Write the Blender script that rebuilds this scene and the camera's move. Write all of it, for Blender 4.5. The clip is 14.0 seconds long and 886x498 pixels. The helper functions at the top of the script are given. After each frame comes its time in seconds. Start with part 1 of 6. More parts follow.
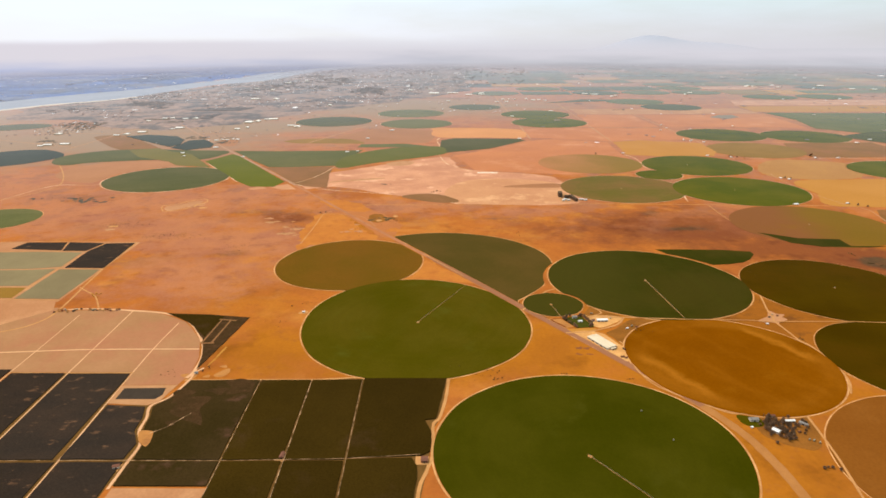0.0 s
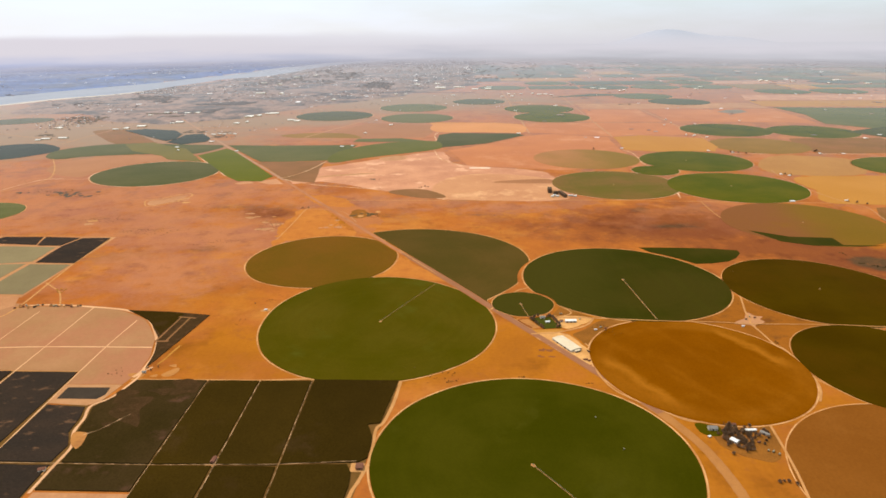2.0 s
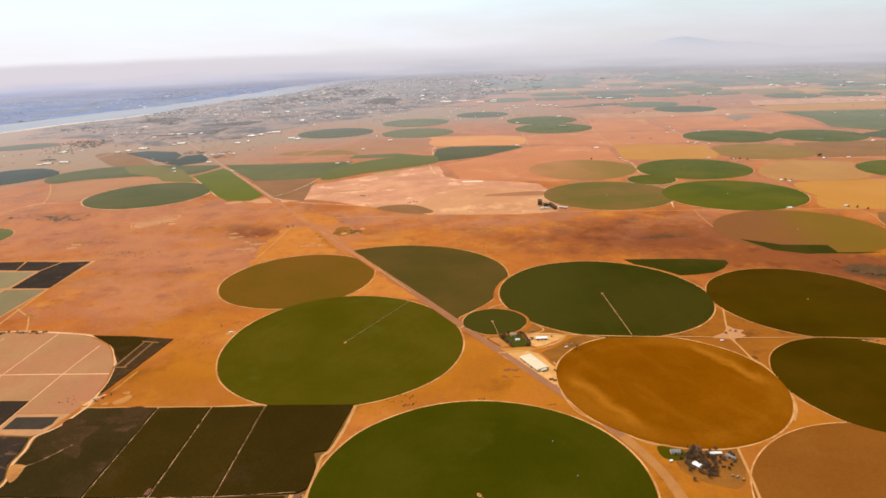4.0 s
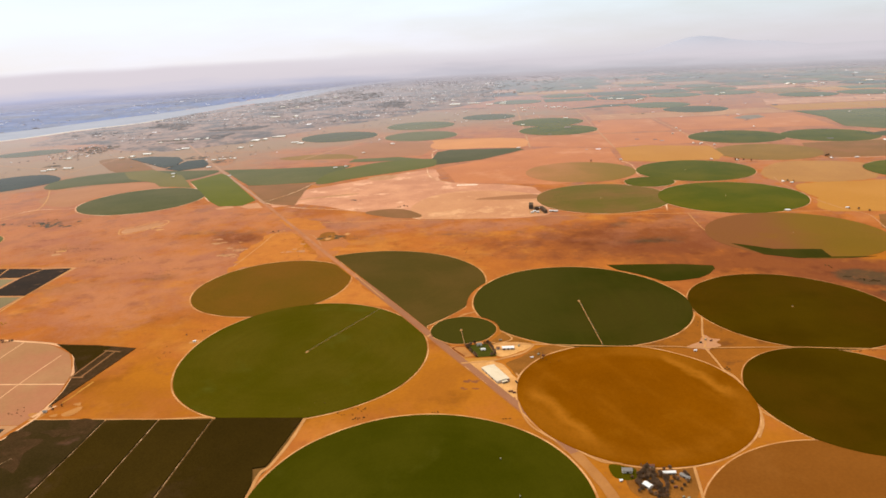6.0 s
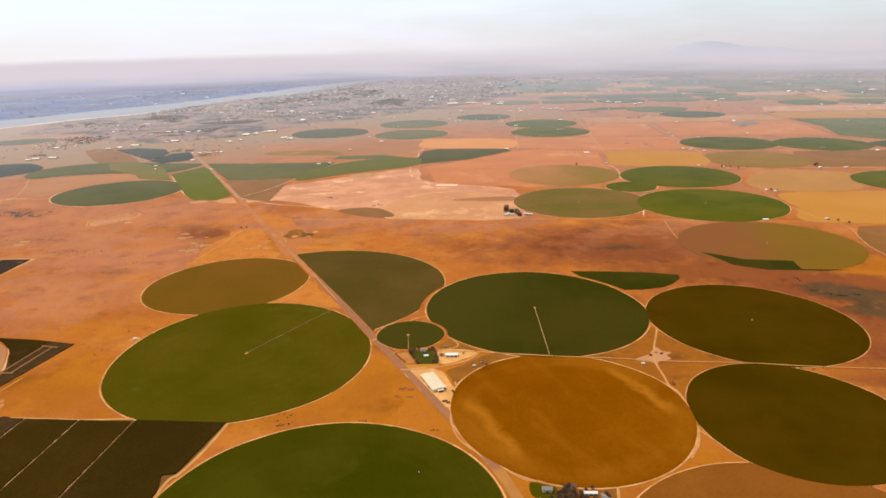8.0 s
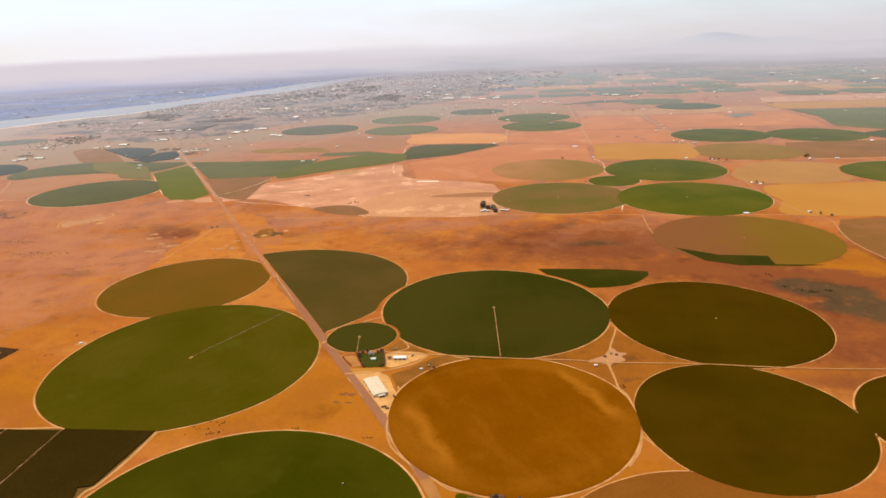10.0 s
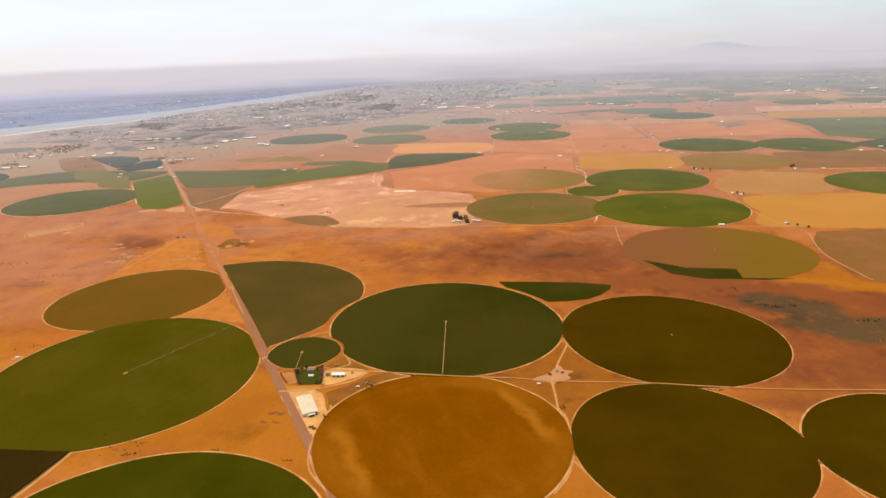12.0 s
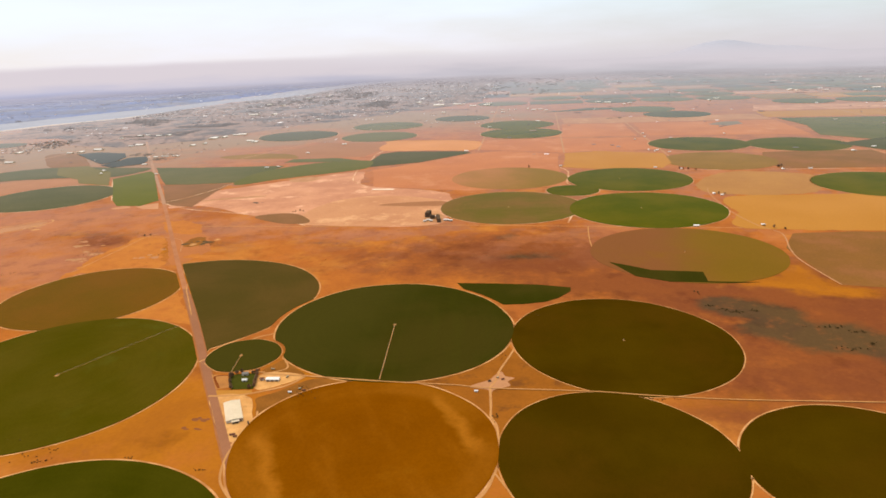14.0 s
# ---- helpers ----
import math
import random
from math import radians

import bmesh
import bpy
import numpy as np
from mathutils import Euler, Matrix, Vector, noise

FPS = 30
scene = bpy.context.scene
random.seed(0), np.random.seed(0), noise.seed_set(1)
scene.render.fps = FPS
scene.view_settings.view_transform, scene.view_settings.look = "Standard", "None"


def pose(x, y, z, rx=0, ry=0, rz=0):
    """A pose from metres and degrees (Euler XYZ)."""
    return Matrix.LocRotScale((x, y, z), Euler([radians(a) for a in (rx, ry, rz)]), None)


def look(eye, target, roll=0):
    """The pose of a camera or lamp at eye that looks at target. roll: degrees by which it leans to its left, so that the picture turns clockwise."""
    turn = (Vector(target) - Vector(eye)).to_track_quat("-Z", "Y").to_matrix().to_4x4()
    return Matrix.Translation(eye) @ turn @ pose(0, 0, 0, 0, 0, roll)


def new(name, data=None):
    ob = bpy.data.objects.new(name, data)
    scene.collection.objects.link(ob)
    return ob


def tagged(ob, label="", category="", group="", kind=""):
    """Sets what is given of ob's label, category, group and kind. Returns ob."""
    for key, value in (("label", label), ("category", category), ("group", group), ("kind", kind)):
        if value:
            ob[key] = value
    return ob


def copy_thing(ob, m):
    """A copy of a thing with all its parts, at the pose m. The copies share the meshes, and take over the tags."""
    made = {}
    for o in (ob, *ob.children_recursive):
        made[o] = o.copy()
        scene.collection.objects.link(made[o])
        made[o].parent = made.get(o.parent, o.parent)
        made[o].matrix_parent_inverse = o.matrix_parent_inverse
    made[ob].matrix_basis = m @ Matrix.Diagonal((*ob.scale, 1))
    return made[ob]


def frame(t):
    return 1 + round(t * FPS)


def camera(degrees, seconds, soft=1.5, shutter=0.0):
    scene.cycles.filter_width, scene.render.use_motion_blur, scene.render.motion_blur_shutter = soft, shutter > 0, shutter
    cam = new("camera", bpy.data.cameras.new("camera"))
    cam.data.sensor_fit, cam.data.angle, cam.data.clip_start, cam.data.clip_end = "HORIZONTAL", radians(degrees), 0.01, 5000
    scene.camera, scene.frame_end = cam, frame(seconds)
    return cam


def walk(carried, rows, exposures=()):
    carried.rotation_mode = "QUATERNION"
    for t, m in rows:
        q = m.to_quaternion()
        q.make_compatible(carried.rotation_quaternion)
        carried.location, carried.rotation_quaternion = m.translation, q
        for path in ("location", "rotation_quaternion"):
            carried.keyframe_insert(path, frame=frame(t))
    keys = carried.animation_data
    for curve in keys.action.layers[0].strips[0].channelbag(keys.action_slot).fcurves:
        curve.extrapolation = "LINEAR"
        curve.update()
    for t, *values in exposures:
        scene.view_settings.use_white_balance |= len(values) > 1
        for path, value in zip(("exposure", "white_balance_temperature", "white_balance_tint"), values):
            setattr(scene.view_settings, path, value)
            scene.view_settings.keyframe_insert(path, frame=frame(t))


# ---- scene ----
cam = camera(66.2, 14.0, soft=1.66)
PATH = [
    (0, (-0.585, -1.069, 142.930), (-0.585, 0.835, 142.316), -0.28),
    (0.5, (6.053, 1.563, 142.323), (6.044, 3.463, 141.697), 0.31),
    (1, (12.714, 4.203, 141.730), (12.698, 6.099, 141.095), 0.30),
    (1.5, (19.391, 6.854, 141.149), (19.359, 8.750, 140.514), 0.11),
    (2, (26.077, 9.521, 140.579), (26.027, 11.420, 139.952), -0.42),
    (2.5, (32.765, 12.209, 140.019), (32.695, 14.112, 139.405), -0.76),
    (3, (39.450, 14.921, 139.466), (39.366, 16.831, 138.879), -1.60),
    (5.5, (72.689, 28.930, 136.762), (72.539, 30.836, 136.175), -2.72),
    (6, (79.283, 31.833, 136.224), (79.111, 33.741, 135.647), -3.02),
    (6.5, (85.856, 34.773, 135.685), (85.678, 36.679, 135.105), -2.99),
    (7, (92.410, 37.750, 135.144), (92.229, 39.652, 134.555), -2.70),
    (7.5, (98.946, 40.761, 134.599), (98.766, 42.665, 134.013), -2.03),
    (8, (105.466, 43.808, 134.049), (105.279, 45.713, 133.470), -1.60),
    (10.5, (137.956, 59.504, 131.215), (137.739, 61.402, 130.623), -2.53),
    (11, (144.469, 62.717, 130.627), (144.248, 64.621, 130.056), -2.29),
    (11.5, (151.002, 65.947, 130.032), (150.774, 67.849, 129.458), -2.10),
    (12, (157.564, 69.189, 129.428), (157.333, 71.094, 128.863), -2.40),
    (12.5, (164.165, 72.439, 128.815), (163.922, 74.342, 128.249), -2.13),
    (13, (170.813, 75.691, 128.195), (170.568, 77.592, 127.621), -2.13),
    (13.5, (177.520, 78.940, 127.566), (177.273, 80.841, 126.997), -1.80),
    (14, (184.297, 82.180, 126.929), (184.043, 84.080, 126.359), -2.22),
]
# the picture turns slightly warmer and pinker on the way
walk(cam, [(t, look(eye, target, roll)) for t, eye, target, roll in PATH],
     [(0, 0.11, 6580, 13), (3, 0.09, 6640, 14), (5.5, 0.06, 6760, 17), (14, 0.02, 6870, 18)])

# ---- light ----
SUN_EL, SUN_AZ = 52.0, -38.0
world = bpy.data.worlds.new("hazy_sky")
scene.world = world
world.use_nodes = True
wn, wl = world.node_tree.nodes, world.node_tree.links
wn.clear()
sky = wn.new("ShaderNodeTexSky")
sky.sky_type, sky.sun_disc = "NISHITA", False
sky.sun_elevation, sky.sun_rotation = radians(SUN_EL), radians(SUN_AZ)
sky.altitude, sky.air_density, sky.dust_density, sky.ozone_density = 300, 1.0, 1.5, 1.5
coord = wn.new("ShaderNodeTexCoord")
split = wn.new("ShaderNodeSeparateXYZ")
wl.new(coord.outputs["Generated"], split.inputs[0])
lift = wn.new("ShaderNodeMath")
lift.operation = "MAXIMUM"
lift.inputs[1].default_value = 0.03
wl.new(split.outputs[2], lift.inputs[0])
join = wn.new("ShaderNodeCombineXYZ")
wl.new(split.outputs[0], join.inputs[0])
wl.new(split.outputs[1], join.inputs[1])
wl.new(lift.outputs[0], join.inputs[2])
wl.new(join.outputs[0], sky.inputs["Vector"])
# thin high cloud veil
stretch = wn.new("ShaderNodeMapping")
stretch.inputs["Scale"].default_value = (1.6, 1.6, 9.0)
wl.new(coord.outputs["Generated"], stretch.inputs[0])
puff = wn.new("ShaderNodeTexNoise")
puff.inputs["Scale"].default_value, puff.inputs["Detail"].default_value, puff.inputs["Roughness"].default_value = 2.2, 5, 0.55
wl.new(stretch.outputs[0], puff.inputs["Vector"])
veil = wn.new("ShaderNodeValToRGB")
veil.color_ramp.elements[0].position, veil.color_ramp.elements[0].color = 0.36, (0.66, 0.66, 0.66, 1)
veil.color_ramp.elements[1].position, veil.color_ramp.elements[1].color = 0.72, (1.0, 1.0, 1.0, 1)
wl.new(puff.outputs["Fac"], veil.inputs[0])
cloud = wn.new("ShaderNodeMix")
cloud.data_type, cloud.blend_type = "RGBA", "MIX"


def sky_ramp(src, a, b):
    r = wn.new("ShaderNodeMapRange")
    r.interpolation_type = "SMOOTHSTEP"
    r.inputs["From Min"].default_value, r.inputs["From Max"].default_value = a, b
    wl.new(src, r.inputs["Value"])
    return r.outputs[0]


def sky_mix(fac, a, b):
    x = wn.new("ShaderNodeMix")
    x.data_type = "RGBA"
    wl.new(fac, x.inputs["Factor"])
    for sock, v in (("A", a), ("B", b)):
        if isinstance(v, tuple):
            x.inputs[sock].default_value = (*v, 1)
        else:
            wl.new(v, x.inputs[sock])
    return x.outputs["Result"]


# the veil is whitest on the sun's side, duller and greener away from it, dusty at the horizon
side = sky_ramp(split.outputs[0], -0.25, 0.55)
up = sky_ramp(split.outputs[2], -0.01, 0.06)
veil_colour = sky_mix(up, sky_mix(side, (8.6, 9.2, 10.1), (6.6, 6.8, 7.2)), sky_mix(side, (8.7, 10.4, 11.8), (6.9, 8.8, 9.0)))
wl.new(veil_colour, cloud.inputs["B"])
wl.new(veil.outputs[0], cloud.inputs["Factor"])
wl.new(sky.outputs[0], cloud.inputs["A"])
back = wn.new("ShaderNodeBackground")
back.inputs["Strength"].default_value = 0.1
wl.new(cloud.outputs["Result"], back.inputs[0])
wout = wn.new("ShaderNodeOutputWorld")
wl.new(back.outputs[0], wout.inputs[0])

lamp = bpy.data.lights.new("sun", "SUN")
lamp.energy, lamp.angle, lamp.color = 2.7, radians(0.6), (1.0, 0.92, 0.78)
sun = new("sun", lamp)
sa, se = radians(SUN_AZ), radians(SUN_EL)
sun.matrix_world = look((math.sin(sa) * math.cos(se) * 400, math.cos(sa) * math.cos(se) * 400, math.sin(se) * 400), (0, 0, 0))

# ---- materials ----


def hexa(c):
    return (c[0], c[1], c[2], 1)


def surface(name, base, alt, size=30.0, spread=0.5, grain=1.2, grain_amount=0.08, stain=None, stain_size=60.0, stain_cut=0.58,
            rough=0.9, gloss=1.0, metal=0.0, vary=0.0, island=None, rings=0.0, bump=0.12, streak=1.0, soft=0.12, soil=None, spec=0.0, blot=None, dust=None, band=None, drift=None, lines=None, plots=None, smears=(), slope=None):
    """Two colours mixed by broad noise, a fine grain, loose stains and, where wanted, faint rings round the object's middle."""
    m = bpy.data.materials.new(name)
    m.use_nodes = True
    n, l = m.node_tree.nodes, m.node_tree.links
    n.clear()
    geo = n.new("ShaderNodeNewGeometry")
    where = n.new("ShaderNodeMapping")
    where.inputs["Scale"].default_value = (1.0, streak, 1.0)
    l.new(geo.outputs["Position"], where.inputs[0])

    def noise_at(scale, detail, rough_, seed):
        t = n.new("ShaderNodeTexNoise")
        t.noise_dimensions = "4D"
        t.inputs["W"].default_value = seed
        t.inputs["Scale"].default_value, t.inputs["Detail"].default_value, t.inputs["Roughness"].default_value = scale, detail, rough_
        l.new(where.outputs[0], t.inputs["Vector"])
        return t.outputs["Fac"]

    def ramp(src, a, b, va=0.0, vb=1.0):
        r = n.new("ShaderNodeMapRange")
        r.interpolation_type = "SMOOTHSTEP"
        r.inputs["From Min"].default_value, r.inputs["From Max"].default_value = a, b
        r.inputs["To Min"].default_value, r.inputs["To Max"].default_value = va, vb
        l.new(src, r.inputs["Value"])
        return r.outputs[0]

    def blend(kind, fac, a, b):
        x = n.new("ShaderNodeMix")
        x.data_type, x.blend_type = "RGBA", kind
        for sock, v in (("Factor", fac), ("A", a), ("B", b)):
            if isinstance(v, (int, float)):
                x.inputs[sock].default_value = v
            elif isinstance(v, tuple):
                x.inputs[sock].default_value = hexa(v)
            else:
                l.new(v, x.inputs[sock])
        return x.outputs["Result"]

    seed = (len(bpy.data.materials) * 3.7) % 50
    col = blend("MIX", ramp(noise_at(1.0 / size, 5, 0.55, seed), 0.5 - spread / 2, 0.5 + spread / 2), base, alt)
    if lines:
        # soft streaks along one direction: way, length, width, colour, amount
        (wx, wy), length, width, tint, amount = lines
        ends_ = []
        for v in ((wx / length, wy / length, 0), (-wy / width, wx / width, 0)):
            dot = n.new("ShaderNodeVectorMath")
            dot.operation = "DOT_PRODUCT"
            dot.inputs[1].default_value = v
            l.new(geo.outputs["Position"], dot.inputs[0])
            ends_.append(dot.outputs["Value"])
        flat = n.new("ShaderNodeCombineXYZ")
        l.new(ends_[0], flat.inputs[0])
        l.new(ends_[1], flat.inputs[1])
        long_ = n.new("ShaderNodeTexNoise")
        long_.inputs["Scale"].default_value, long_.inputs["Detail"].default_value, long_.inputs["Roughness"].default_value = 1.0, 4, 0.6
        l.new(flat.outputs[0], long_.inputs["Vector"])
        col = blend("MIX", ramp(long_.outputs["Fac"], 0.46, 0.78, 0.0, amount), col, tint)
        # single pale swaths along the same direction: where across, from, to, width
        for across_, from_, to_, wide_ in smears:
            bent = n.new("ShaderNodeMath")
            bent.operation = "MULTIPLY_ADD"
            l.new(noise_at(1.0 / 17.0, 4, 0.6, seed + 71), bent.inputs[0])
            bent.inputs[1].default_value = 14.0
            bent.inputs[2].default_value = -7.0 - across_
            side_ = n.new("ShaderNodeMath")
            side_.operation = "MULTIPLY_ADD"
            l.new(ends_[1], side_.inputs[0])
            side_.inputs[1].default_value = width
            l.new(bent.outputs[0], side_.inputs[2])
            away = n.new("ShaderNodeMath")
            away.operation = "ABSOLUTE"
            l.new(side_.outputs[0], away.inputs[0])
            run = n.new("ShaderNodeMath")
            run.operation = "MULTIPLY"
            l.new(ends_[0], run.inputs[0])
            run.inputs[1].default_value = length
            mask = ramp(away.outputs[0], 0.0, wide_, 1.0, 0.0)
            for edge in (ramp(run.outputs[0], from_ - 5, from_ + 5), ramp(run.outputs[0], to_ - 5, to_ + 5, 1.0, 0.0)):
                times = n.new("ShaderNodeMath")
                times.operation = "MULTIPLY"
                l.new(mask, times.inputs[0])
                l.new(edge, times.inputs[1])
                mask = times.outputs[0]
            col = blend("MIX", mask, col, tint)
    if slope:
        # one side of the field in another colour: way, from, to, colour
        (wx, wy), from_, to_, tint = slope
        dot = n.new("ShaderNodeVectorMath")
        dot.operation = "DOT_PRODUCT"
        dot.inputs[1].default_value = (wx, wy, 0)
        l.new(geo.outputs["Position"], dot.inputs[0])
        bent = n.new("ShaderNodeMath")
        bent.operation = "MULTIPLY_ADD"
        l.new(noise_at(1.0 / 22.0, 5, 0.6, seed + 81), bent.inputs[0])
        bent.inputs[1].default_value = 40.0
        l.new(dot.outputs["Value"], bent.inputs[2])
        col = blend("MIX", ramp(bent.outputs[0], from_ + 20, to_ + 20), col, tint)
    if stain:
        col = blend("MIX", ramp(noise_at(1.0 / stain_size, 6, 0.62, seed + 9), stain_cut - soft, stain_cut + soft), col, stain)
    if soil:
        kinds = n.new("ShaderNodeAttribute")
        kinds.attribute_name = "soil"
        parts_ = n.new("ShaderNodeSeparateColor")
        l.new(kinds.outputs["Color"], parts_.inputs[0])
        ragged = noise_at(1.0 / 14.0, 6, 0.65, seed + 17)
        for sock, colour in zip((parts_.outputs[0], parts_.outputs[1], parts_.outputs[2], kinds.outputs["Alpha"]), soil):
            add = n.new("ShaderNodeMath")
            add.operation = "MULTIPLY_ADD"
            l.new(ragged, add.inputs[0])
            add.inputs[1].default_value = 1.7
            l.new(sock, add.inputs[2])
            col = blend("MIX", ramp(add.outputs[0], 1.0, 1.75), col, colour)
    if drift:
        # two broad drifts of duller and of darker ground
        for size_, seed_, low_, some_, tint in ((42.0, 41, 0.44, 0.9, drift[0]), (19.0, 45, 0.53, 0.8, drift[1])):
            col = blend("MIX", ramp(noise_at(1.0 / size_, 7, 0.62, seed + seed_), low_, low_ + 0.17, 0.0, some_), col, blend("MULTIPLY", 1.0, col, tint))
    if plots:
        # patchy ground far out on the plain
        north = n.new("ShaderNodeSeparateXYZ")
        l.new(geo.outputs["Position"], north.inputs[0])
        for size_, seed_, tint in zip((70.0, 55.0, 34.0), (51, 57, 63), plots):
            both_ = n.new("ShaderNodeMath")
            both_.operation = "MULTIPLY"
            l.new(ramp(north.outputs[1], 430, 640), both_.inputs[0])
            l.new(ramp(noise_at(1.0 / size_, 6, 0.66, seed + seed_), 0.53, 0.60, 0.0, 0.7), both_.inputs[1])
            col = blend("MIX", both_.outputs[0], col, tint)
    if blot:
        for size_, seed_, some_ in ((11.0, 23, 0.6), (3.6, 29, 0.45)):
            col = blend("MIX", ramp(noise_at(1.0 / size_, 7, 0.68, seed + seed_), 0.55, 0.72, 0.0, some_), col, blot)
    if dust:
        grey = n.new("ShaderNodeAttribute")
        grey.attribute_name = "dust"
        add = n.new("ShaderNodeMath")
        add.operation = "MULTIPLY_ADD"
        l.new(noise_at(1.0 / 60.0, 6, 0.65, seed + 31), add.inputs[0])
        add.inputs[1].default_value = 1.2
        l.new(grey.outputs["Fac"], add.inputs[2])
        col = blend("MIX", ramp(add.outputs[0], 0.85, 1.6), col, dust)
    if island:
        tone = n.new("ShaderNodeValToRGB")
        tone.color_ramp.interpolation = "CONSTANT"
        while len(tone.color_ramp.elements) < len(island):
            tone.color_ramp.elements.new(0.5)
        for k, (pos, c) in enumerate(island):
            tone.color_ramp.elements[k].position, tone.color_ramp.elements[k].color = pos, hexa(c)
        l.new(geo.outputs["Random Per Island"], tone.inputs[0])
        col = blend("MIX", 1.0, col, tone.outputs[0])
    if rings:
        tc = n.new("ShaderNodeTexCoord")
        far = n.new("ShaderNodeVectorMath")
        far.operation = "LENGTH"
        l.new(tc.outputs["Object"], far.inputs[0])
        ring = n.new("ShaderNodeTexNoise")
        ring.noise_dimensions = "1D"
        ring.inputs["Scale"].default_value, ring.inputs["Detail"].default_value = 0.35, 3
        l.new(far.outputs["Value"], ring.inputs["W"])
        shade = ramp(ring.outputs["Fac"], 0.3, 0.7, 1 - rings, 1 + rings)
        col = blend("MULTIPLY", 1.0, col, shade)
        if band:
            r0, r1, tint = band
            fade = n.new("ShaderNodeMath")
            fade.operation = "MULTIPLY"
            l.new(ramp(far.outputs["Value"], r0 - 4.0, r0 + 2.0), fade.inputs[0])
            l.new(ramp(far.outputs["Value"], r1 - 2.0, r1 + 3.0, 1.0, 0.0), fade.inputs[1])
            some = n.new("ShaderNodeMath")
            some.operation = "MULTIPLY"
            l.new(fade.outputs[0], some.inputs[0])
            l.new(ramp(noise_at(1.0 / 34.0, 4, 0.6, 12.5), 0.36, 0.66, 0.0, 0.42), some.inputs[1])
            col = blend("MIX", some.outputs[0], col, tint)
    fine = ramp(noise_at(1.0 / grain, 4, 0.6, seed + 3), 0.25, 0.75, 1 - grain_amount, 1 + grain_amount)
    col = blend("MULTIPLY", 1.0, col, fine)
    if vary:
        info = n.new("ShaderNodeObjectInfo")
        col = blend("MULTIPLY", 1.0, col, ramp(info.outputs["Random"], 0.0, 1.0, 1 - vary, 1 + vary))
    if gloss == 1.0 and base[0] > 0.13:
        # slightly warmer tint over bare and dry land
        col = blend("MULTIPLY", 1.0, col, (1.03, 0.965, 0.85))
    body = n.new("ShaderNodeBsdfPrincipled")
    body.inputs["Roughness"].default_value, body.inputs["Metallic"].default_value = rough, metal
    body.inputs["Specular IOR Level"].default_value = spec
    l.new(col, body.inputs["Base Color"])
    if bump:
        b = n.new("ShaderNodeBump")
        b.inputs["Strength"].default_value, b.inputs["Distance"].default_value = bump, 0.15
        l.new(noise_at(1.0 / (grain * 0.7), 3, 0.6, seed + 5), b.inputs["Height"])
        l.new(b.outputs[0], body.inputs["Normal"])
    out = n.new("ShaderNodeOutputMaterial")
    if gloss:
        # gloss standing in for distance haze, growing towards grazing view
        haze_gloss = n.new("ShaderNodeBsdfGlossy")
        haze_gloss.inputs["Roughness"].default_value = 0.22
        haze_gloss.inputs["Color"].default_value = (0.70, 0.66, 0.645, 1)
        face = n.new("ShaderNodeLayerWeight")
        face.inputs["Blend"].default_value = 0.5
        power = n.new("ShaderNodeMath")
        power.operation = "POWER"
        power.inputs[1].default_value = GRAZE
        l.new(face.outputs["Facing"], power.inputs[0])
        amount = n.new("ShaderNodeMath")
        amount.operation, amount.use_clamp = "MULTIPLY", True
        amount.inputs[1].default_value = gloss * 2.2
        l.new(power.outputs[0], amount.inputs[0])
        mix = n.new("ShaderNodeMixShader")
        l.new(amount.outputs[0], mix.inputs[0])
        l.new(body.outputs[0], mix.inputs[1])
        l.new(haze_gloss.outputs[0], mix.inputs[2])
        l.new(mix.outputs[0], out.inputs[0])
    else:
        l.new(body.outputs[0], out.inputs[0])
    return m


GRAZE = 18.0
M_GROUND = surface("dry_grassland", (0.45, 0.143, 0.026), (0.36, 0.111, 0.024), size=34, spread=0.5, grain=1.6, grain_amount=0.06,
                   stain=(0.50, 0.192, 0.036), stain_size=30, stain_cut=0.60, blot=(0.25, 0.083, 0.028), drift=[(0.86, 0.84, 1.0), (0.68, 0.66, 0.74)], plots=[(0.36, 0.142, 0.078), (0.44, 0.165, 0.07), (0.29, 0.125, 0.075)],
                   soil=[(0.225, 0.068, 0.021), (0.385, 0.132, 0.013), (0.105, 0.060, 0.026), (0.42, 0.163, 0.075)], dust=(0.30, 0.190, 0.118))
M_PEACH = surface("pale_peach_soil", (0.59, 0.285, 0.165), (0.47, 0.21, 0.122), size=30, spread=0.3, grain=1.0, stain=(0.68, 0.37, 0.23), stain_size=20, stain_cut=0.61, soft=0.05)
M_BLOND = surface("pale_golden_fallow", (0.54, 0.265, 0.135), (0.47, 0.215, 0.11), size=40, spread=0.4, grain=1.2, stain=(0.64, 0.35, 0.185), stain_size=26, stain_cut=0.60, soft=0.08)
M_LIME = surface("light_olive_crop", (0.135, 0.115, 0.024), (0.165, 0.13, 0.034), size=50, grain=1.5)
M_SQUARE = surface("fresh_green_crop", (0.1, 0.1, 0.005), (0.115, 0.11, 0.007), size=40, grain=0.9)
M_MFIELD = surface("half_cut_field", (0.165, 0.092, 0.010), (0.185, 0.098, 0.012), size=55, spread=0.4, grain=0.9, rings=0.008, stain=(0.20, 0.088, 0.016), stain_size=30, stain_cut=0.62, slope=((-1.0, 0.12), -243.0, -196.0, (0.20, 0.077, 0.025)))
M_TWOTONE = surface("brown_green_orchard", (0.048, 0.027, 0.009), (0.033, 0.020, 0.005), size=34, spread=0.3, grain=0.55, grain_amount=0.2, stain=(0.085, 0.04, 0.02), stain_size=12, stain_cut=0.62, soft=0.08)
M_LANE = surface("pale_wheel_lane", (0.64, 0.34, 0.145), (0.41, 0.172, 0.056), size=10, spread=0.3, grain=0.5)
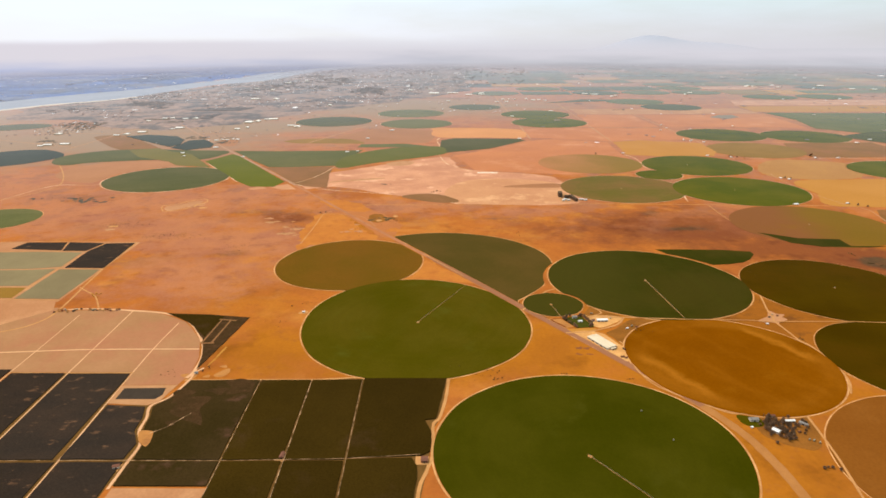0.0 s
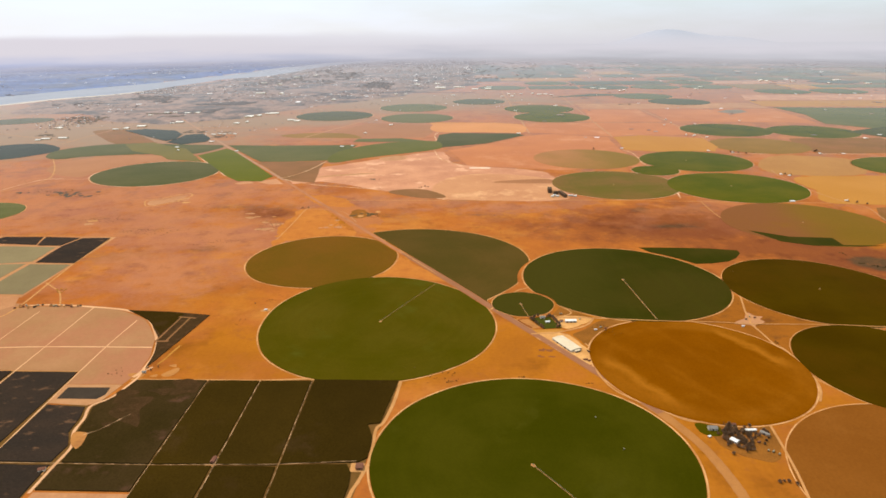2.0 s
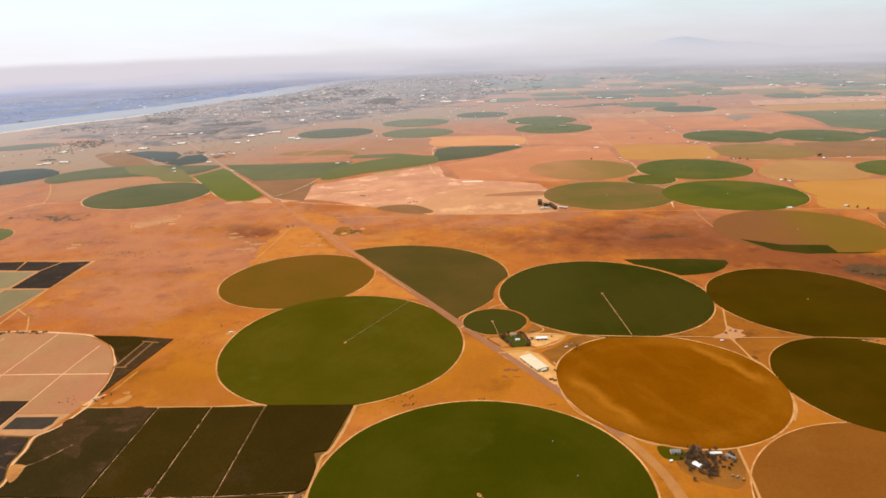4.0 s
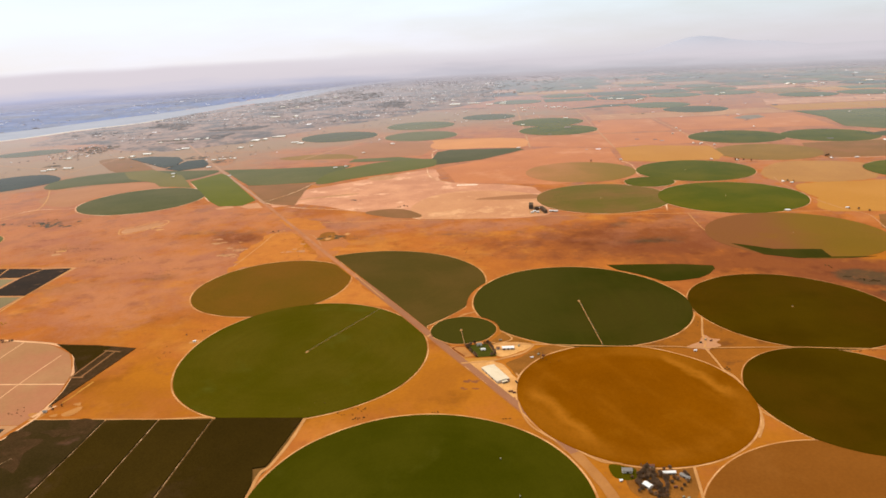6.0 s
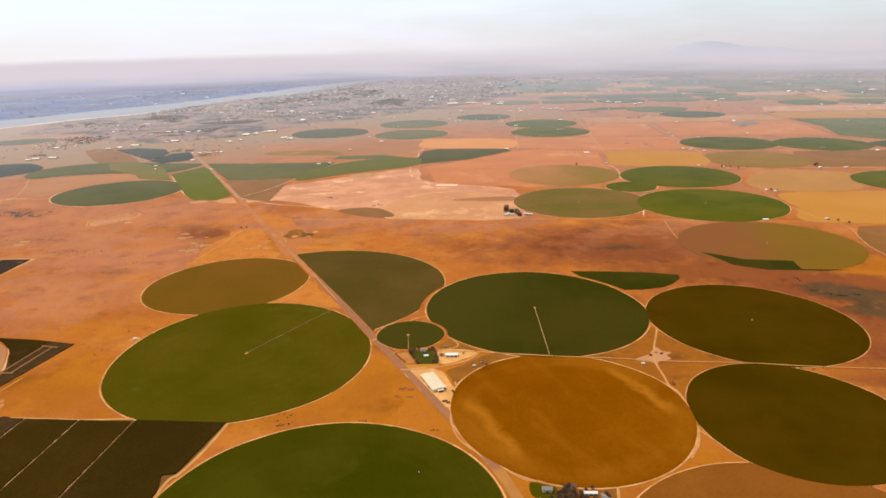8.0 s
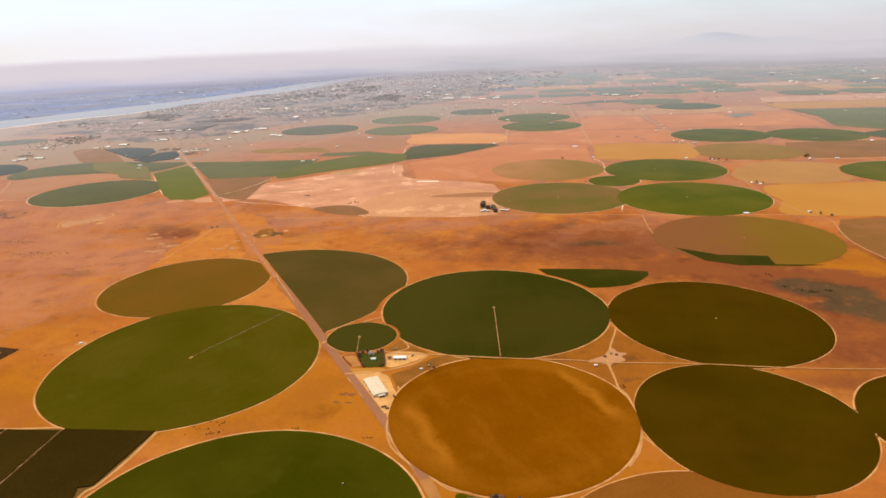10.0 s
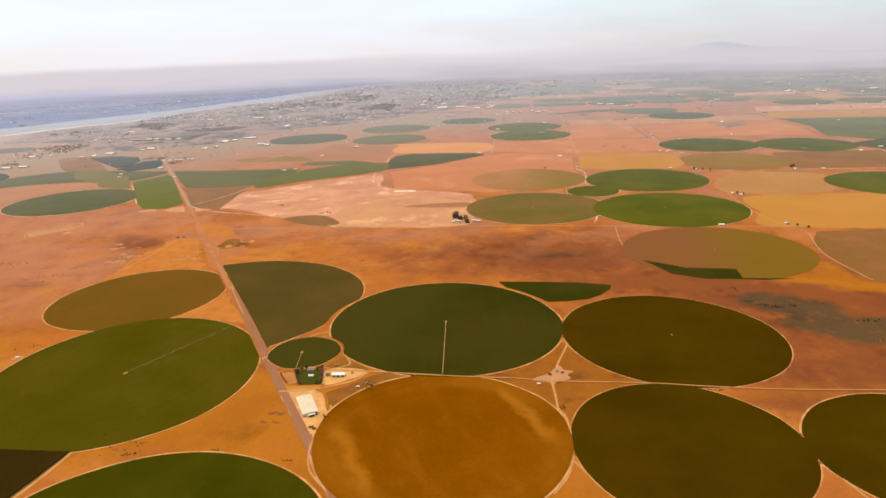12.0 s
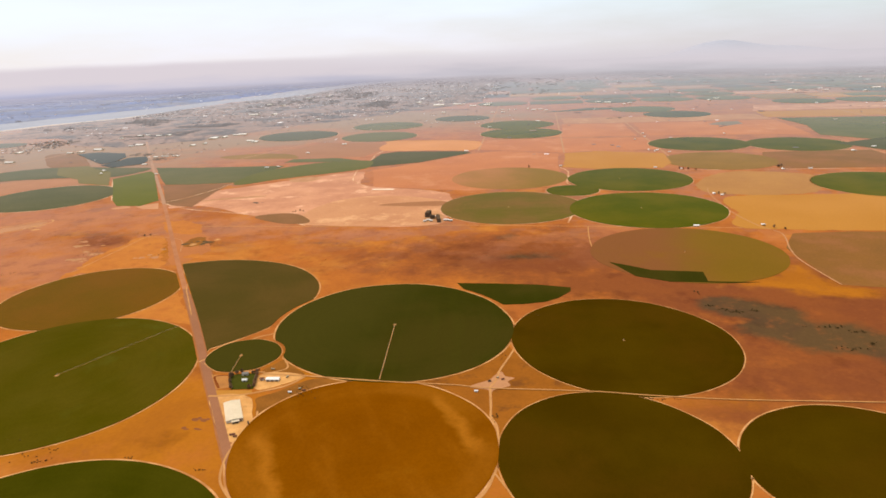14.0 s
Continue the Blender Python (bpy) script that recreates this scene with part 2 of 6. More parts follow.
M_DIMLANE = surface("grassy_lane", (0.17, 0.085, 0.025), (0.13, 0.065, 0.018), size=6, grain=0.5)
M_TRACK = surface("pale_dirt_track", (0.56, 0.285, 0.112), (0.43, 0.20, 0.07), size=9, grain=0.5)
M_SOIL = surface("pale_bare_soil", (0.47, 0.23, 0.115), (0.4, 0.18, 0.085), size=28, grain=1.0, stain=(0.56, 0.3, 0.15), stain_size=30, stain_cut=0.62)
M_ROAD = surface("dusty_asphalt", (0.315, 0.140, 0.076), (0.275, 0.12, 0.065), size=14, grain=0.4)
M_FARROAD = surface("sun_bleached_asphalt", (0.36, 0.195, 0.115), (0.42, 0.235, 0.145), size=16, grain=0.8)
M_DUSTROAD = surface("dust_covered_asphalt", (0.43, 0.185, 0.09), (0.37, 0.15, 0.072), size=9, spread=0.4, grain=0.6)
M_STRAW = surface("straw_yellow_grass", (0.49, 0.18, 0.036), (0.45, 0.155, 0.033), size=12, spread=0.4, grain=1.0, stain=(0.41, 0.135, 0.032), stain_size=8, stain_cut=0.56)
M_BROWNGRASS = surface("brown_gold_grass", (0.30, 0.102, 0.014), (0.25, 0.085, 0.013), size=10, spread=0.4, grain=0.9, stain=(0.175, 0.062, 0.015), stain_size=11, stain_cut=0.6, soft=0.07)
M_THINROWS = surface("thin_reddish_rows", (0.064, 0.031, 0.012), (0.046, 0.025, 0.009), size=5, spread=0.35, grain=0.55, grain_amount=0.25, stain=(0.095, 0.042, 0.018), stain_size=3.5, stain_cut=0.62)
M_SHOULDER = surface("gravel_shoulder", (0.48, 0.25, 0.125), (0.4, 0.195, 0.09), size=6, grain=0.4)
M_GREEN = surface("irrigated_crop_green", (0.058, 0.045, 0.001), (0.078, 0.054, 0.0035), size=42, spread=0.35, grain=0.8, rings=0.018, vary=0.06, stain=(0.074, 0.064, 0.006), stain_size=18, stain_cut=0.66, lines=((0.45, 0.89), 60.0, 9.0, (0.078, 0.063, 0.006), 0.25))
M_DEEP = surface("irrigated_crop_deep_green", (0.030, 0.0285, 0.0018), (0.047, 0.035, 0.004), size=48, spread=0.3, grain=0.8, slope=((-1.0, 0.2), -62.0, -2.0, (0.050, 0.040, 0.005)), rings=0.018, vary=0.05, lines=((0.08, -1.0), 70.0, 8.0, (0.05, 0.046, 0.004), 0.3))
M_LUSH = surface("irrigated_crop_lush_green", (0.037, 0.034, 0.0006), (0.053, 0.0445, 0.002), size=36, spread=0.35, grain=0.8, rings=0.018, stain=(0.058, 0.05, 0.004), stain_size=16, stain_cut=0.68)
M_WEDGE = surface("thin_young_crop", (0.100, 0.098, 0.014), (0.125, 0.108, 0.022), size=60, grain=1.5)
M_RIPE = surface("ripening_far_crop", (0.120, 0.088, 0.012), (0.175, 0.092, 0.022), size=45, spread=0.3, grain=1.0, rings=0.018, lines=((1.0, 0.1), 70.0, 12.0, (0.165, 0.115, 0.02), 0.5))
M_WORN = surface("worn_out_pasture", (0.37, 0.16, 0.062), (0.30, 0.145, 0.045), size=40, spread=0.35, grain=1.0, rings=0.014, slope=((1.0, 0.0), 130.0, 205.0, (0.215, 0.125, 0.024)))
M_TAN = surface("tan_bare_field", (0.39, 0.198, 0.098), (0.335, 0.168, 0.079), size=30, spread=0.4, grain=1.5, grain_amount=0.05, stain=(0.38, 0.16, 0.085), stain_size=34, stain_cut=0.55)
M_PALEYARD = surface("pale_packed_dirt", (0.67, 0.36, 0.135), (0.54, 0.265, 0.09), size=5, spread=0.4, grain=0.6, stain=(0.42, 0.19, 0.07), stain_size=3.5, stain_cut=0.62)
M_DIRTROAD = surface("brown_dirt_road", (0.41, 0.180, 0.058), (0.35, 0.148, 0.046), size=6, grain=0.5)
M_YARD = surface("trodden_tan_dirt", (0.48, 0.215, 0.068), (0.40, 0.17, 0.05), size=7, grain=0.6, stain=(0.30, 0.125, 0.045), stain_size=6, stain_cut=0.6)
M_BARN = surface("cream_metal_roof", (0.74, 0.59, 0.40), (0.68, 0.53, 0.35), size=3, grain=0.4, grain_amount=0.06, rough=0.5, gloss=0.0, bump=0.05)
M_WEEDS = surface("weedy_brown_ground", (0.29, 0.112, 0.021), (0.21, 0.082, 0.017), size=9, spread=0.4, grain=0.7, grain_amount=0.15, stain=(0.185, 0.073, 0.016), stain_size=4, stain_cut=0.66)
M_RANGE = surface("dull_olive_range", (0.235, 0.105, 0.028), (0.20, 0.093, 0.026), size=40, spread=0.4, grain=1.5, stain=(0.26, 0.108, 0.04), stain_size=30, stain_cut=0.56)
M_VERGE = surface("dusty_verge", (0.36, 0.142, 0.057), (0.29, 0.112, 0.044), size=8, grain=0.5)
M_CHAR = surface("dark_reddish_weeds", (0.21, 0.075, 0.03), (0.26, 0.095, 0.036), size=4, grain=0.6)
M_BROKEN = surface("overgrown_lane", (0.50, 0.30, 0.17), (0.07, 0.045, 0.018), size=3.2, spread=0.22, grain=0.5)
M_PIT = surface("dusty_pit_ground", (0.43, 0.155, 0.052), (0.39, 0.14, 0.05), size=14, grain=0.8)
M_PALELANE = surface("pinkish_pale_lane", (0.72, 0.42, 0.235), (0.58, 0.31, 0.165), size=9, grain=0.5)
M_UMBER = surface("crop_turning_brown", (0.094, 0.054, 0.011), (0.072, 0.047, 0.008), size=44, spread=0.3, grain=0.8, rings=0.014)
M_ORANGE = surface("orange_fallow", (0.50, 0.185, 0.072), (0.43, 0.155, 0.065), size=70, spread=0.4, grain=2.0, grain_amount=0.06, stain=(0.55, 0.24, 0.12), stain_size=50, stain_cut=0.62)
M_OLIVE = surface("ripening_crop_olive", (0.045, 0.0225, 0.0003), (0.061, 0.0315, 0.0006), size=36, spread=0.35, grain=0.8, rings=0.018, vary=0.06, stain=(0.064, 0.029, 0.001), stain_size=40, stain_cut=0.56)
M_BROWNCROP = surface("ripening_crop_brown", (0.155, 0.068, 0.009), (0.118, 0.064, 0.006), size=40, grain=0.8, rings=0.014)
M_LEAFY = surface("alfalfa_bright_green", (0.062, 0.068, 0.001), (0.098, 0.083, 0.0035), spread=0.35, size=40, grain=0.8, rings=0.014, vary=0.10)
M_GOLD = surface("golden_stubble", (0.165, 0.049, 0.0006), (0.20, 0.061, 0.0010), size=34, spread=0.45, grain=0.9, rings=0.018, stain=(0.22, 0.074, 0.003), stain_size=18, stain_cut=0.66, soft=0.12, band=(37.0, 44.0, (0.29, 0.102, 0.008)), lines=((0.47, -0.88), 40.0, 13.0, (0.31, 0.108, 0.008), 0.28), smears=((211.5, -204, -162, 4.2), (277.0, -203, -164, 4.2)))
M_WHEAT = surface("pale_wheat", (0.45, 0.195, 0.034), (0.49, 0.22, 0.045), size=60, grain=1.5, grain_amount=0.05, vary=0.08)
M_APRICOT = surface("apricot_stubble", (0.60, 0.255, 0.088), (0.54, 0.225, 0.075), size=60, grain=1.5, grain_amount=0.05)
M_DUN = surface("dun_fallow", (0.25, 0.115, 0.05), (0.20, 0.10, 0.04), size=24, grain=1.0)
M_DULLWHEAT = surface("dull_tan_stubble", (0.36, 0.17, 0.055), (0.41, 0.20, 0.062), size=45, spread=0.4, grain=1.5, grain_amount=0.05, rings=0.02)
M_BRUSH = surface("dark_brush", (0.115, 0.070, 0.024), (0.15, 0.088, 0.030), size=6, grain=0.6, grain_amount=0.4)
M_PINK = surface("pinkish_fallow", (0.33, 0.145, 0.066), (0.37, 0.165, 0.078), size=35, grain=1.0, vary=0.08)
M_FAINT = surface("thin_olive_pasture", (0.215, 0.118, 0.022), (0.265, 0.14, 0.03), size=40, grain=1.2, rings=0.014, vary=0.08)
M_ORCHARD = surface("dark_orchard_canopy", (0.030, 0.0165, 0.0024), (0.040, 0.0215, 0.003), size=30, grain=0.55, grain_amount=0.22, vary=0.12, stain=(0.055, 0.028, 0.01), stain_size=22, stain_cut=0.66, bump=0.3)
M_BLACK = surface("dark_vine_rows", (0.029, 0.0205, 0.0145), (0.042, 0.026, 0.0165), size=22, grain=0.5, grain_amount=0.25, vary=0.10, stain=(0.115, 0.058, 0.03), stain_size=7, stain_cut=0.63, soft=0.05, bump=0.3, streak=1.8)
M_GREY = surface("grey_green_cover", (0.235, 0.185, 0.10), (0.20, 0.155, 0.085), size=22, grain=0.7, vary=0.08)
M_SLATE = surface("blue_green_orchard", (0.034, 0.042, 0.028), (0.045, 0.052, 0.034), size=40, grain=1.5, vary=0.12)
M_FARGREEN = surface("distant_green_crop", (0.082, 0.080, 0.021), (0.108, 0.094, 0.028), size=70, spread=0.3, grain=2.0, vary=0.25, lines=((1.0, 0.15), 90.0, 16.0, (0.115, 0.10, 0.034), 0.6))
M_SCRUB = surface("grey_sagebrush", (0.11, 0.062, 0.024), (0.15, 0.085, 0.033), size=12, grain=0.8, grain_amount=0.4)
M_RED = surface("reddish_rangeland", (0.23, 0.062, 0.016), (0.2, 0.056, 0.016), size=50, grain=1.4)
M_LEAF = surface("tree_leaves", (0.27, 0.15, 0.08), (0.32, 0.19, 0.1), size=1.0, grain=0.25, grain_amount=0.4, gloss=0.0, vary=0.25, bump=0)
leaf_nodes, leaf_links = M_LEAF.node_tree.nodes, M_LEAF.node_tree.links
leaf_body = next(q for q in leaf_nodes if q.type == "BSDF_PRINCIPLED")
leaf_out = next(q for q in leaf_nodes if q.type == "OUTPUT_MATERIAL")
leaf_thin = leaf_nodes.new("ShaderNodeBsdfTranslucent")
leaf_mix = leaf_nodes.new("ShaderNodeMixShader")
leaf_mix.inputs[0].default_value = 0.5
leaf_links.new(leaf_body.inputs["Base Color"].links[0].from_socket, leaf_thin.inputs["Color"])
leaf_links.new(leaf_body.outputs[0], leaf_mix.inputs[1])
leaf_links.new(leaf_thin.outputs[0], leaf_mix.inputs[2])
leaf_links.new(leaf_mix.outputs[0], leaf_out.inputs[0])
M_BARK = surface("bark", (0.10, 0.07, 0.045), (0.14, 0.10, 0.06), size=0.5, grain=0.1, gloss=0.0, bump=0)
M_LAWN = surface("watered_lawn", (0.05, 0.05, 0.006), (0.065, 0.06, 0.008), size=4, grain=0.4)
M_WHITE = surface("white_sheet_metal", (0.85, 0.80, 0.72), (0.80, 0.74, 0.66), size=3, grain=0.4, grain_amount=0.06, rough=0.5, gloss=0.0, bump=0.05)
M_WALL = surface("cream_cladding", (0.60, 0.50, 0.38), (0.55, 0.45, 0.33), size=2, grain=0.3, grain_amount=0.1, gloss=0.0, bump=0.05)
M_DARK = surface("dark_opening", (0.05, 0.04, 0.03), (0.07, 0.05, 0.04), size=1, grain=0.3, gloss=0.0, bump=0)
M_RUST = surface("rusty_red_roof", (0.17, 0.07, 0.042), (0.21, 0.09, 0.055), size=1, grain=0.2, gloss=0.0, bump=0.1)
M_GREYROOF = surface("grey_shingle_roof", (0.22, 0.19, 0.16), (0.28, 0.24, 0.20), size=1, grain=0.2, gloss=0.0, bump=0.1)
M_STEEL = surface("galvanised_steel", (0.36, 0.30, 0.19), (0.30, 0.25, 0.16), size=1, grain=0.2, grain_amount=0.1, rough=0.45, metal=0.3, gloss=0.0, bump=0)
M_RUBBER = surface("tyre_rubber", (0.04, 0.035, 0.03), (0.05, 0.045, 0.04), size=1, grain=0.2, gloss=0.0, bump=0)
M_TOWN = surface("town_walls_and_roofs", (0.5, 0.5, 0.5), (0.5, 0.5, 0.5), gloss=0.0, grain=2.0, grain_amount=0.1, bump=0, island=[
    (0.0, (0.90, 0.85, 0.83)), (0.17, (0.22, 0.18, 0.175)), (0.40, (0.17, 0.15, 0.15)), (0.60, (0.32, 0.24, 0.215)), (0.84, (0.60, 0.50, 0.46)), (0.95, (0.34, 0.22, 0.18))])
# paler lane colour for tracks and field rims beyond y=560
M_FARLANE = surface("pale_far_lane", (0.72, 0.47, 0.30), (0.47, 0.22, 0.10), size=22, spread=0.25, grain=0.8)
M_SAND = surface("pale_river_sand", (0.66, 0.56, 0.48), (0.58, 0.48, 0.40), size=20, grain=3)
M_SUBURB = surface("town_gardens", (0.26, 0.165, 0.125), (0.34, 0.21, 0.148), size=60, grain=9, grain_amount=0.35, stain=(0.115, 0.092, 0.08), stain_size=60, stain_cut=0.52, soft=0.08, gloss=0.8)
# the mountain's pale blue-grey is distance haze painted into its base colour
M_MOUNT = surface("haze_pale_mountain", (0.475, 0.485, 0.535), (0.465, 0.475, 0.525), size=900, grain=400, grain_amount=0.02, gloss=0.99, bump=0)

M_RIVER = surface("pale_river_water", (0.25, 0.27, 0.32), (0.30, 0.32, 0.36), size=60, grain=9, grain_amount=0.06, rough=0.3, bump=0, gloss=0.8)
M_CANOPY = surface("dusty_town_canopy", (0.125, 0.11, 0.105), (0.165, 0.14, 0.13), size=25, grain=4, bump=0, gloss=0.5)
M_THICKET = surface("dry_thicket", (0.085, 0.066, 0.046), (0.12, 0.088, 0.06), size=8, grain=1.5, grain_amount=0.25, bump=0, gloss=0.6)
# land beyond the river: blue of the distance haze painted into the base
M_FARLAND = surface("haze_blue_farmland", (0.095, 0.145, 0.265), (0.18, 0.19, 0.24), size=110, spread=0.3, grain=20, grain_amount=0.25, bump=0, vary=0.25, gloss=0.5, stain=(0.09, 0.145, 0.31), stain_size=260, stain_cut=0.5)
M_REDFALLOW = surface("reddish_fallow", (0.185, 0.062, 0.009), (0.215, 0.075, 0.012), size=30, grain=1.0, stain=(0.24, 0.09, 0.017), stain_size=26, stain_cut=0.6)
M_RAIL = surface("dark_rail_bed", (0.13, 0.07, 0.055), (0.17, 0.09, 0.07), size=20, grain=2)
M_HAY = surface("weathered_hay", (0.085, 0.055, 0.035), (0.12, 0.075, 0.045), size=2, grain=0.3, gloss=0.0, bump=0.1)
M_POND = surface("dark_pond_water", (0.05, 0.035, 0.024), (0.06, 0.042, 0.028), size=8, grain=2, rough=0.6, bump=0.02)

# ---- builders ----


def part(name, bm, material, parent=None, label="", place=(0, 0, 0), turn=0.0):
    me = bpy.data.meshes.new(name)
    bm.normal_update()
    bm.to_mesh(me)
    bm.free()
    me.materials.append(material)
    ob = new(name, me)
    ob.location = place
    ob.rotation_euler = (0, 0, turn)
    if parent:
        ob.parent = parent
    if label:
        ob["label"] = label
    return ob


def thing(name, place=(0, 0, 0), turn=0.0, label="", category="", group="", kind=""):
    ob = new(name)
    ob.location = place
    ob.rotation_euler = (0, 0, turn)
    return tagged(ob, label, category, group, kind)


def slab(pts, z0, z1):
    """A closed slab over an outline; concave outlines are fine."""
    bm = bmesh.new()
    top = [bm.verts.new((x, y, z1)) for x, y in pts]
    low = [bm.verts.new((x, y, z0)) for x, y in pts]
    f = bm.faces.new(top)
    n = len(pts)
    for i in range(n):
        bm.faces.new((top[i], low[i], low[(i + 1) % n], top[(i + 1) % n]))
    bmesh.ops.recalc_face_normals(bm, faces=bm.faces[:])
    bm.normal_update()
    if f.normal.z < 0:
        bmesh.ops.reverse_faces(bm, faces=bm.faces[:])
    bmesh.ops.triangulate(bm, faces=[f])
    return bm


def ring(n, r0, r1, z, outline=None):
    bm = bmesh.new()
    a = [bm.verts.new((outline(i, n, r0)[0], outline(i, n, r0)[1], z)) for i in range(n)]
    b = [bm.verts.new((outline(i, n, r1)[0], outline(i, n, r1)[1], z)) for i in range(n)]
    for i in range(n):
        j = (i + 1) % n
        bm.faces.new((a[i], b[i], b[j], a[j]))
    return bm


def wobble(x, y, amount, size):
    return amount * noise.noise((x / size, y / size, 3.1)), amount * noise.noise((x / size, y / size, 8.7))


def edged(pts, step=3.0, rough=0.25, origin=(0, 0), size=6.0):
    """An outline cut into short steps with a slightly uneven edge."""
    out = []
    for (x0, y0), (x1, y1) in zip(pts, pts[1:] + pts[:1]):
        k = max(1, int(math.hypot(x1 - x0, y1 - y0) / step))
        for i in range(k):
            x, y = x0 + (x1 - x0) * i / k, y0 + (y1 - y0) * i / k
            dx, dy = wobble(x, y, rough, size)
            out.append((x + dx - origin[0], y + dy - origin[1]))
    return out


def rounded(pts, cuts=6, closed=True):
    """A smooth line through the given corners."""
    n, out = len(pts), []
    for i in range(n if closed else n - 1):
        p = [Vector(pts[(i + k) % n] if closed else pts[min(max(i + k, 0), n - 1)]) for k in (-1, 0, 1, 2)]
        for j in range(cuts):
            t = j / cuts
            q = 0.5 * (2 * p[1] + (p[2] - p[0]) * t + (2 * p[0] - 5 * p[1] + 4 * p[2] - p[3]) * t * t + (3 * p[1] - p[0] - 3 * p[2] + p[3]) * t ** 3)
            out.append((q.x, q.y))
    if not closed:
        out.append(tuple(pts[-1]))
    return out


def strip(pts, width, z, rough=0.12):
    """A flat band of even width along a line."""
    bm = bmesh.new()
    prev = None
    n = len(pts)
    for i, (x, y) in enumerate(pts):
        a, b = Vector(pts[max(i - 1, 0)]), Vector(pts[min(i + 1, n - 1)])
        d = (b - a).normalized()
        s = Vector((-d.y, d.x)) * width / 2
        k = 1 + rough * noise.noise((x / 3.0, y / 3.0, 1.0))
        pair = (bm.verts.new((x + s.x * k, y + s.y * k, z)), bm.verts.new((x - s.x * k, y - s.y * k, z)))
        if prev:
            bm.faces.new((prev[0], prev[1], pair[1], pair[0]))
        prev = pair
    for f in bm.faces:
        f.normal_update()
        if f.normal.z < 0:
            f.normal_flip()
    return bm


def dense(pts, step=4.0):
    out = []
    for (x0, y0), (x1, y1) in zip(pts, pts[1:]):
        k = max(1, int(math.hypot(x1 - x0, y1 - y0) / step))
        out += [(x0 + (x1 - x0) * i / k, y0 + (y1 - y0) * i / k) for i in range(k)]
    return out + [pts[-1]]


def track(pts, width, label, z=0.05, material=None, smooth=True, name="dirt_track", rough=0.25):
    line = rounded(pts, 8, False) if smooth else dense(pts)
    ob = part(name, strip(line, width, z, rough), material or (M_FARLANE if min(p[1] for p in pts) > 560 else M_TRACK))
    return tagged(ob, label, "dirt track", kind="structure")


def box(bm, x0, y0, z0, x1, y1, z1):
    v = [bm.verts.new(p) for p in ((x0, y0, z0), (x1, y0, z0), (x1, y1, z0), (x0, y1, z0), (x0, y0, z1), (x1, y0, z1), (x1, y1, z1), (x0, y1, z1))]
    for q in ((0, 3, 2, 1), (4, 5, 6, 7), (0, 1, 5, 4), (1, 2, 6, 5), (2, 3, 7, 6), (3, 0, 4, 7)):
        bm.faces.new([v[i] for i in q])


def rod(bm, a, b, r, sides=6):
    a, b = Vector(a), Vector(b)
    q = (b - a).to_track_quat("Z", "Y").to_matrix()
    ends = []
    for p in (a, b):
        ends.append([bm.verts.new(p + q @ Vector((r * math.cos(6.2832 * i / sides), r * math.sin(6.2832 * i / sides), 0))) for i in range(sides)])
    for i in range(sides):
        j = (i + 1) % sides
        bm.faces.new((ends[0][i], ends[0][j], ends[1][j], ends[1][i]))
    bm.faces.new(ends[0][::-1])
    bm.faces.new(ends[1])


def pivot_field(x, y, r, material, label, top=0.12, rim=0.0, wave=(0.0,) * 6, clip=None, seed=0, group="circular irrigated fields", n=120):
    """A round field under a centre pivot: the standing crop and, where it shows, the wheel track round it."""
    root = thing("crop_field", (x, y, 0), 0, label, "crop field", group)

    def outline(i, m, rad):
        a = 6.28318 * i / m
        k = rad + sum(wave[2 * q - 2] * math.cos(q * a) + wave[2 * q - 1] * math.sin(q * a) for q in (1, 2, 3)) + 0.5 * noise.noise((math.cos(a) * 2.5 + seed, math.sin(a) * 2.5, seed * 1.3))
        px, py = k * math.cos(a), k * math.sin(a)
        if clip:
            px, py = clip(px + x, py + y)
            px, py = px - x, py - y
        return px, py
    top += 0.0037 * (seed % 9)
    part("crop", slab([outline(i, n, r) for i in range(n)], -0.05, top), material, root)
    if rim:
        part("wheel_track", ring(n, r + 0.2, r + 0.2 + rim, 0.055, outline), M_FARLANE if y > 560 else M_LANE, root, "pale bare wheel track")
    return root


def block(pts, material, label, top=0.12, rough=0.2, name="crop_field", category="crop field", group="", smooth=False, kind="", step=3.0):
    """A field or patch with corners, its own middle as origin."""
    cx, cy = sum(p[0] for p in pts) / len(pts), sum(p[1] for p in pts) / len(pts)
    line = rounded(pts, 8) if smooth else pts
    ob = part(name, slab(edged(line, step, rough, (cx, cy)), -0.05, top), material, None, "", (cx, cy, 0))
    return tagged(ob, label, category, group, kind)


# ---- ground, river, hills ----
# soil kinds on the plain, as soft ovals: middle, radii, kind (0 red, 1 golden, 2 grey scrub, 3 pinkish)
SOILS = []
# red, near
SOILS += [(190, 246, 18, 12, 0, 0.8), (62, 287, 8, 4, 0, 1.0), (350, 300, 60, 70, 0, 1.0), (262, 306, 34, 14, 0, 1.0), (95, 312, 14, 7, 0, 0.7), (178, 330, 20, 18, 0, 0.8), (300, 336, 74, 48, 0, 1.0), (350, 360, 90, 90, 0, 1.3), (330, 410, 90, 70, 0, 0.9), (285, 424, 44, 20, 0, 1.0)]
# red, farther
SOILS += [(300, 430, 90, 60, 0, 1.35), (-160, 430, 60, 40, 0, 0.5), (250, 436, 64, 20, 0, 1.0), (240, 442, 70, 24, 0, 1.3), (290, 470, 70, 40, 0, 1.1), (190, 492, 110, 52, 0, 1.25), (196, 516, 52, 56, 0, 0.85), (150, 520, 60, 30, 0, 0.9), (-150, 524, 60, 28, 0, 0.65), (-126, 524, 22, 16, 0, 1.5)]
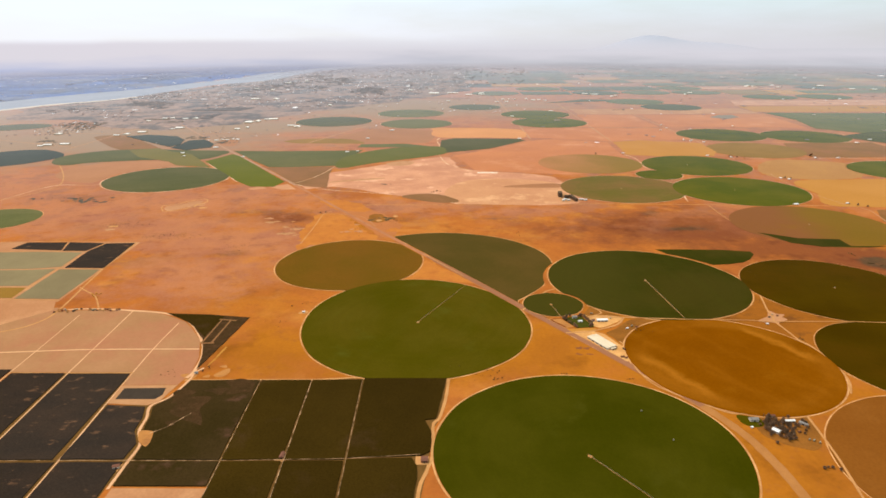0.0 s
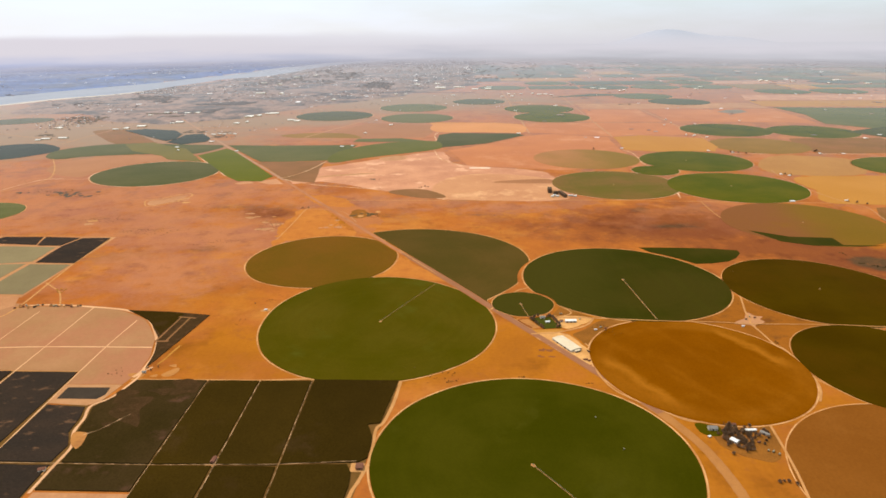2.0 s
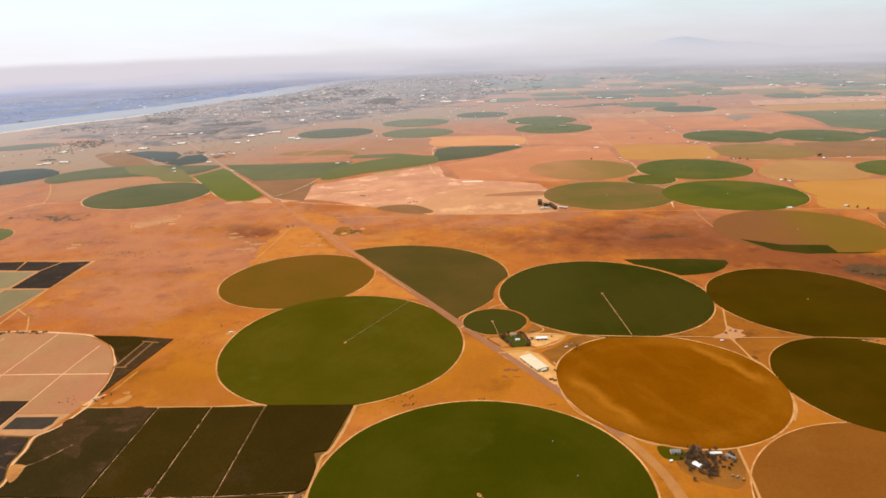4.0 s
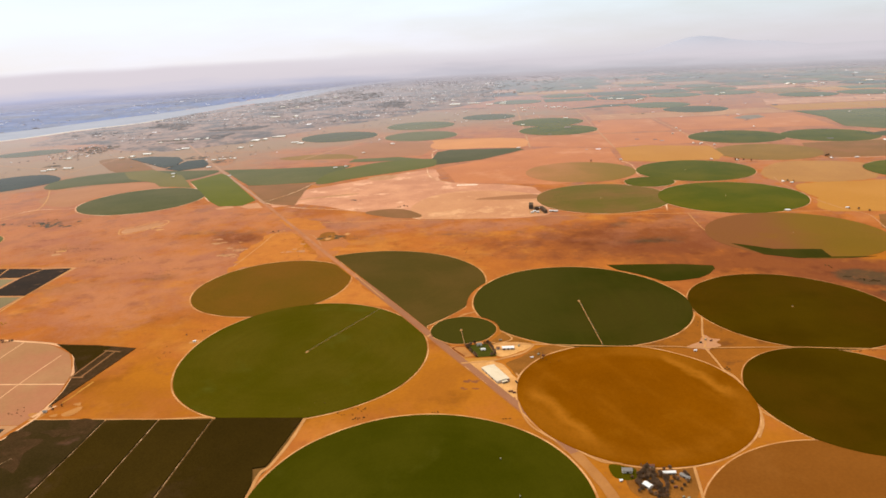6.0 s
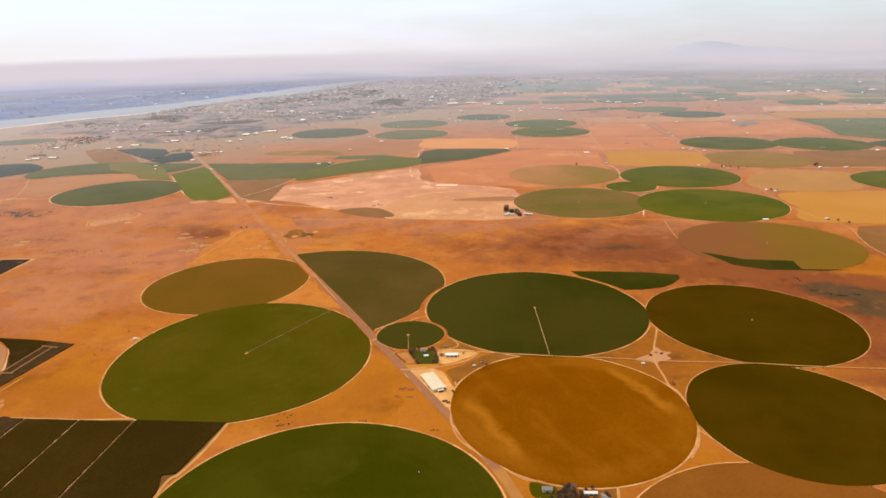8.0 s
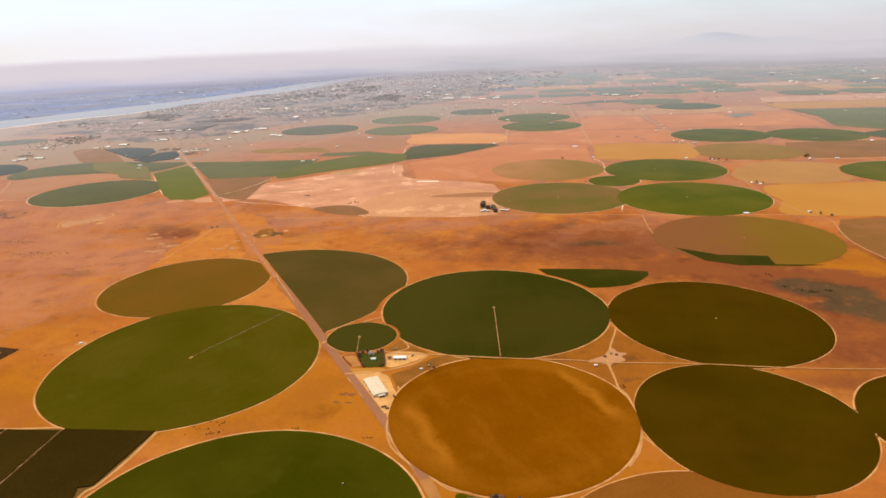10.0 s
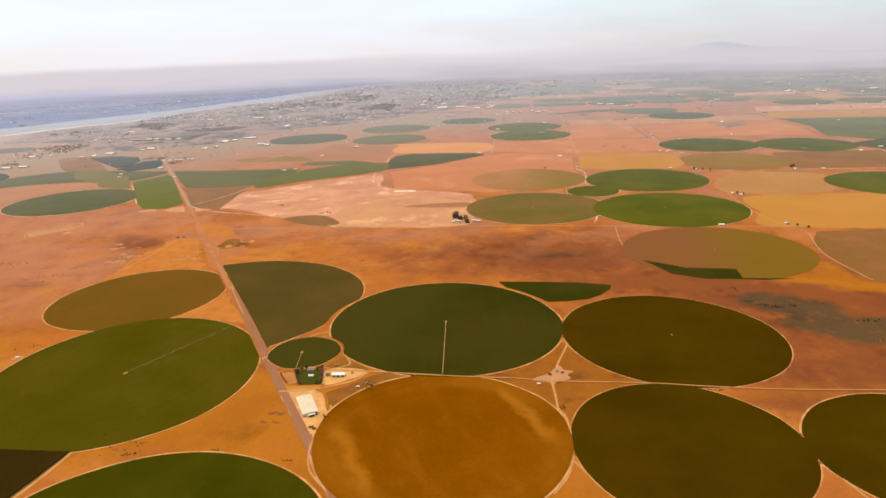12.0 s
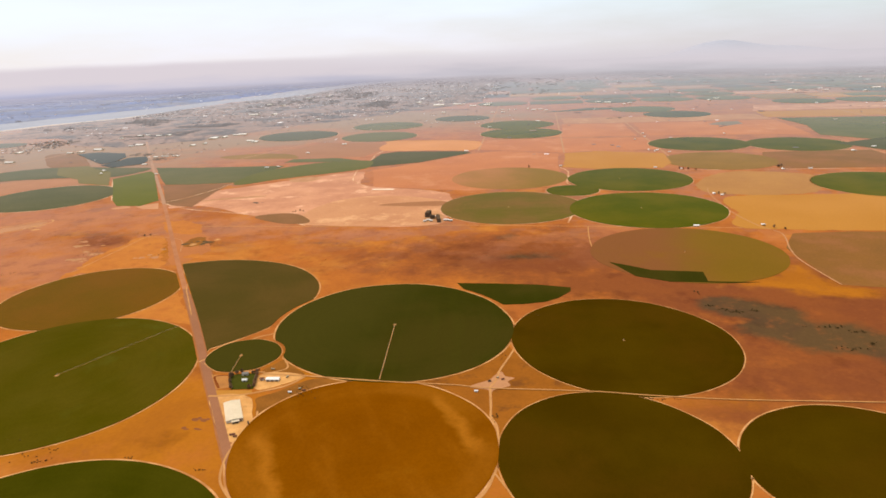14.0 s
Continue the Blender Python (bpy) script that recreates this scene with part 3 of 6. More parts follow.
# golden, near
SOILS += [(115, 200, 40, 60, 1, 1.1), (170, 240, 30, 20, 1, 1.0), (100, 262, 20, 30, 1, 1.0), (120, 262, 62, 70, 1, 1.2), (10, 270, 90, 16, 1, 1.1), (40, 285, 60, 40, 1, 1.15), (-80, 290, 40, 34, 1, 1.1), (172, 300, 12, 30, 1, 0.6)]
# golden, farther
SOILS += [(318, 443, 24, 9, 1, 1.6), (330, 455, 9, 18, 1, 1.6), (340, 430, 22, 9, 1, 1.3), (40, 302, 26, 28, 1, 1.1), (250, 312, 40, 9, 1, 0.5), (170, 326, 66, 16, 1, 0.55), (90, 330, 40, 30, 1, 0.8), (172, 344, 10, 16, 1, 0.5), (-110, 350, 50, 40, 1, 0.7), (-20, 448, 18, 16, 1, 1.1), (-72, 500, 30, 40, 1, 1.1)]
# grey scrub, near
SOILS += [(330, 362, 17, 8, 2, 1.9), (322, 379, 15, 6, 2, 1.6), (309, 367, 16, 8, 2, 1.9), (296, 382, 15, 11, 2, 2.2), (298, 398, 12, 12, 2, 2.1), (287, 404, 13, 10, 2, 2.3), (277, 411, 10, 7, 2, 2.0), (352, 350, 24, 10, 2, 1.6), (-190, 420, 50, 24, 2, 0.55), (-143, 436, 15, 9, 2, 1.15), (-206, 480, 16, 12, 2, 1.2), (-246, 505, 18, 7, 2, 1.5), (180, 488, 30, 9, 2, 0.65), (-110, 492, 22, 18, 2, 0.65)]
# grey scrub, farther
SOILS += [(-250, 508, 46, 18, 2, 0.85), (-40, 518, 24, 12, 2, 0.6), (40, 522, 16, 5, 2, 0.6), (92, 520, 12, 4, 2, 0.6), (171, 534, 12, 9, 2, 0.7), (-150, 545, 60, 10, 2, 0.6), (-330, 596, 64, 20, 2, 0.85), (-130, 800, 90, 60, 2, 0.6), (-400, 960, 280, 190, 2, 0.8)]
# pinkish, near
SOILS += [(-150, 462, 100, 48, 3, 1.05), (-215, 505, 90, 40, 3, 1.05), (-155, 400, 66, 66, 3, 0.9), (-300, 540, 130, 80, 3, 1.0), (-230, 590, 140, 60, 3, 1.0), (-420, 640, 150, 130, 3, 1.1), (150, 860, 300, 160, 3, 1.0), (-40, 560, 90, 36, 3, 0.85), (60, 545, 90, 24, 3, 0.7)]


def axis(a, b, step, out):
    return [a - out * k for k in (12, 5, 2, 0.8)] + [a + step * i for i in range(int((b - a) / step) + 1)] + [b + out * k for k in (0.8, 2, 5, 12)]


gx_, gy_ = axis(-480, 480, 8, 800), axis(120, 1000, 8, 700)
gx_ = sorted(gx_ + [v for q in range(1, 9) for v in (-480 - 60 * q, 480 + 60 * q)])
gy_ = sorted(gy_ + [1000 + 60 * q for q in range(1, 9)] + [1600, 1800, 2000, 2200, 2700, 3000])
gy_ = sorted(v for v in gy_ if v > -3000)
verts, soils, dusty = [], [], []
# greyer, dustier ground round the town: middle, radii
DUST = [(-830, 1140, 240, 260), (-480, 960, 330, 230), (-330, 1080, 300, 140), (-640, 900, 260, 300), (-100, 1350, 420, 240)]
for a in gx_:
    for b in gy_:
        verts.append((a, b, 0))
        # pink ramp beyond y=650: part soil tint, part distance haze painted in
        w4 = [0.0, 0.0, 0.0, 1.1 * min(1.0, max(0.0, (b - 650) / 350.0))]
        for cx, cy, rx, ry, k, top in SOILS:
            d = math.hypot((a - cx) / rx, (b - cy) / ry)
            w4[k] = max(w4[k], top * (1.0 - d * 0.62))
        dusty.append(max(0.0, max(1.15 * (1.0 - 0.62 * math.hypot((a - cx) / rx, (b - cy) / ry)) for cx, cy, rx, ry in DUST)))
        soils.append([max(0.0, v) for v in w4])
ny = len(gy_)
me = bpy.data.meshes.new("ground")
me.from_pydata(verts, [], [(i * ny + j, (i + 1) * ny + j, (i + 1) * ny + j + 1, i * ny + j + 1) for i in range(len(gx_) - 1) for j in range(ny - 1)])
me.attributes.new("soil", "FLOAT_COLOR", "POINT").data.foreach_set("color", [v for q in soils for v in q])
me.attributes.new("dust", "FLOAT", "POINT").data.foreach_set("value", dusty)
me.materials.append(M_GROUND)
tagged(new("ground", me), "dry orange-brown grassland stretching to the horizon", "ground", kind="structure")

NEAR_BANK = [(-1250, 900), (-1020, 1130), (-872, 1300), (-815, 1425), (-745, 1510), (-708, 1590), (-687, 1694), (-660, 1810), (-632, 1940), (-578, 2010), (-525, 2120), (-493, 2363), (-442, 2600), (-368, 2782), (-262, 2950), (-140, 3120), (150, 3400), (700, 3750)]
FAR_BANK = [(500, 4000), (0, 3500), (-185, 3200), (-280, 3045), (-385, 2915), (-480, 2800), (-552, 2615), (-618, 2460), (-648, 2228), (-690, 2085), (-733, 1980), (-765, 1858), (-800, 1779), (-845, 1712), (-908, 1587), (-966, 1466), (-1150, 1280), (-1450, 1000)]
river = part("river", slab(rounded(NEAR_BANK, 5, False) + rounded(FAR_BANK, 5, False), -0.5, 0.06), M_RIVER)
tagged(river, "wide pale grey-blue river winding past the town", "river", kind="structure")


def ridge(name, x0, x1, y0, depth, crest, material, label):
    """Gently rising far land whose crest height is a function of x."""
    bm = bmesh.new()
    nx, ny, rows = 90, 8, []
    for i in range(nx + 1):
        x = x0 + (x1 - x0) * i / nx
        rows.append([bm.verts.new((x, y0 + depth * j / ny, -1 + crest(x) * (j / ny) ** 1.6)) for j in range(ny + 1)])
    for i in range(nx):
        for j in range(ny):
            bm.faces.new((rows[i][j], rows[i + 1][j], rows[i + 1][j + 1], rows[i][j + 1]))
    for f in bm.faces:
        f.smooth = True
    return tagged(part(name, bm, material), label, "hills", kind="structure")


def east_crest(x):
    return 102 * math.exp(-((x - 1370) / 290.0) ** 2) + 46 * math.exp(-((x - 1850) / 260.0) ** 2) * (1 + 0.1 * noise.noise((x / 150.0, 5.2, 0)))


beyond = [(-4600, 900), (-1500, 960), (-1130, 1270), (-920, 1510), (-810, 1750), (-680, 2180), (-600, 2500), (-450, 2900), (-200, 3300), (-100, 3800), (-4600, 3800)]
tagged(part("farmland_beyond", slab(edged(beyond, 60, 25, size=160.0), -0.2, 0.03), M_FARLAND), "farmland beyond the river in painted haze blue", "farmland", kind="structure")


def horizon_haze():
    """Glowing backdrop with distance haze painted in: dim blue low down, thinning into the sky."""
    bm = bmesh.new()
    prev = None
    for i in range(61):
        a = radians(-62 + 124 * i / 60)
        # a long low foot, then steeply up
        pair = [bm.verts.new((100 + r * math.sin(a), 40 + r * math.cos(a), z)) for r, z in ((2250, 0.7), (2700, 2.0), (3140, 4), (3230, 8), (3290, 22), (3340, 50), (3375, 90), (3395, 130), (3405, 190))]
        for k in range(8 if prev else 0):
            bm.faces.new((prev[k], pair[k], pair[k + 1], prev[k + 1]))
        prev = pair
    m = bpy.data.materials.new("painted_far_haze")
    m.use_nodes = True
    n, l = m.node_tree.nodes, m.node_tree.links
    n.clear()
    geo = n.new("ShaderNodeNewGeometry")
    xyz = n.new("ShaderNodeSeparateXYZ")
    l.new(geo.outputs["Position"], xyz.inputs[0])
    stretch_ = n.new("ShaderNodeMapping")
    stretch_.inputs["Scale"].default_value = (0.0022, 0.0022, 0.02)
    l.new(geo.outputs["Position"], stretch_.inputs[0])
    drift = n.new("ShaderNodeTexNoise")
    drift.inputs["Scale"].default_value, drift.inputs["Detail"].default_value = 1.0, 4
    l.new(stretch_.outputs[0], drift.inputs["Vector"])
    high = n.new("ShaderNodeMath")
    high.operation = "MULTIPLY_ADD"
    l.new(drift.outputs["Fac"], high.inputs[0])
    high.inputs[1].default_value = 26.0
    l.new(xyz.outputs[2], high.inputs[2])

    # uneven blue haze colour low down
    patchy = n.new("ShaderNodeMath")
    patchy.operation = "MULTIPLY_ADD"
    l.new(drift.outputs["Fac"], patchy.inputs[0])
    patchy.inputs[1].default_value = 90.0
    l.new(xyz.outputs[2], patchy.inputs[2])

    def ramp(src, a, b):
        r = n.new("ShaderNodeMapRange")
        r.interpolation_type = "SMOOTHSTEP"
        r.inputs["From Min"].default_value, r.inputs["From Max"].default_value = a, b
        l.new(src, r.inputs["Value"])
        return r.outputs[0]

    def mix(fac, a, b):
        x = n.new("ShaderNodeMix")
        x.data_type = "RGBA"
        l.new(fac, x.inputs["Factor"])
        for sock, v in (("A", a), ("B", b)):
            if isinstance(v, tuple):
                x.inputs[sock].default_value = (*v, 1)
            else:
                l.new(v, x.inputs[sock])
        return x.outputs["Result"]

    # haze colours put into the emission: bluish at the base, paler above
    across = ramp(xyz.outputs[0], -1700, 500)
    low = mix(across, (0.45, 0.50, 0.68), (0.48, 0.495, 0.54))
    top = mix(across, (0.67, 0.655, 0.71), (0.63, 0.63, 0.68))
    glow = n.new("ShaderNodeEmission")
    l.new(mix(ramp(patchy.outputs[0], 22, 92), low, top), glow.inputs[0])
    clear_ = n.new("ShaderNodeBsdfTransparent")
    blend_ = n.new("ShaderNodeMixShader")
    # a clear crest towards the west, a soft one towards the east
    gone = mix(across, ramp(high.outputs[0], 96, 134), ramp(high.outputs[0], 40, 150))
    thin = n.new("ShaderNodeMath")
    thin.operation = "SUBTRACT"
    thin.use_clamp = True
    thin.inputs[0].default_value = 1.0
    # the painted haze foot thins out towards the town
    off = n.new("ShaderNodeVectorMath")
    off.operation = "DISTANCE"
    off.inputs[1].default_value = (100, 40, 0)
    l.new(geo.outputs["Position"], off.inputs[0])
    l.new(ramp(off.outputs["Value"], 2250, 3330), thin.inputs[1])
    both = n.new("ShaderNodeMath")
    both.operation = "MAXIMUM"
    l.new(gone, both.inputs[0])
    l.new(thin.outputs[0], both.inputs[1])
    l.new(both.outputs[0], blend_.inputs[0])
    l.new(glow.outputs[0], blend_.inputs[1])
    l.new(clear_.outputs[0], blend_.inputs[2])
    out = n.new("ShaderNodeOutputMaterial")
    l.new(blend_.outputs[0], out.inputs[0])
    return tagged(part("backdrop", bm, m), "hazy far distance fading into the pale sky", "distance", kind="structure")


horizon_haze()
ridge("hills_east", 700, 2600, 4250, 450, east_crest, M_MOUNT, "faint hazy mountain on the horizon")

# ---- highway ----
HWY = rounded([(-420, 1100), (-310, 918), (-247, 815), (-154, 664), (-45, 482), (14, 386), (48, 329), (77, 281), (97, 247), (108, 224), (113, 205), (115, 175), (115, 90), (114, -300)], 10, False)
tagged(part("road_shoulder", strip([p for p in HWY if 238 < p[1] < 420], 4.6, 0.03), M_VERGE), "gravel shoulder of the straight highway", "road shoulder", kind="structure")
PAVED = [p for p in HWY if p[1] > 236]
tagged(part("dirt_road", strip([p for p in HWY if p[1] < 246], 3.8, 0.062, 0.15), M_DIRTROAD), "dusty dirt road past the farmstead", "dirt road", kind="structure")
tagged(part("road_far", strip([p for p in PAVED if p[1] > 640], 3.2, 0.068, 0.12), M_FARROAD), "distant dust-covered stretch of the highway", "road", kind="structure")
tagged(part("road_middle", strip([p for p in PAVED if 400 < p[1] < 680], 3.0, 0.066, 0.2), M_DUSTROAD), "dust-covered stretch of the highway across the plain", "road", kind="structure")
tagged(part("road", strip([p for p in PAVED if p[1] < 430], 3.2, 0.07, 0.02), M_ROAD), "straight dusty two-lane highway between the fields", "road", kind="structure")


def east_of_road(px, py):
    for (xa, ya), (xb, yb) in zip(HWY, HWY[1:]):
        if min(ya, yb) <= py <= max(ya, yb):
            xr = xa + (xb - xa) * (py - ya) / (yb - ya)
            return (max(px, xr + 2.6), py)
    return (px, py)


def west_of_road(px, py):
    for (xa, ya), (xb, yb) in zip(HWY, HWY[1:]):
        if min(ya, yb) <= py <= max(ya, yb):
            xr = xa + (xb - xa) * (py - ya) / (yb - ya)
            return (min(px, xr - 3.0), py)
    return (px, py)


def clear_of_big_field(px, py):
    """Cuts the part-circle at the highway and at the track round its neighbour."""
    px, py = east_of_road(px, py)
    d = Vector((px - 119.8, py - 378))
    if d.length < 60.4:
        d = d.normalized() * 60.4
    return 119.8 + d.x, 378 + d.y


def off_small_field(px, py):
    """Keeps the big field clear of the track round the small one."""
    d = Vector((px - 59.2, py - 342.8))
    if d.length < 17.9:
        d = d.normalized() * 17.9
    return 59.2 + d.x, 342.8 + d.y


# ---- round fields, near ----
pivot_field(51, 207, 55.4, M_LUSH, "large round green field with a centre pivot", 0.16, 0.7, seed=1)
pivot_field(-59.5, 415, 47.8, M_BROWNCROP, "round brown-green field with pale track round it", 0.12, 0.8, wave=(-1.0, -0.7, -1.2, 0.9, 0.0, 0.0), seed=2, clip=west_of_road)
pivot_field(-14.5, 320, 60.0, M_GREEN, "large round green field beside the highway", 0.18, 0.7, wave=(-0.5, -0.6, -2.0, -0.8, 0.7, -0.5), seed=3, clip=west_of_road)
pivot_field(119.8, 378, 57.3, M_DEEP, "large round dark green field with a pale service track", 0.16, 0.7, wave=(0.0, 0.0, -0.7, -2.0, 0.0, -0.4), seed=4, clip=off_small_field)
pivot_field(226, 364, 49.4, M_OLIVE, "round dark olive field with a pale rim", 0.15, 0.42, wave=(-1.6, 0.9, -1.0, -1.4, 0.3, 0.0), seed=5)
pivot_field(0, 411, 78.6, M_UMBER, "dull brown-green part-circle field cut by the highway", 0.14, 0.7, wave=(-9.9, -10.8, -1.2, 7.0, 1.9, -0.8), seed=6, clip=clear_of_big_field)
pivot_field(59.2, 342.8, 16.2, M_DEEP, "small round dark green field beside the farmyard", 0.16, 0.38, seed=7)
pivot_field(130, 275.6, 46.0, M_GOLD, "round golden-brown stubble field with pale streaks", 0.10, 0.7, wave=(-1.0, 0.2, -0.9, -1.2, 0.2, 0.4), seed=8)


def east_of_lane(px, py):
    """Keeps the olive field clear of the lane beside the golden one."""
    return max(px, 174.2), py


pivot_field(213, 275, 40.0, M_OLIVE, "round dark olive field beside the golden stubble", 0.14, 0.42, wave=(-1.4, 0.3, -1.6, -0.3, 0.6, 0.1), seed=9, clip=east_of_lane)
pivot_field(287.4, 274.4, 37.9, M_OLIVE, "round dark olive field with a dirt rim", 0.14, 0.6, wave=(0.6, -0.6, 0.0, 0.0, 0.0, 0.0), seed=10)
pivot_field(186, 193, 51.0, M_REDFALLOW, "round reddish fallow field", 0.08, 0.5, seed=11)
block([(144, 438.6), (166, 438.4), (188, 437), (206, 433), (205.6, 427), (199, 417), (192, 411), (181, 407.6), (171, 406.6), (166.2, 412.6), (158.4, 421.4), (148.6, 429)], M_DEEP, "sliver of dark green crop behind the round field", 0.14)

# ---- round fields, middle distance ----
FAR = "distant round irrigated fields"
pivot_field(275, 615, 59.5, M_LEAFY, "round bright green field in the middle distance", 0.16, 0.55, seed=12)
pivot_field(278, 738, 57.5, M_LEAFY, "round bright green field touching another", 0.14, 0.55, seed=13)
pivot_field(222, 687, 23.3, M_LEAFY, "small round bright green field", 0.12, 0.55, seed=14)
pivot_field(169, 626, 57.6, M_RIPE, "round olive field thinning to brown", 0.12, 0.55, seed=15)
pivot_field(164, 752, 57.0, M_WORN, "faint round olive pasture", 0.06, 0.0, seed=16)
pivot_field(279.6, 498, 57.5, M_MFIELD, "round yellow-olive field half harvested", 0.08, 0.0, seed=17)
pivot_field(392, 961, 60.0, M_LEAFY, "distant round green field", 0.12, 0.6, seed=18, group=FAR)
pivot_field(502, 943, 57.4, M_LEAFY, "distant round green field beside its twin", 0.12, 0.6, seed=19, group=FAR)
pivot_field(385, 834, 57.0, M_FAINT, "distant round olive field", 0.08, 0, seed=20, group=FAR)
pivot_field(487, 701, 56.0, M_LEAFY, "distant round green field", 0.12, 0.6, seed=21, group=FAR)
pivot_field(171, 1103, 60.0, M_LEAFY, "distant round dark green field", 0.12, 0.6, seed=22, group=FAR)
pivot_field(163, 1215, 60.0, M_LEAFY, "distant round dark green field", 0.12, 0.6, seed=23, group=FAR)
pivot_field(-42, 1098, 57.0, M_FARGREEN, "distant round green field", 0.12, 0.6, seed=24, group=FAR)
pivot_field(-57, 1240, 60.0, M_FARGREEN, "distant round green field", 0.12, 0.6, seed=25, group=FAR)
pivot_field(-179, 1130, 62.0, M_FARGREEN, "distant round green field near the town", 0.12, 0.6, seed=26, group=FAR)
pivot_field(62, 1336, 50.0, M_FARGREEN, "distant round green field", 0.12, 0.6, seed=27, group=FAR)
pivot_field(437, 1320, 56.0, M_FARGREEN, "distant round green field", 0.12, 0.6, seed=28, group=FAR)
pivot_field(396, 1425, 58.0, M_FARGREEN, "distant round green field", 0.12, 0.6, seed=29, group=FAR)
pivot_field(-281, 680, 61.0, M_FARGREEN, "round grey-green field with a pale rim", 0.12, 1.2, seed=30)
pivot_field(-360, 525, 34.0, M_FARGREEN, "round dull grey-green field", 0.10, 0.6, seed=31)
block([(231, 478), (239, 473), (253, 463), (281, 460), (280, 444), (306, 443), (290, 441), (260, 443), (243, 452)], M_DEEP, "unharvested dark green strip at the edge of a round field", 0.14)

# ---- field blocks, near ----
block([(-191, 150), (-112, 150), (-112, 189), (-58, 188), (-58, 150), (-12, 150), (-6, 200), (-4.5, 222), (-1.8, 229), (1.0, 260.6), (-109.5, 260.4), (-114, 246), (-119, 239.6), (-136, 240), (-138, 266.5), (-191, 267)], M_DIMLANE, "brown bare earth under the orchard and vines", 0.02, 0.1, "orchard_floor", "bare soil")
block([(-331, 350), (-215, 350), (-216, 461), (-331, 463)], M_SOIL, "tan earth between the field blocks", 0.02, 0.2, "field_margin", "bare soil")

ORCH = "dark orchard blocks"
for xa, xb in ((-78.6, -57.5), (-56.5, -35.7)):
    block([(xa, 202.7), (xb, 202.7), (xb, 259.3), (xa, 259.3)], M_ORCHARD, "dark green-brown orchard block between pale lanes", 0.4, 0.25, "orchard_block", "orchard", ORCH)
    block([(xa, 150.0), (xb, 150.0), (xb, 201.6), (xa, 201.6)], M_ORCHARD, "dark green-brown orchard block between pale lanes", 0.4, 0.25, "orchard_block", "orchard", ORCH)
block([(-34.6, 203.5), (-8.5, 204.5), (-5.4, 207), (-5.2, 219), (-8.0, 227.5), (-3.6, 228.5), (0.6, 260.0), (-34.6, 260.4)], M_ORCHARD, "dark green-brown orchard block with a notched corner", 0.4, 0.25, "orchard_block", "orchard", ORCH)
block([(-34.6, 150), (-12, 150), (-10.5, 184), (-9.6, 192), (-10.0, 199.0), (-12.0, 203.2), (-34.6, 202.4)], M_ORCHARD, "dark green-brown orchard block beside a shed", 0.4, 0.25, "orchard_block", "orchard", ORCH)
block([(-109.5, 203), (-79.5, 202.6), (-79.5, 259.4), (-109.0, 259.4), (-111.9, 246), (-116.6, 238), (-114.8, 230), (-113.6, 221), (-109.9, 213.5)], M_TWOTONE, "dark brown orchard block thinning at one corner", 0.4, 0.25, "orchard_block", "orchard", ORCH)
block([(-109.9, 188.6), (-79.3, 188.3), (-79.3, 201.6), (-109.9, 201.8)], M_TWOTONE, "narrow dark green orchard strip", 0.4, 0.2, "orchard_block", "orchard", ORCH)
block([(-110.0, 150.0), (-58.5, 150.0), (-58.0, 187.0), (-110.0, 187.6)], M_SOIL, "bare pale soil strip below the orchard", 0.03, 0.2)
VINE = "dark vine blocks"
for pts in ([(-163.6, 203.3), (-138.0, 203.3), (-138.0, 265.6), (-164.8, 265.8)],
            [(-135.4, 203.3), (-113.2, 203.3), (-112.5, 213.0), (-116.8, 221.0), (-117.8, 230.0), (-119.8, 238.0), (-135.4, 239.6)],
            [(-190.0, 203.2), (-166.0, 203.2), (-167.0, 266.4), (-190.5, 266.6)],
            [(-163.6, 150.0), (-136.5, 150.0), (-136.5, 201.4), (-163.6, 201.4)],
            [(-134.6, 150.0), (-112.6, 150.0), (-112.6, 201.4), (-134.6, 201.4)],
            [(-240.0, 150.0), (-192.5, 150.0), (-192.5, 270.0), (-240.0, 270.0)]):
    block(pts, M_BLACK, "nearly black vine block with brown gaps", 0.35, 0.25, "vine_block", "vineyard", VINE)
block([(-190.0, 150), (-166.0, 150), (-166.0, 201.4), (-190.0, 201.4)], M_GREEN, "green corner field beside the vine blocks", 0.2)
pale = [(-240, 269), (-167.5, 267.6), (-137.6, 267.2), (-136.6, 256.0), (-113.6, 256.0), (-111.4, 266), (-113.2, 282), (-119, 300), (-126.5, 312), (-134, 322), (-148, 331), (-160, 336), (-175, 337.5), (-190, 338), (-206, 336), (-209, 322), (-222, 312), (-240, 300)]
block([(-300, 262), (-206, 262), (-206, 334), (-209, 341), (-300, 346)], M_TAN, "tan bare ground beyond the half-round field", 0.015, 0.2)
block(pale, M_TAN, "pale pinkish half-round field ruled by dirt lanes", 0.04, 0.2)
block([(-147, 332.5), (-124, 330.6), (-102, 326.5), (-106, 297), (-110.2, 270), (-112.3, 284), (-118, 301), (-131, 321)], M_THINROWS, "reddish-brown wedge-shaped vine block", 0.3, 0.3, "vine_block", "vineyard", VINE)
block([(-145, 331.6), (-124, 330), (-115.6, 328), (-117.6, 303), (-131, 320)], M_ORCHARD, "dark green corner of the vine wedge", 0.34, 0.3, "orchard_block", "orchard")
track([(-115.4, 323.4), (-116.6, 299.1), (-117, 295.6)], 0.9, "dull tan lane across the vine wedge", 0.36, M_DUN, False)
track([(-110.6, 322.4), (-112, 296.7)], 1.0, "dull tan lane across the vine wedge", 0.365, M_DUN, False)
track([(-117, 295.6), (-110.8, 295.9)], 1.4, "dull tan headland at the end of two lanes", 0.37, M_DUN, False)
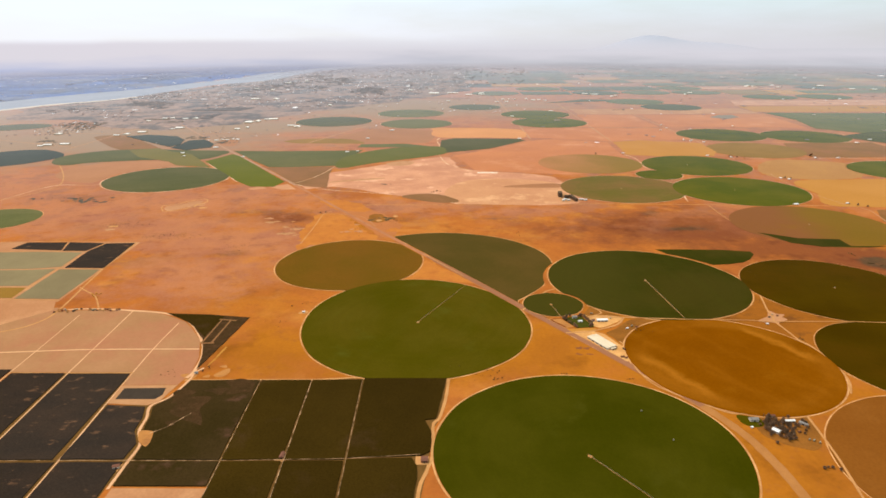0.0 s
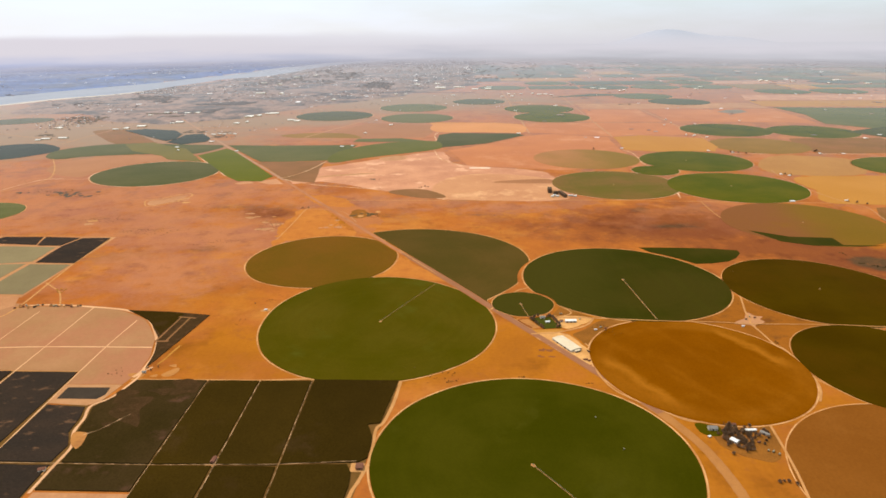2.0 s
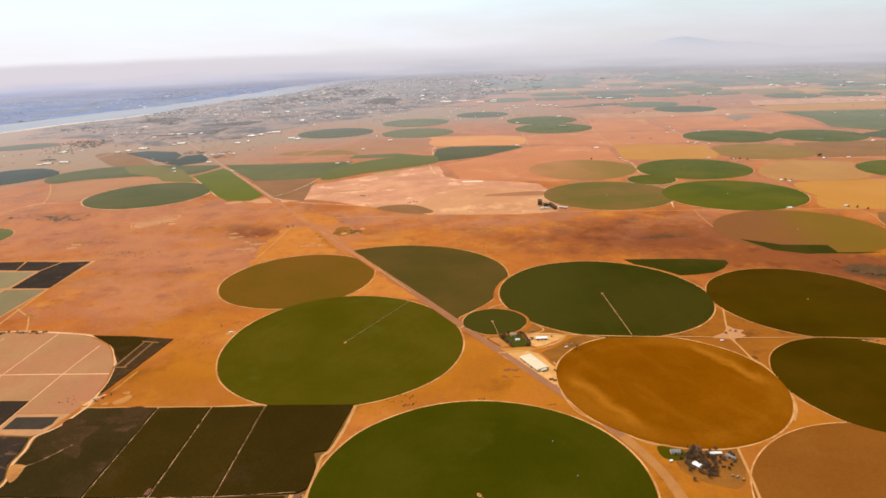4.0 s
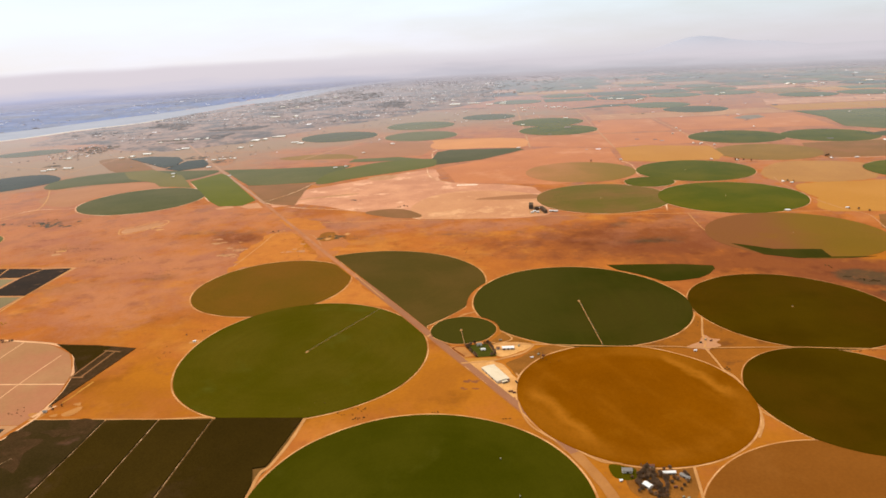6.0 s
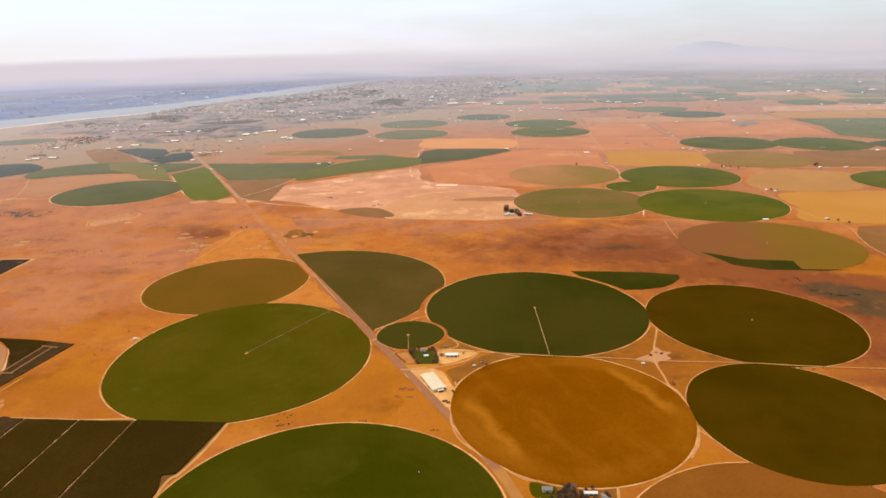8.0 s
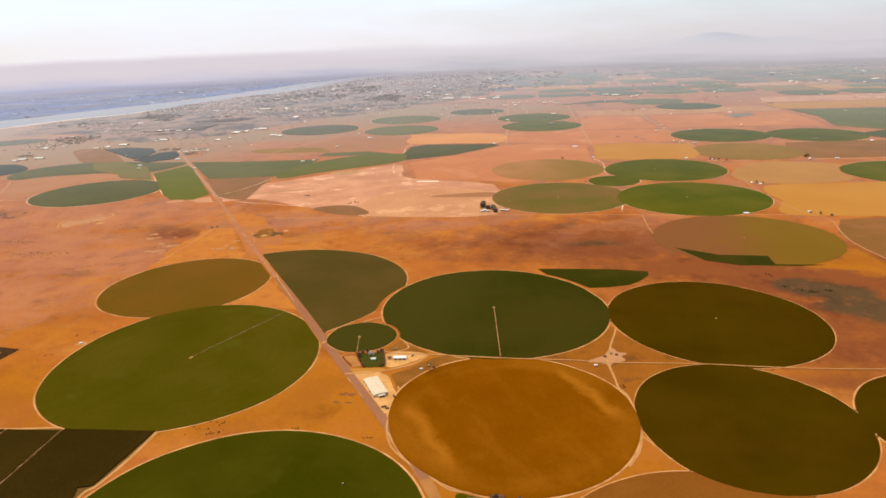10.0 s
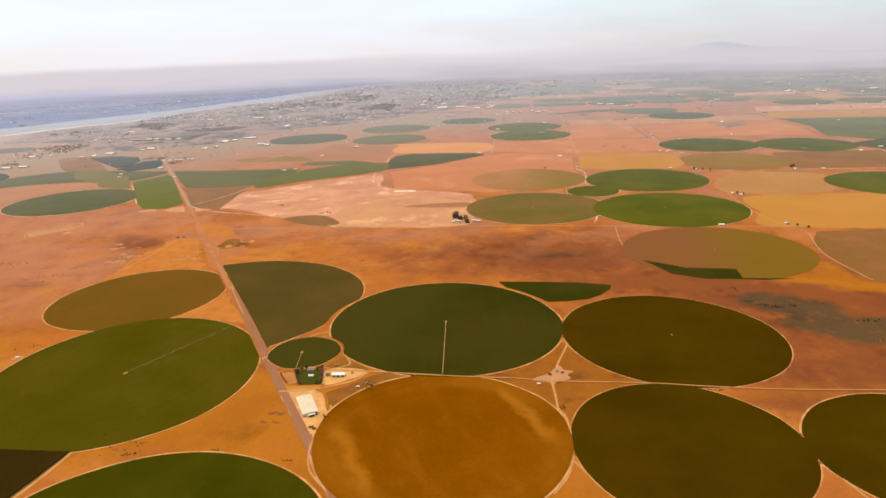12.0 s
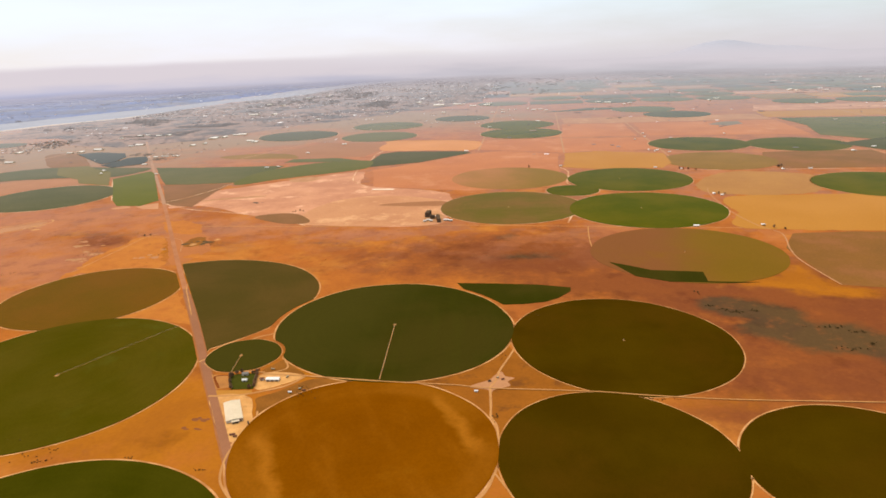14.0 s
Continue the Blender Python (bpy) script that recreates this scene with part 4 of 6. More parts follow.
track([(-116.8, 323.8), (-107.6, 322.2)], 1.2, "dull tan headland at the end of two lanes", 0.375, M_DUN, False)
for k, pts in enumerate(([(-113.6, 249.4), (-105.2, 251.4), (-98.8, 243.0), (-94.1, 229.8), (-95.6, 225.1), (-101.9, 228.1), (-108.7, 237.7)], [(-93.1, 257.4), (-80.4, 257.6), (-80.4, 250.5), (-84.0, 248.6), (-88.9, 249.4)],
                         [(-98, 252), (-94, 254), (-91, 250), (-95, 247)], [(-108, 228), (-104, 229), (-103, 224), (-106, 222)], [(-90, 244), (-86, 245), (-87, 241)])):
    block(pts, M_THINROWS, "thin patch of orchard with reddish soil showing", 0.404 + 0.002 * k, 5.0, "thin_patch", "orchard", "thin patches in the orchard", smooth=True, step=1.0)

block([(-136.5, 241), (-136.5, 255.6), (-113.5, 255.6), (-116, 242.5), (-120, 239.5)], M_SHOULDER, "pale earth bank round a pond", 0.10, 0.2, "pond_bank", "bank")
pond = part("pond", slab(edged([(-134.6, 244.2), (-118.4, 244.2), (-116.6, 247.5), (-117.4, 253.2), (-134.9, 253.2)], 2, 0.15), 0.0, 0.13), M_POND)
tagged(pond, "small dark rectangular irrigation pond", "pond", kind="structure")
track([(-103.6, 292), (-104.6, 285), (-105.2, 279), (-106.4, 273)], 1.0, "bright straw-yellow verge beside the vine wedge", 0.078, M_WHEAT, rough=0.9)
for pts in ([(-101, 264.6), (-98, 269), (-95.5, 269.6), (-95.8, 263.8), (-98, 262.6)], [(-115.4, 264.1), (-112, 266), (-108.1, 265.4), (-109, 261.2), (-112, 262)], [(-101, 272), (-98, 274), (-97, 271)], [(-105, 263), (-103, 264.6), (-102, 262.6)]):
    block(pts, M_YARD, "ragged pale debris on trampled ground", 0.06, 0.9, "bare_patch", "bare soil", "bare patches on the plain", smooth=True, step=0.8)
track([(-110.4, 218.9), (-106.8, 221.9), (-104.4, 225.0), (-99.6, 232.9)], 0.35, "thin pale path into the orchard", 0.43, M_BROKEN, rough=0.8)
LEFT = "field blocks beyond the dry grass"
block([(-299, 447), (-296, 461), (-268, 461), (-262.5, 443)], M_BLACK, "dark vine block on the plain", 0.3, 0.3, "vine_block", "vineyard", LEFT)
block([(-266, 461), (-240.5, 459), (-245, 441.5), (-261, 442)], M_BLACK, "dark vine block on the plain", 0.3, 0.3, "vine_block", "vineyard", LEFT)
block([(-238.5, 458), (-219, 459), (-216, 406), (-241, 407), (-243, 440)], M_BLACK, "dark vine block with a straight edge", 0.3, 0.3, "vine_block", "vineyard", LEFT)
for pts in ([(-330, 438), (-278, 440), (-246, 438), (-244.5, 409), (-262, 405), (-330, 404)], [(-330, 402), (-262, 403), (-246, 405), (-246, 375), (-330, 374)],
            [(-243, 404), (-217, 403), (-216.5, 354), (-242, 355)]):
    block(pts, M_GREY, "grey-green field block with pale borders", 0.12, 0.3, "crop_field", "crop field", LEFT)
block([(-300, 372), (-245.5, 372), (-244, 356), (-300, 352)], M_FAINT, "dull olive field block", 0.08, 0.3, "crop_field", "crop field", LEFT)
block([(-300, 350), (-217, 352), (-211, 338), (-240, 305), (-300, 300)], M_SOIL, "bare tan field corner", 0.03, 0.3)

# ---- field blocks, middle distance ----
block([(-274, 775), (-256, 822), (-242, 806), (-158, 663), (-163, 640), (-186, 641), (-205, 664), (-228, 702)], M_SQUARE, "bright green four-sided field beside the highway", 0.14, 0.8, step=8)
block([(-262, 846), (-203, 842), (-100, 846), (-112, 790), (-120, 745), (-165, 737), (-192, 738), (-222, 783)], M_FARGREEN, "dull green field across the highway", 0.12, 0.8, step=8)
block([(-193, 735), (-165, 735), (-120, 741), (-119, 699), (-111, 634), (-140, 643)], M_DUN, "dull brown fallow field by the highway", 0.06, 0.8, step=6)
block([(-112, 732), (-72, 764), (-10, 806), (4, 830), (-6, 872), (-64, 862), (-108, 817), (-121, 770)], M_WEDGE, "light green wedge field", 0.13, 1.0, smooth=True, step=8)
block([(2, 825), (59, 854), (112, 918), (102, 934), (16, 941), (-2, 925), (-4, 872)], M_FARGREEN, "dark green wedge field", 0.12, 1.0, step=8)
block([(-7, 954), (-16, 1018), (-5, 1049), (108, 1028), (113, 945), (60, 946)], M_APRICOT, "pale orange stubble field", 0.06, 3.0, step=6, smooth=True)
block([(219, 806), (226, 902), (263, 914), (337, 890), (333, 822), (318, 795), (246, 795)], M_WHEAT, "yellow wheat field", 0.10, 3.0, step=6)
block([(-453, 974), (-428, 988), (-379, 972), (-356, 938), (-348, 895), (-355, 880), (-373, 896)], M_SLATE, "dark blue-green orchard near the town", 0.3, 1.0, "orchard_block", "orchard", smooth=False, step=8)
block([(-348, 895), (-348, 931), (-329, 941), (-303, 899), (-299, 873), (-324, 853), (-350, 870)], M_SLATE, "dark blue-green orchard beside the highway", 0.26, 1.0, "orchard_block", "orchard", smooth=False, step=8)
block([(-551, 847), (-520, 862), (-495, 856), (-463, 826), (-460, 792), (-490, 752), (-530, 745), (-580, 800)], M_SLATE, "dark blue-green round field", 0.14, 1.0, smooth=True, step=8)
block([(-448, 770), (-458, 812), (-430, 848), (-380, 862), (-320, 852), (-266, 842), (-280, 790), (-320, 785), (-345, 785), (-400, 772), (-425, 755)], M_FARGREEN, "mixed green field ending in a curve", 0.12, 1.5, smooth=True, step=8)
block([(-400, 690), (-410, 735), (-385, 768), (-345, 780), (-305, 772), (-285, 745), (-320, 735), (-345, 700), (-350, 660)], M_PINK, "pink-brown fallow crescent round a field", 0.03, 1.5, smooth=True, step=8)
block([(-132, 632), (-141, 686), (-104, 718), (-7, 795), (12, 770), (24, 722), (100, 690), (116, 660), (116, 617), (116, 570), (43, 566), (-31, 594), (-100, 637)], M_PEACH, "pale eroded fallow ground", 0.03, 2.0, smooth=True, step=6)
block([(14, 570), (114, 572), (112, 600), (110, 650), (60, 672), (20, 660), (2, 615)], M_BLOND, "pale golden fallow field behind a fence line", 0.05, 1.5, smooth=True, step=6)
block([(-36, 593), (-31, 604), (-9, 607), (8, 591), (13, 576), (-6, 574)], M_DUN, "small half-round olive-brown field", 0.08, 0.5, smooth=True)
block([(60, 633), (70, 642), (111, 648), (112, 631)], M_PINK, "dull brown unploughed strip", 0.08, 0.6, smooth=True)
block([(341, 507), (357, 541), (395, 545), (440, 543), (440, 440), (390, 430), (345, 440)], M_RANGE, "dull olive-tan range", 0.05, 1.0, step=6)
block([(326, 560), (338, 600), (342, 650), (400, 660), (520, 650), (520, 545), (419, 547), (361, 551)], M_WHEAT, "broad yellow stubble field", 0.06, 3.0, step=8, smooth=True)
block([(330, 690), (345, 735), (382, 768), (440, 752), (445, 720), (436, 693), (408, 663), (347, 664)], M_DULLWHEAT, "dull tan stubble field beside farm buildings", 0.055, 3.0, step=8, smooth=True)
block([(430, 780), (560, 780), (560, 890), (445, 885), (425, 830)], M_RANGE, "dull olive-tan pasture", 0.05, 1.5, step=8)
block([(569, 1225), (577, 1120), (557, 1018), (612, 955), (760, 940), (860, 1200)], M_FARGREEN, "broad dark green field in the distance", 0.14, 2, step=15)
block([(545, 940), (620, 985), (720, 975), (680, 880), (580, 872)], M_FARGREEN, "dull green field in the distance", 0.18, 2, step=15)
block([(-215, 925), (-180, 944), (-130, 938), (-104, 900), (-150, 902), (-195, 905)], M_FAINT, "dull olive field near the town", 0.05, 2, step=10, smooth=True)
block([(-110, 868), (-107, 894), (-50, 897), (-14, 872), (-60, 868)], M_FARGREEN, "dull green field strip", 0.11, 1, step=10)
block([(207, 1410), (300, 1480), (460, 1455), (350, 1440)], M_FARGREEN, "thin green field strip in the distance", 0.12, 2, step=20)
block([(-730, 1070), (-690, 1112), (-640, 1112), (-622, 1080), (-650, 1046), (-700, 1040)], M_FARGREEN, "grey-green round field by the river", 0.12, 2, smooth=True, step=15)

block([(14, 806), (60, 850), (114, 914), (150, 930), (218, 902), (214, 812), (218, 708), (130, 690), (34, 716)], M_ORANGE, "smooth orange fallow field", 0.02, 2.0, step=8)
block([(116, 945), (112, 1030), (160, 1040), (340, 1030), (338, 920), (262, 918), (222, 908), (150, 934)], M_ORANGE, "dull reddish fallow on the far plain", 0.018, 3.0, step=10)
block([(-120, 905), (-20, 902), (-12, 946), (-20, 1020), (-110, 1040), (-150, 960)], M_PINK, "dull reddish fallow near the town", 0.018, 3.0, step=10)
block([(122, 1050), (330, 1046), (330, 1200), (236, 1206), (232, 1110), (124, 1042)], M_ORANGE, "pale orange fallow on the far plain", 0.017, 3.0, step=10)
block([(240, 1215), (330, 1210), (560, 1215), (556, 1290), (330, 1292), (238, 1290)], M_SOIL, "pale tan fallow on the far plain", 0.016, 3.0, step=10)
block([(345, 1050), (440, 1040), (550, 1030), (560, 1200), (345, 1200)], M_ORANGE, "dull orange range on the far plain", 0.015, 3.0, step=10)
block([(560, 1240), (860, 1230), (900, 1330), (570, 1330)], M_WHEAT, "pale straw field on the far plain", 0.05, 3.0, step=15)
block([(570, 1345), (900, 1340), (960, 1440), (600, 1440)], M_PEACH, "pale pink fallow on the far plain", 0.05, 3.0, step=15)

# ---- dirt tracks ----
track([(-111, 187), (-111, 201), (-111, 212), (-115, 221), (-116, 230), (-118, 239), (-113, 246), (-110, 260), (-110, 266), (-107.4, 271)], 1.1, "winding pale farm track between orchard and vines", 0.08, M_PALELANE)
track([(-112, 260), (-90, 260), (-56, 260), (-36, 261.6), (-15, 261.8), (1.2, 261.4)], 1.2, "pale farm track along the orchard edge", 0.075)
track([(1.6, 261.6), (0.4, 245), (-2.2, 229.5), (-4.6, 224), (-4.4, 207), (-6.5, 196), (-9, 184), (-10, 150)], 1.3, "pale farm track beside the orchard", 0.07)
for x in (-79.0, -57.0, -35.3):
    track([(x + 0.7, 150), (x + 0.4, 203), (x, 259.5)], 0.2 if x != -57.0 else 0.3, "straight lane between the orchard blocks", 0.43, M_BROKEN, rough=0.7)
track([(-200, 202.4), (-136, 202.4), (-110, 202.2), (-79, 201.9), (-57, 202.3), (-35, 202.8), (-9, 205)], 0.24, "straight grassy cross lane between blocks", 0.44, M_BROKEN, rough=0.7)
for x, y1, w in ((-165.2, 336, 1.1), (-136.7, 320, 1.1), (-191.2, 331, 0.9)):
    track([(x + 2, 150), (x + 1.2, 203), (x, 240), (x - 1, 290), (x - 2 if x < -140 else x, y1)], w * 0.5, "straight pale lane between vine blocks", 0.065, M_PALELANE)
track([(-260, 286), (-207, 287.5), (-168, 290), (-116, 290)], 0.9, "pale cross lane on the half-round field", 0.066, M_PALELANE)
track([(-137, 266.8), (-168, 267.0), (-191, 267.6)], 0.6, "pale lane along the vine edge", 0.067)
track([(-112, 262), (-110.6, 268), (-112.2, 284), (-118.6, 301), (-132, 322), (-148, 332.6), (-169, 337), (-190, 339.6), (-206, 338)], 1.7, "curved pale track round the half-round field", 0.069, M_PALELANE)
track([(-250, 300), (-221, 311), (-210, 322), (-208, 339), (-213, 380), (-217, 420), (-218, 460)], 1.1, "straight pale track along the field blocks", 0.071)
track([(-330, 440.5), (-262, 441.5), (-244, 440)], 0.7, "pale border between field blocks", 0.068)
track([(-243.5, 352), (-244.5, 405), (-240, 460)], 0.7, "pale border between field blocks", 0.072)
track([(-262, 352), (-263.5, 405), (-264, 441), (-267, 462)], 0.7, "pale border between field blocks", 0.073)
track([(-330, 373), (-246, 373)], 0.6, "pale border between field blocks", 0.074, smooth=False)
track([(-245, 405.2), (-216, 404.2)], 0.6, "pale border between field blocks", 0.0745, smooth=False)
track([(-330, 352), (-242, 353.5), (-215, 352)], 0.6, "pale border between field blocks", 0.0755)
track([(-320, 463), (-262, 464), (-218, 461)], 0.8, "pale track along the far field edge", 0.0715)
# junctions round the middle fields
track([(91, 324.5), (127, 321.4), (155, 320), (168, 318.2), (207, 317.6), (229, 315.6), (259, 314.2), (311, 315), (420, 316)], 0.65, "long straight pale farm track", 0.21)
track([(168.5, 318), (171, 325), (172, 333), (176, 348), (178.4, 358)], 0.9, "pale track between two round fields", 0.08)
track([(169, 318), (170, 305), (170.5, 297), (172.8, 291), (173.6, 282), (173.4, 267), (171.6, 256), (166.6, 246)], 0.9, "pale track between golden and olive fields", 0.081)
track([(173.4, 264), (178, 255.5), (182.5, 249), (192, 242)], 0.7, "pale track curving past a field", 0.082)
track([(253.4, 258), (257, 247), (262, 236)], 0.8, "pale track between olive fields", 0.0835)
track([(42, 335), (50, 349), (58, 361.5), (64, 366), (68, 372), (71, 380)], 1.0, "pale track round the small field", 0.084)
track([(45, 334), (52, 328.2), (62, 327.6), (75, 327)], 0.8, "pale drive to the farmyard", 0.085)
track([(76, 326), (83, 331), (79, 340), (77.4, 348), (72, 357), (66, 364)], 0.8, "pale track between two round fields", 0.086)
track([(75, 325.4), (92, 324.6), (108, 323), (124, 321.6)], 0.9, "pale track along the dark green field", 0.2)
track([(60, 306), (70, 307), (78, 310), (88, 316), (93, 324)], 1.2, "pale farmyard drive", 0.087)
track([(84, 296), (87, 285), (84.5, 270), (88, 255), (95, 246)], 0.8, "pale track curving round the golden field", 0.088)
track([(-29, 459), (-16, 440), (-10, 426), (-2, 412), (12, 388)], 0.6, "thin pale track along the highway", 0.09)
track([(-101, 455), (-99, 500), (-98, 536), (-93, 545)], 0.8, "pale fence-line track across dry grass", 0.06)
track([(-70, 567), (43, 564.5), (129, 566.5), (227, 561.5), (330, 556)], 0.9, "long straight pale track across the plain", 0.06)
track([(225.5, 561), (224, 535), (224, 507), (227, 481), (232, 478)], 0.6, "thin fence-line track", 0.065)
track([(-152, 656), (-127, 636), (-105, 624), (-58, 609), (-21, 590), (2, 576), (14, 568)], 1.2, "pale track across fallow ground", 0.062)
track([(-119, 745), (-127, 700), (-140, 665), (-150, 655)], 1.0, "pale curved track at a field edge", 0.061)
track([(-274, 776), (-230, 703), (-205, 664)], 1.6, "pale track beside the green field", 0.064, smooth=False)
track([(-5, 812), (6, 748), (30, 712)], 1.2, "pale farm track", 0.063)
track([(-9, 806), (-4, 870), (-8, 920), (-4, 945)], 1.6, "pale farm track", 0.0635)
track([(216, 806), (223, 779), (219, 722), (227, 706)], 1.3, "pale farm track between round fields", 0.0645)
track([(222, 650), (222, 632), (219, 610), (212, 572)], 1.2, "pale track between round fields", 0.0655)
track([(-395, 590), (-380, 648), (-345, 650), (-337, 655)], 1.4, "pale farm track", 0.0665)
track([(-447, 560), (-395, 592), (-375, 640), (-392, 690), (-440, 770)], 1.2, "pale track round a field", 0.0675)
track([(338, 690), (334, 660), (335, 600), (342, 560), (350, 540), (343, 505), (341, 480), (346, 440)], 0.9, "pale farm road past stubble fields", 0.0685, M_SHOULDER)
track([(330, 780), (430, 777), (520, 775)], 1.2, "pale farm road", 0.0695)
track([(140, 229), (138.5, 214), (136.5, 199), (133, 180)], 0.9, "pale drive behind the farmstead", 0.12)
track([(100, 243), (108, 234), (114, 231), (128, 231.6), (140, 230)], 0.9, "pale drive to the farmstead", 0.09)
track([(36, 702), (57, 701.5)], 4.0, "white strip of bare salt-pale ground", 0.07, surface("white_salt_soil", (0.85, 0.74, 0.62), (0.8, 0.68, 0.55), size=5), False)

# bare yards
YARD = dict(name="bare_yard", category="yard", smooth=True, rough=0.5)
block([(61, 305), (67, 308), (74, 307.5), (79, 303.5), (82.6, 294), (86, 284), (85, 277), (80, 275), (74, 283), (66, 296)], M_PALEYARD, "pale packed-dirt yard round the white barn", 0.06, **YARD)
block([(74, 317), (74.5, 326), (83, 327), (92, 325), (90, 320), (84, 315), (78, 312)], M_PALEYARD, "pale packed dirt of the farmyard", 0.075, **YARD)
block([(161, 318.6), (164, 322), (168.6, 325), (170.6, 329), (173, 332), (174.4, 328.6), (178, 327.2), (175.6, 324), (176.4, 320.6), (171, 317.2), (169.4, 313.5), (168, 317)], M_SOIL, "pale bare yard at a track crossing", 0.07, **YARD)
block([(118, 322), (142, 334), (166, 346), (174, 356), (184, 344), (205, 328), (236, 320), (214, 314), (192, 306), (180, 292), (176, 276), (172, 276), (170, 292), (158, 308), (138, 319)], M_BROWNGRASS, "brown-gold grass between four round fields", 0.012, 3.0, "dry_grass_patch", "dry grass", step=2.0, kind="stuff")
block([(72, 326.4), (76, 334), (79, 340), (85, 333.6), (92, 326.2), (94, 324.4), (84, 325.6)], M_WEEDS, "olive-brown weeds behind the farmyard", 0.014, 0.8, "weed_patch", "weeds", step=1.0)
block([(82, 300), (85.4, 290), (87.4, 284), (92, 290), (98.6, 302.6), (108, 314), (121, 320.8), (112, 322.2), (99, 322.8), (93, 319), (86, 311), (80, 305.6)], M_WEEDS, "weedy brown ground beside the barn yard", 0.045, **YARD)
block([(61.0, 324), (66, 325.4), (71.5, 326), (73.6, 319), (75.6, 312.6), (67, 311.6), (63.6, 318)], M_LAWN, "small green lawn shaded by trees", 0.1, 0.3, "lawn", "lawn")
block([(52.6, 323.4), (60.2, 324), (65.2, 313.4), (60.6, 311.6)], M_YARD, "tan bare paddock beside the lawn", 0.05, 0.3, "paddock", "paddock")
track([(61.2, 312.6), (58.6, 316.4), (55.4, 321.6), (57.4, 323.2), (60.6, 323.4)], 1.1, "dark brown churned strip round the paddock", 0.064, M_RED, rough=0.6)
block([(60.6, 310.6), (75.6, 311.4), (76.6, 308.4), (63.0, 306.8)], M_WHEAT, "dry yellow verge before the lawn", 0.055, 0.3, "verge", "verge")
block([(113, 230), (118, 229), (121, 227.4), (120.4, 223), (117, 221.6), (113.2, 224)], M_GREEN, "green lawn of the farmstead", 0.08, 0.3, "lawn", "lawn", smooth=True)
block([(130, 215), (132.4, 216), (135.4, 211), (133, 209), (129, 210)], M_WEEDS, "weedy paddock of the farmstead", 0.08, 0.3, "paddock", "paddock", smooth=True)
block([(120, 230), (139, 229.6), (137, 213), (131, 207), (121, 212), (117, 219)], M_WEEDS, "weedy trampled brown ground of the farmstead", 0.05, 0.6, "bare_yard", "yard", smooth=True)
block([(103, 574), (103, 600), (112, 606), (118, 596), (117, 577)], M_SHOULDER, "grey trampled ground of a stockyard", 0.06, 0.5, "stockyard", "yard")
for pts in ([(-168, 640), (-152, 652), (-139, 628), (-153, 627)], [(-186, 632), (-177, 646), (-168, 633), (-181, 627)]):
    block(pts, M_BLOND, "pale bare corner by the green field", 0.052, 0.5, "bare_yard", "yard")
block([(-77.5, 332), (-76, 335), (-73, 335), (-73, 332)], M_TRACK, "small pale pad beside a pump house", 0.06, 0.3, "pump_pad", "pad", smooth=True)
for pts in ([(-10.5, 199.5), (-5.8, 199.5), (-5.8, 204.2), (-10.5, 204.2)], [(-60, 201.5), (-56, 201.5), (-55.6, 207), (-59, 207)], [(-115.5, 196.5), (-112, 196.5), (-112, 200.8), (-115.5, 200.8)]):
    block(pts, M_TRACK, "pale pad round a pump shed", 0.09, 0.2, "pump_pad", "pad")
block([(-114.6, 220.4), (-109.5, 220.4), (-108.2, 216.0), (-108.4, 210.5), (-112.7, 215.0)], M_YARD, "tan turning place beside the track", 0.42, 0.5, "bare_yard", "yard", smooth=True)

# dark weed patches beside the highway, dust round the gravel pit
rnd = random.Random(61)
for k in range(15):
    x, y, r = 65.5 + rnd.gauss(0, 2.2), (289.2 if k < 9 else 283.2) + rnd.gauss(0, 1.1), rnd.uniform(0.5, 1.3)
    pts = [(x + r * 1.3 * math.cos(q * 1.0472) * rnd.uniform(0.5, 1.2), y + r * 0.9 * math.sin(q * 1.0472) * rnd.uniform(0.5, 1.2)) for q in range(6)]
    block(pts, M_CHAR, "ragged dark reddish weed patch on dry grass", 0.02 + 0.0008 * k, 0.4, "weed_patch", "weeds", "weed patches beside the highway", smooth=True, step=0.6)
block([(-84, 542), (-71, 548), (-53, 541), (-40, 520), (-32, 498), (-37, 475), (-44, 471), (-59, 498)], M_PIT, "dusty bare ground round the gravel pit", 0.008, 3.0, "bare_patch", "bare soil", smooth=True, step=3.0)

# straw-yellow grass between the tracks and the highway
for k, pts in enumerate(([(-103, 538), (-85, 540), (-70, 512), (-56, 482), (-47, 466), (-57, 462), (-76, 461), (-92, 452), (-101, 440), (-103, 460), (-107, 490)], [(-109, 583), (-95, 585), (-72, 574), (-58, 547), (-68, 543), (-88, 548)],
                         [(-42, 486), (-23, 482), (2, 478), (-2, 487), (-24, 491), (-42, 495)], [(-13, 420), (-10, 417), (9, 391), (20, 375), (9, 379), (-16, 381), (-25, 377), (-38, 374), (-20, 389)])):
    block(pts, M_STRAW, "patch of straw-yellow dry grass", 0.011 + 0.0015 * k, 4.5, "dry_grass_patch", "dry grass", "dry grass patches by the highway", step=2.0, kind="stuff")

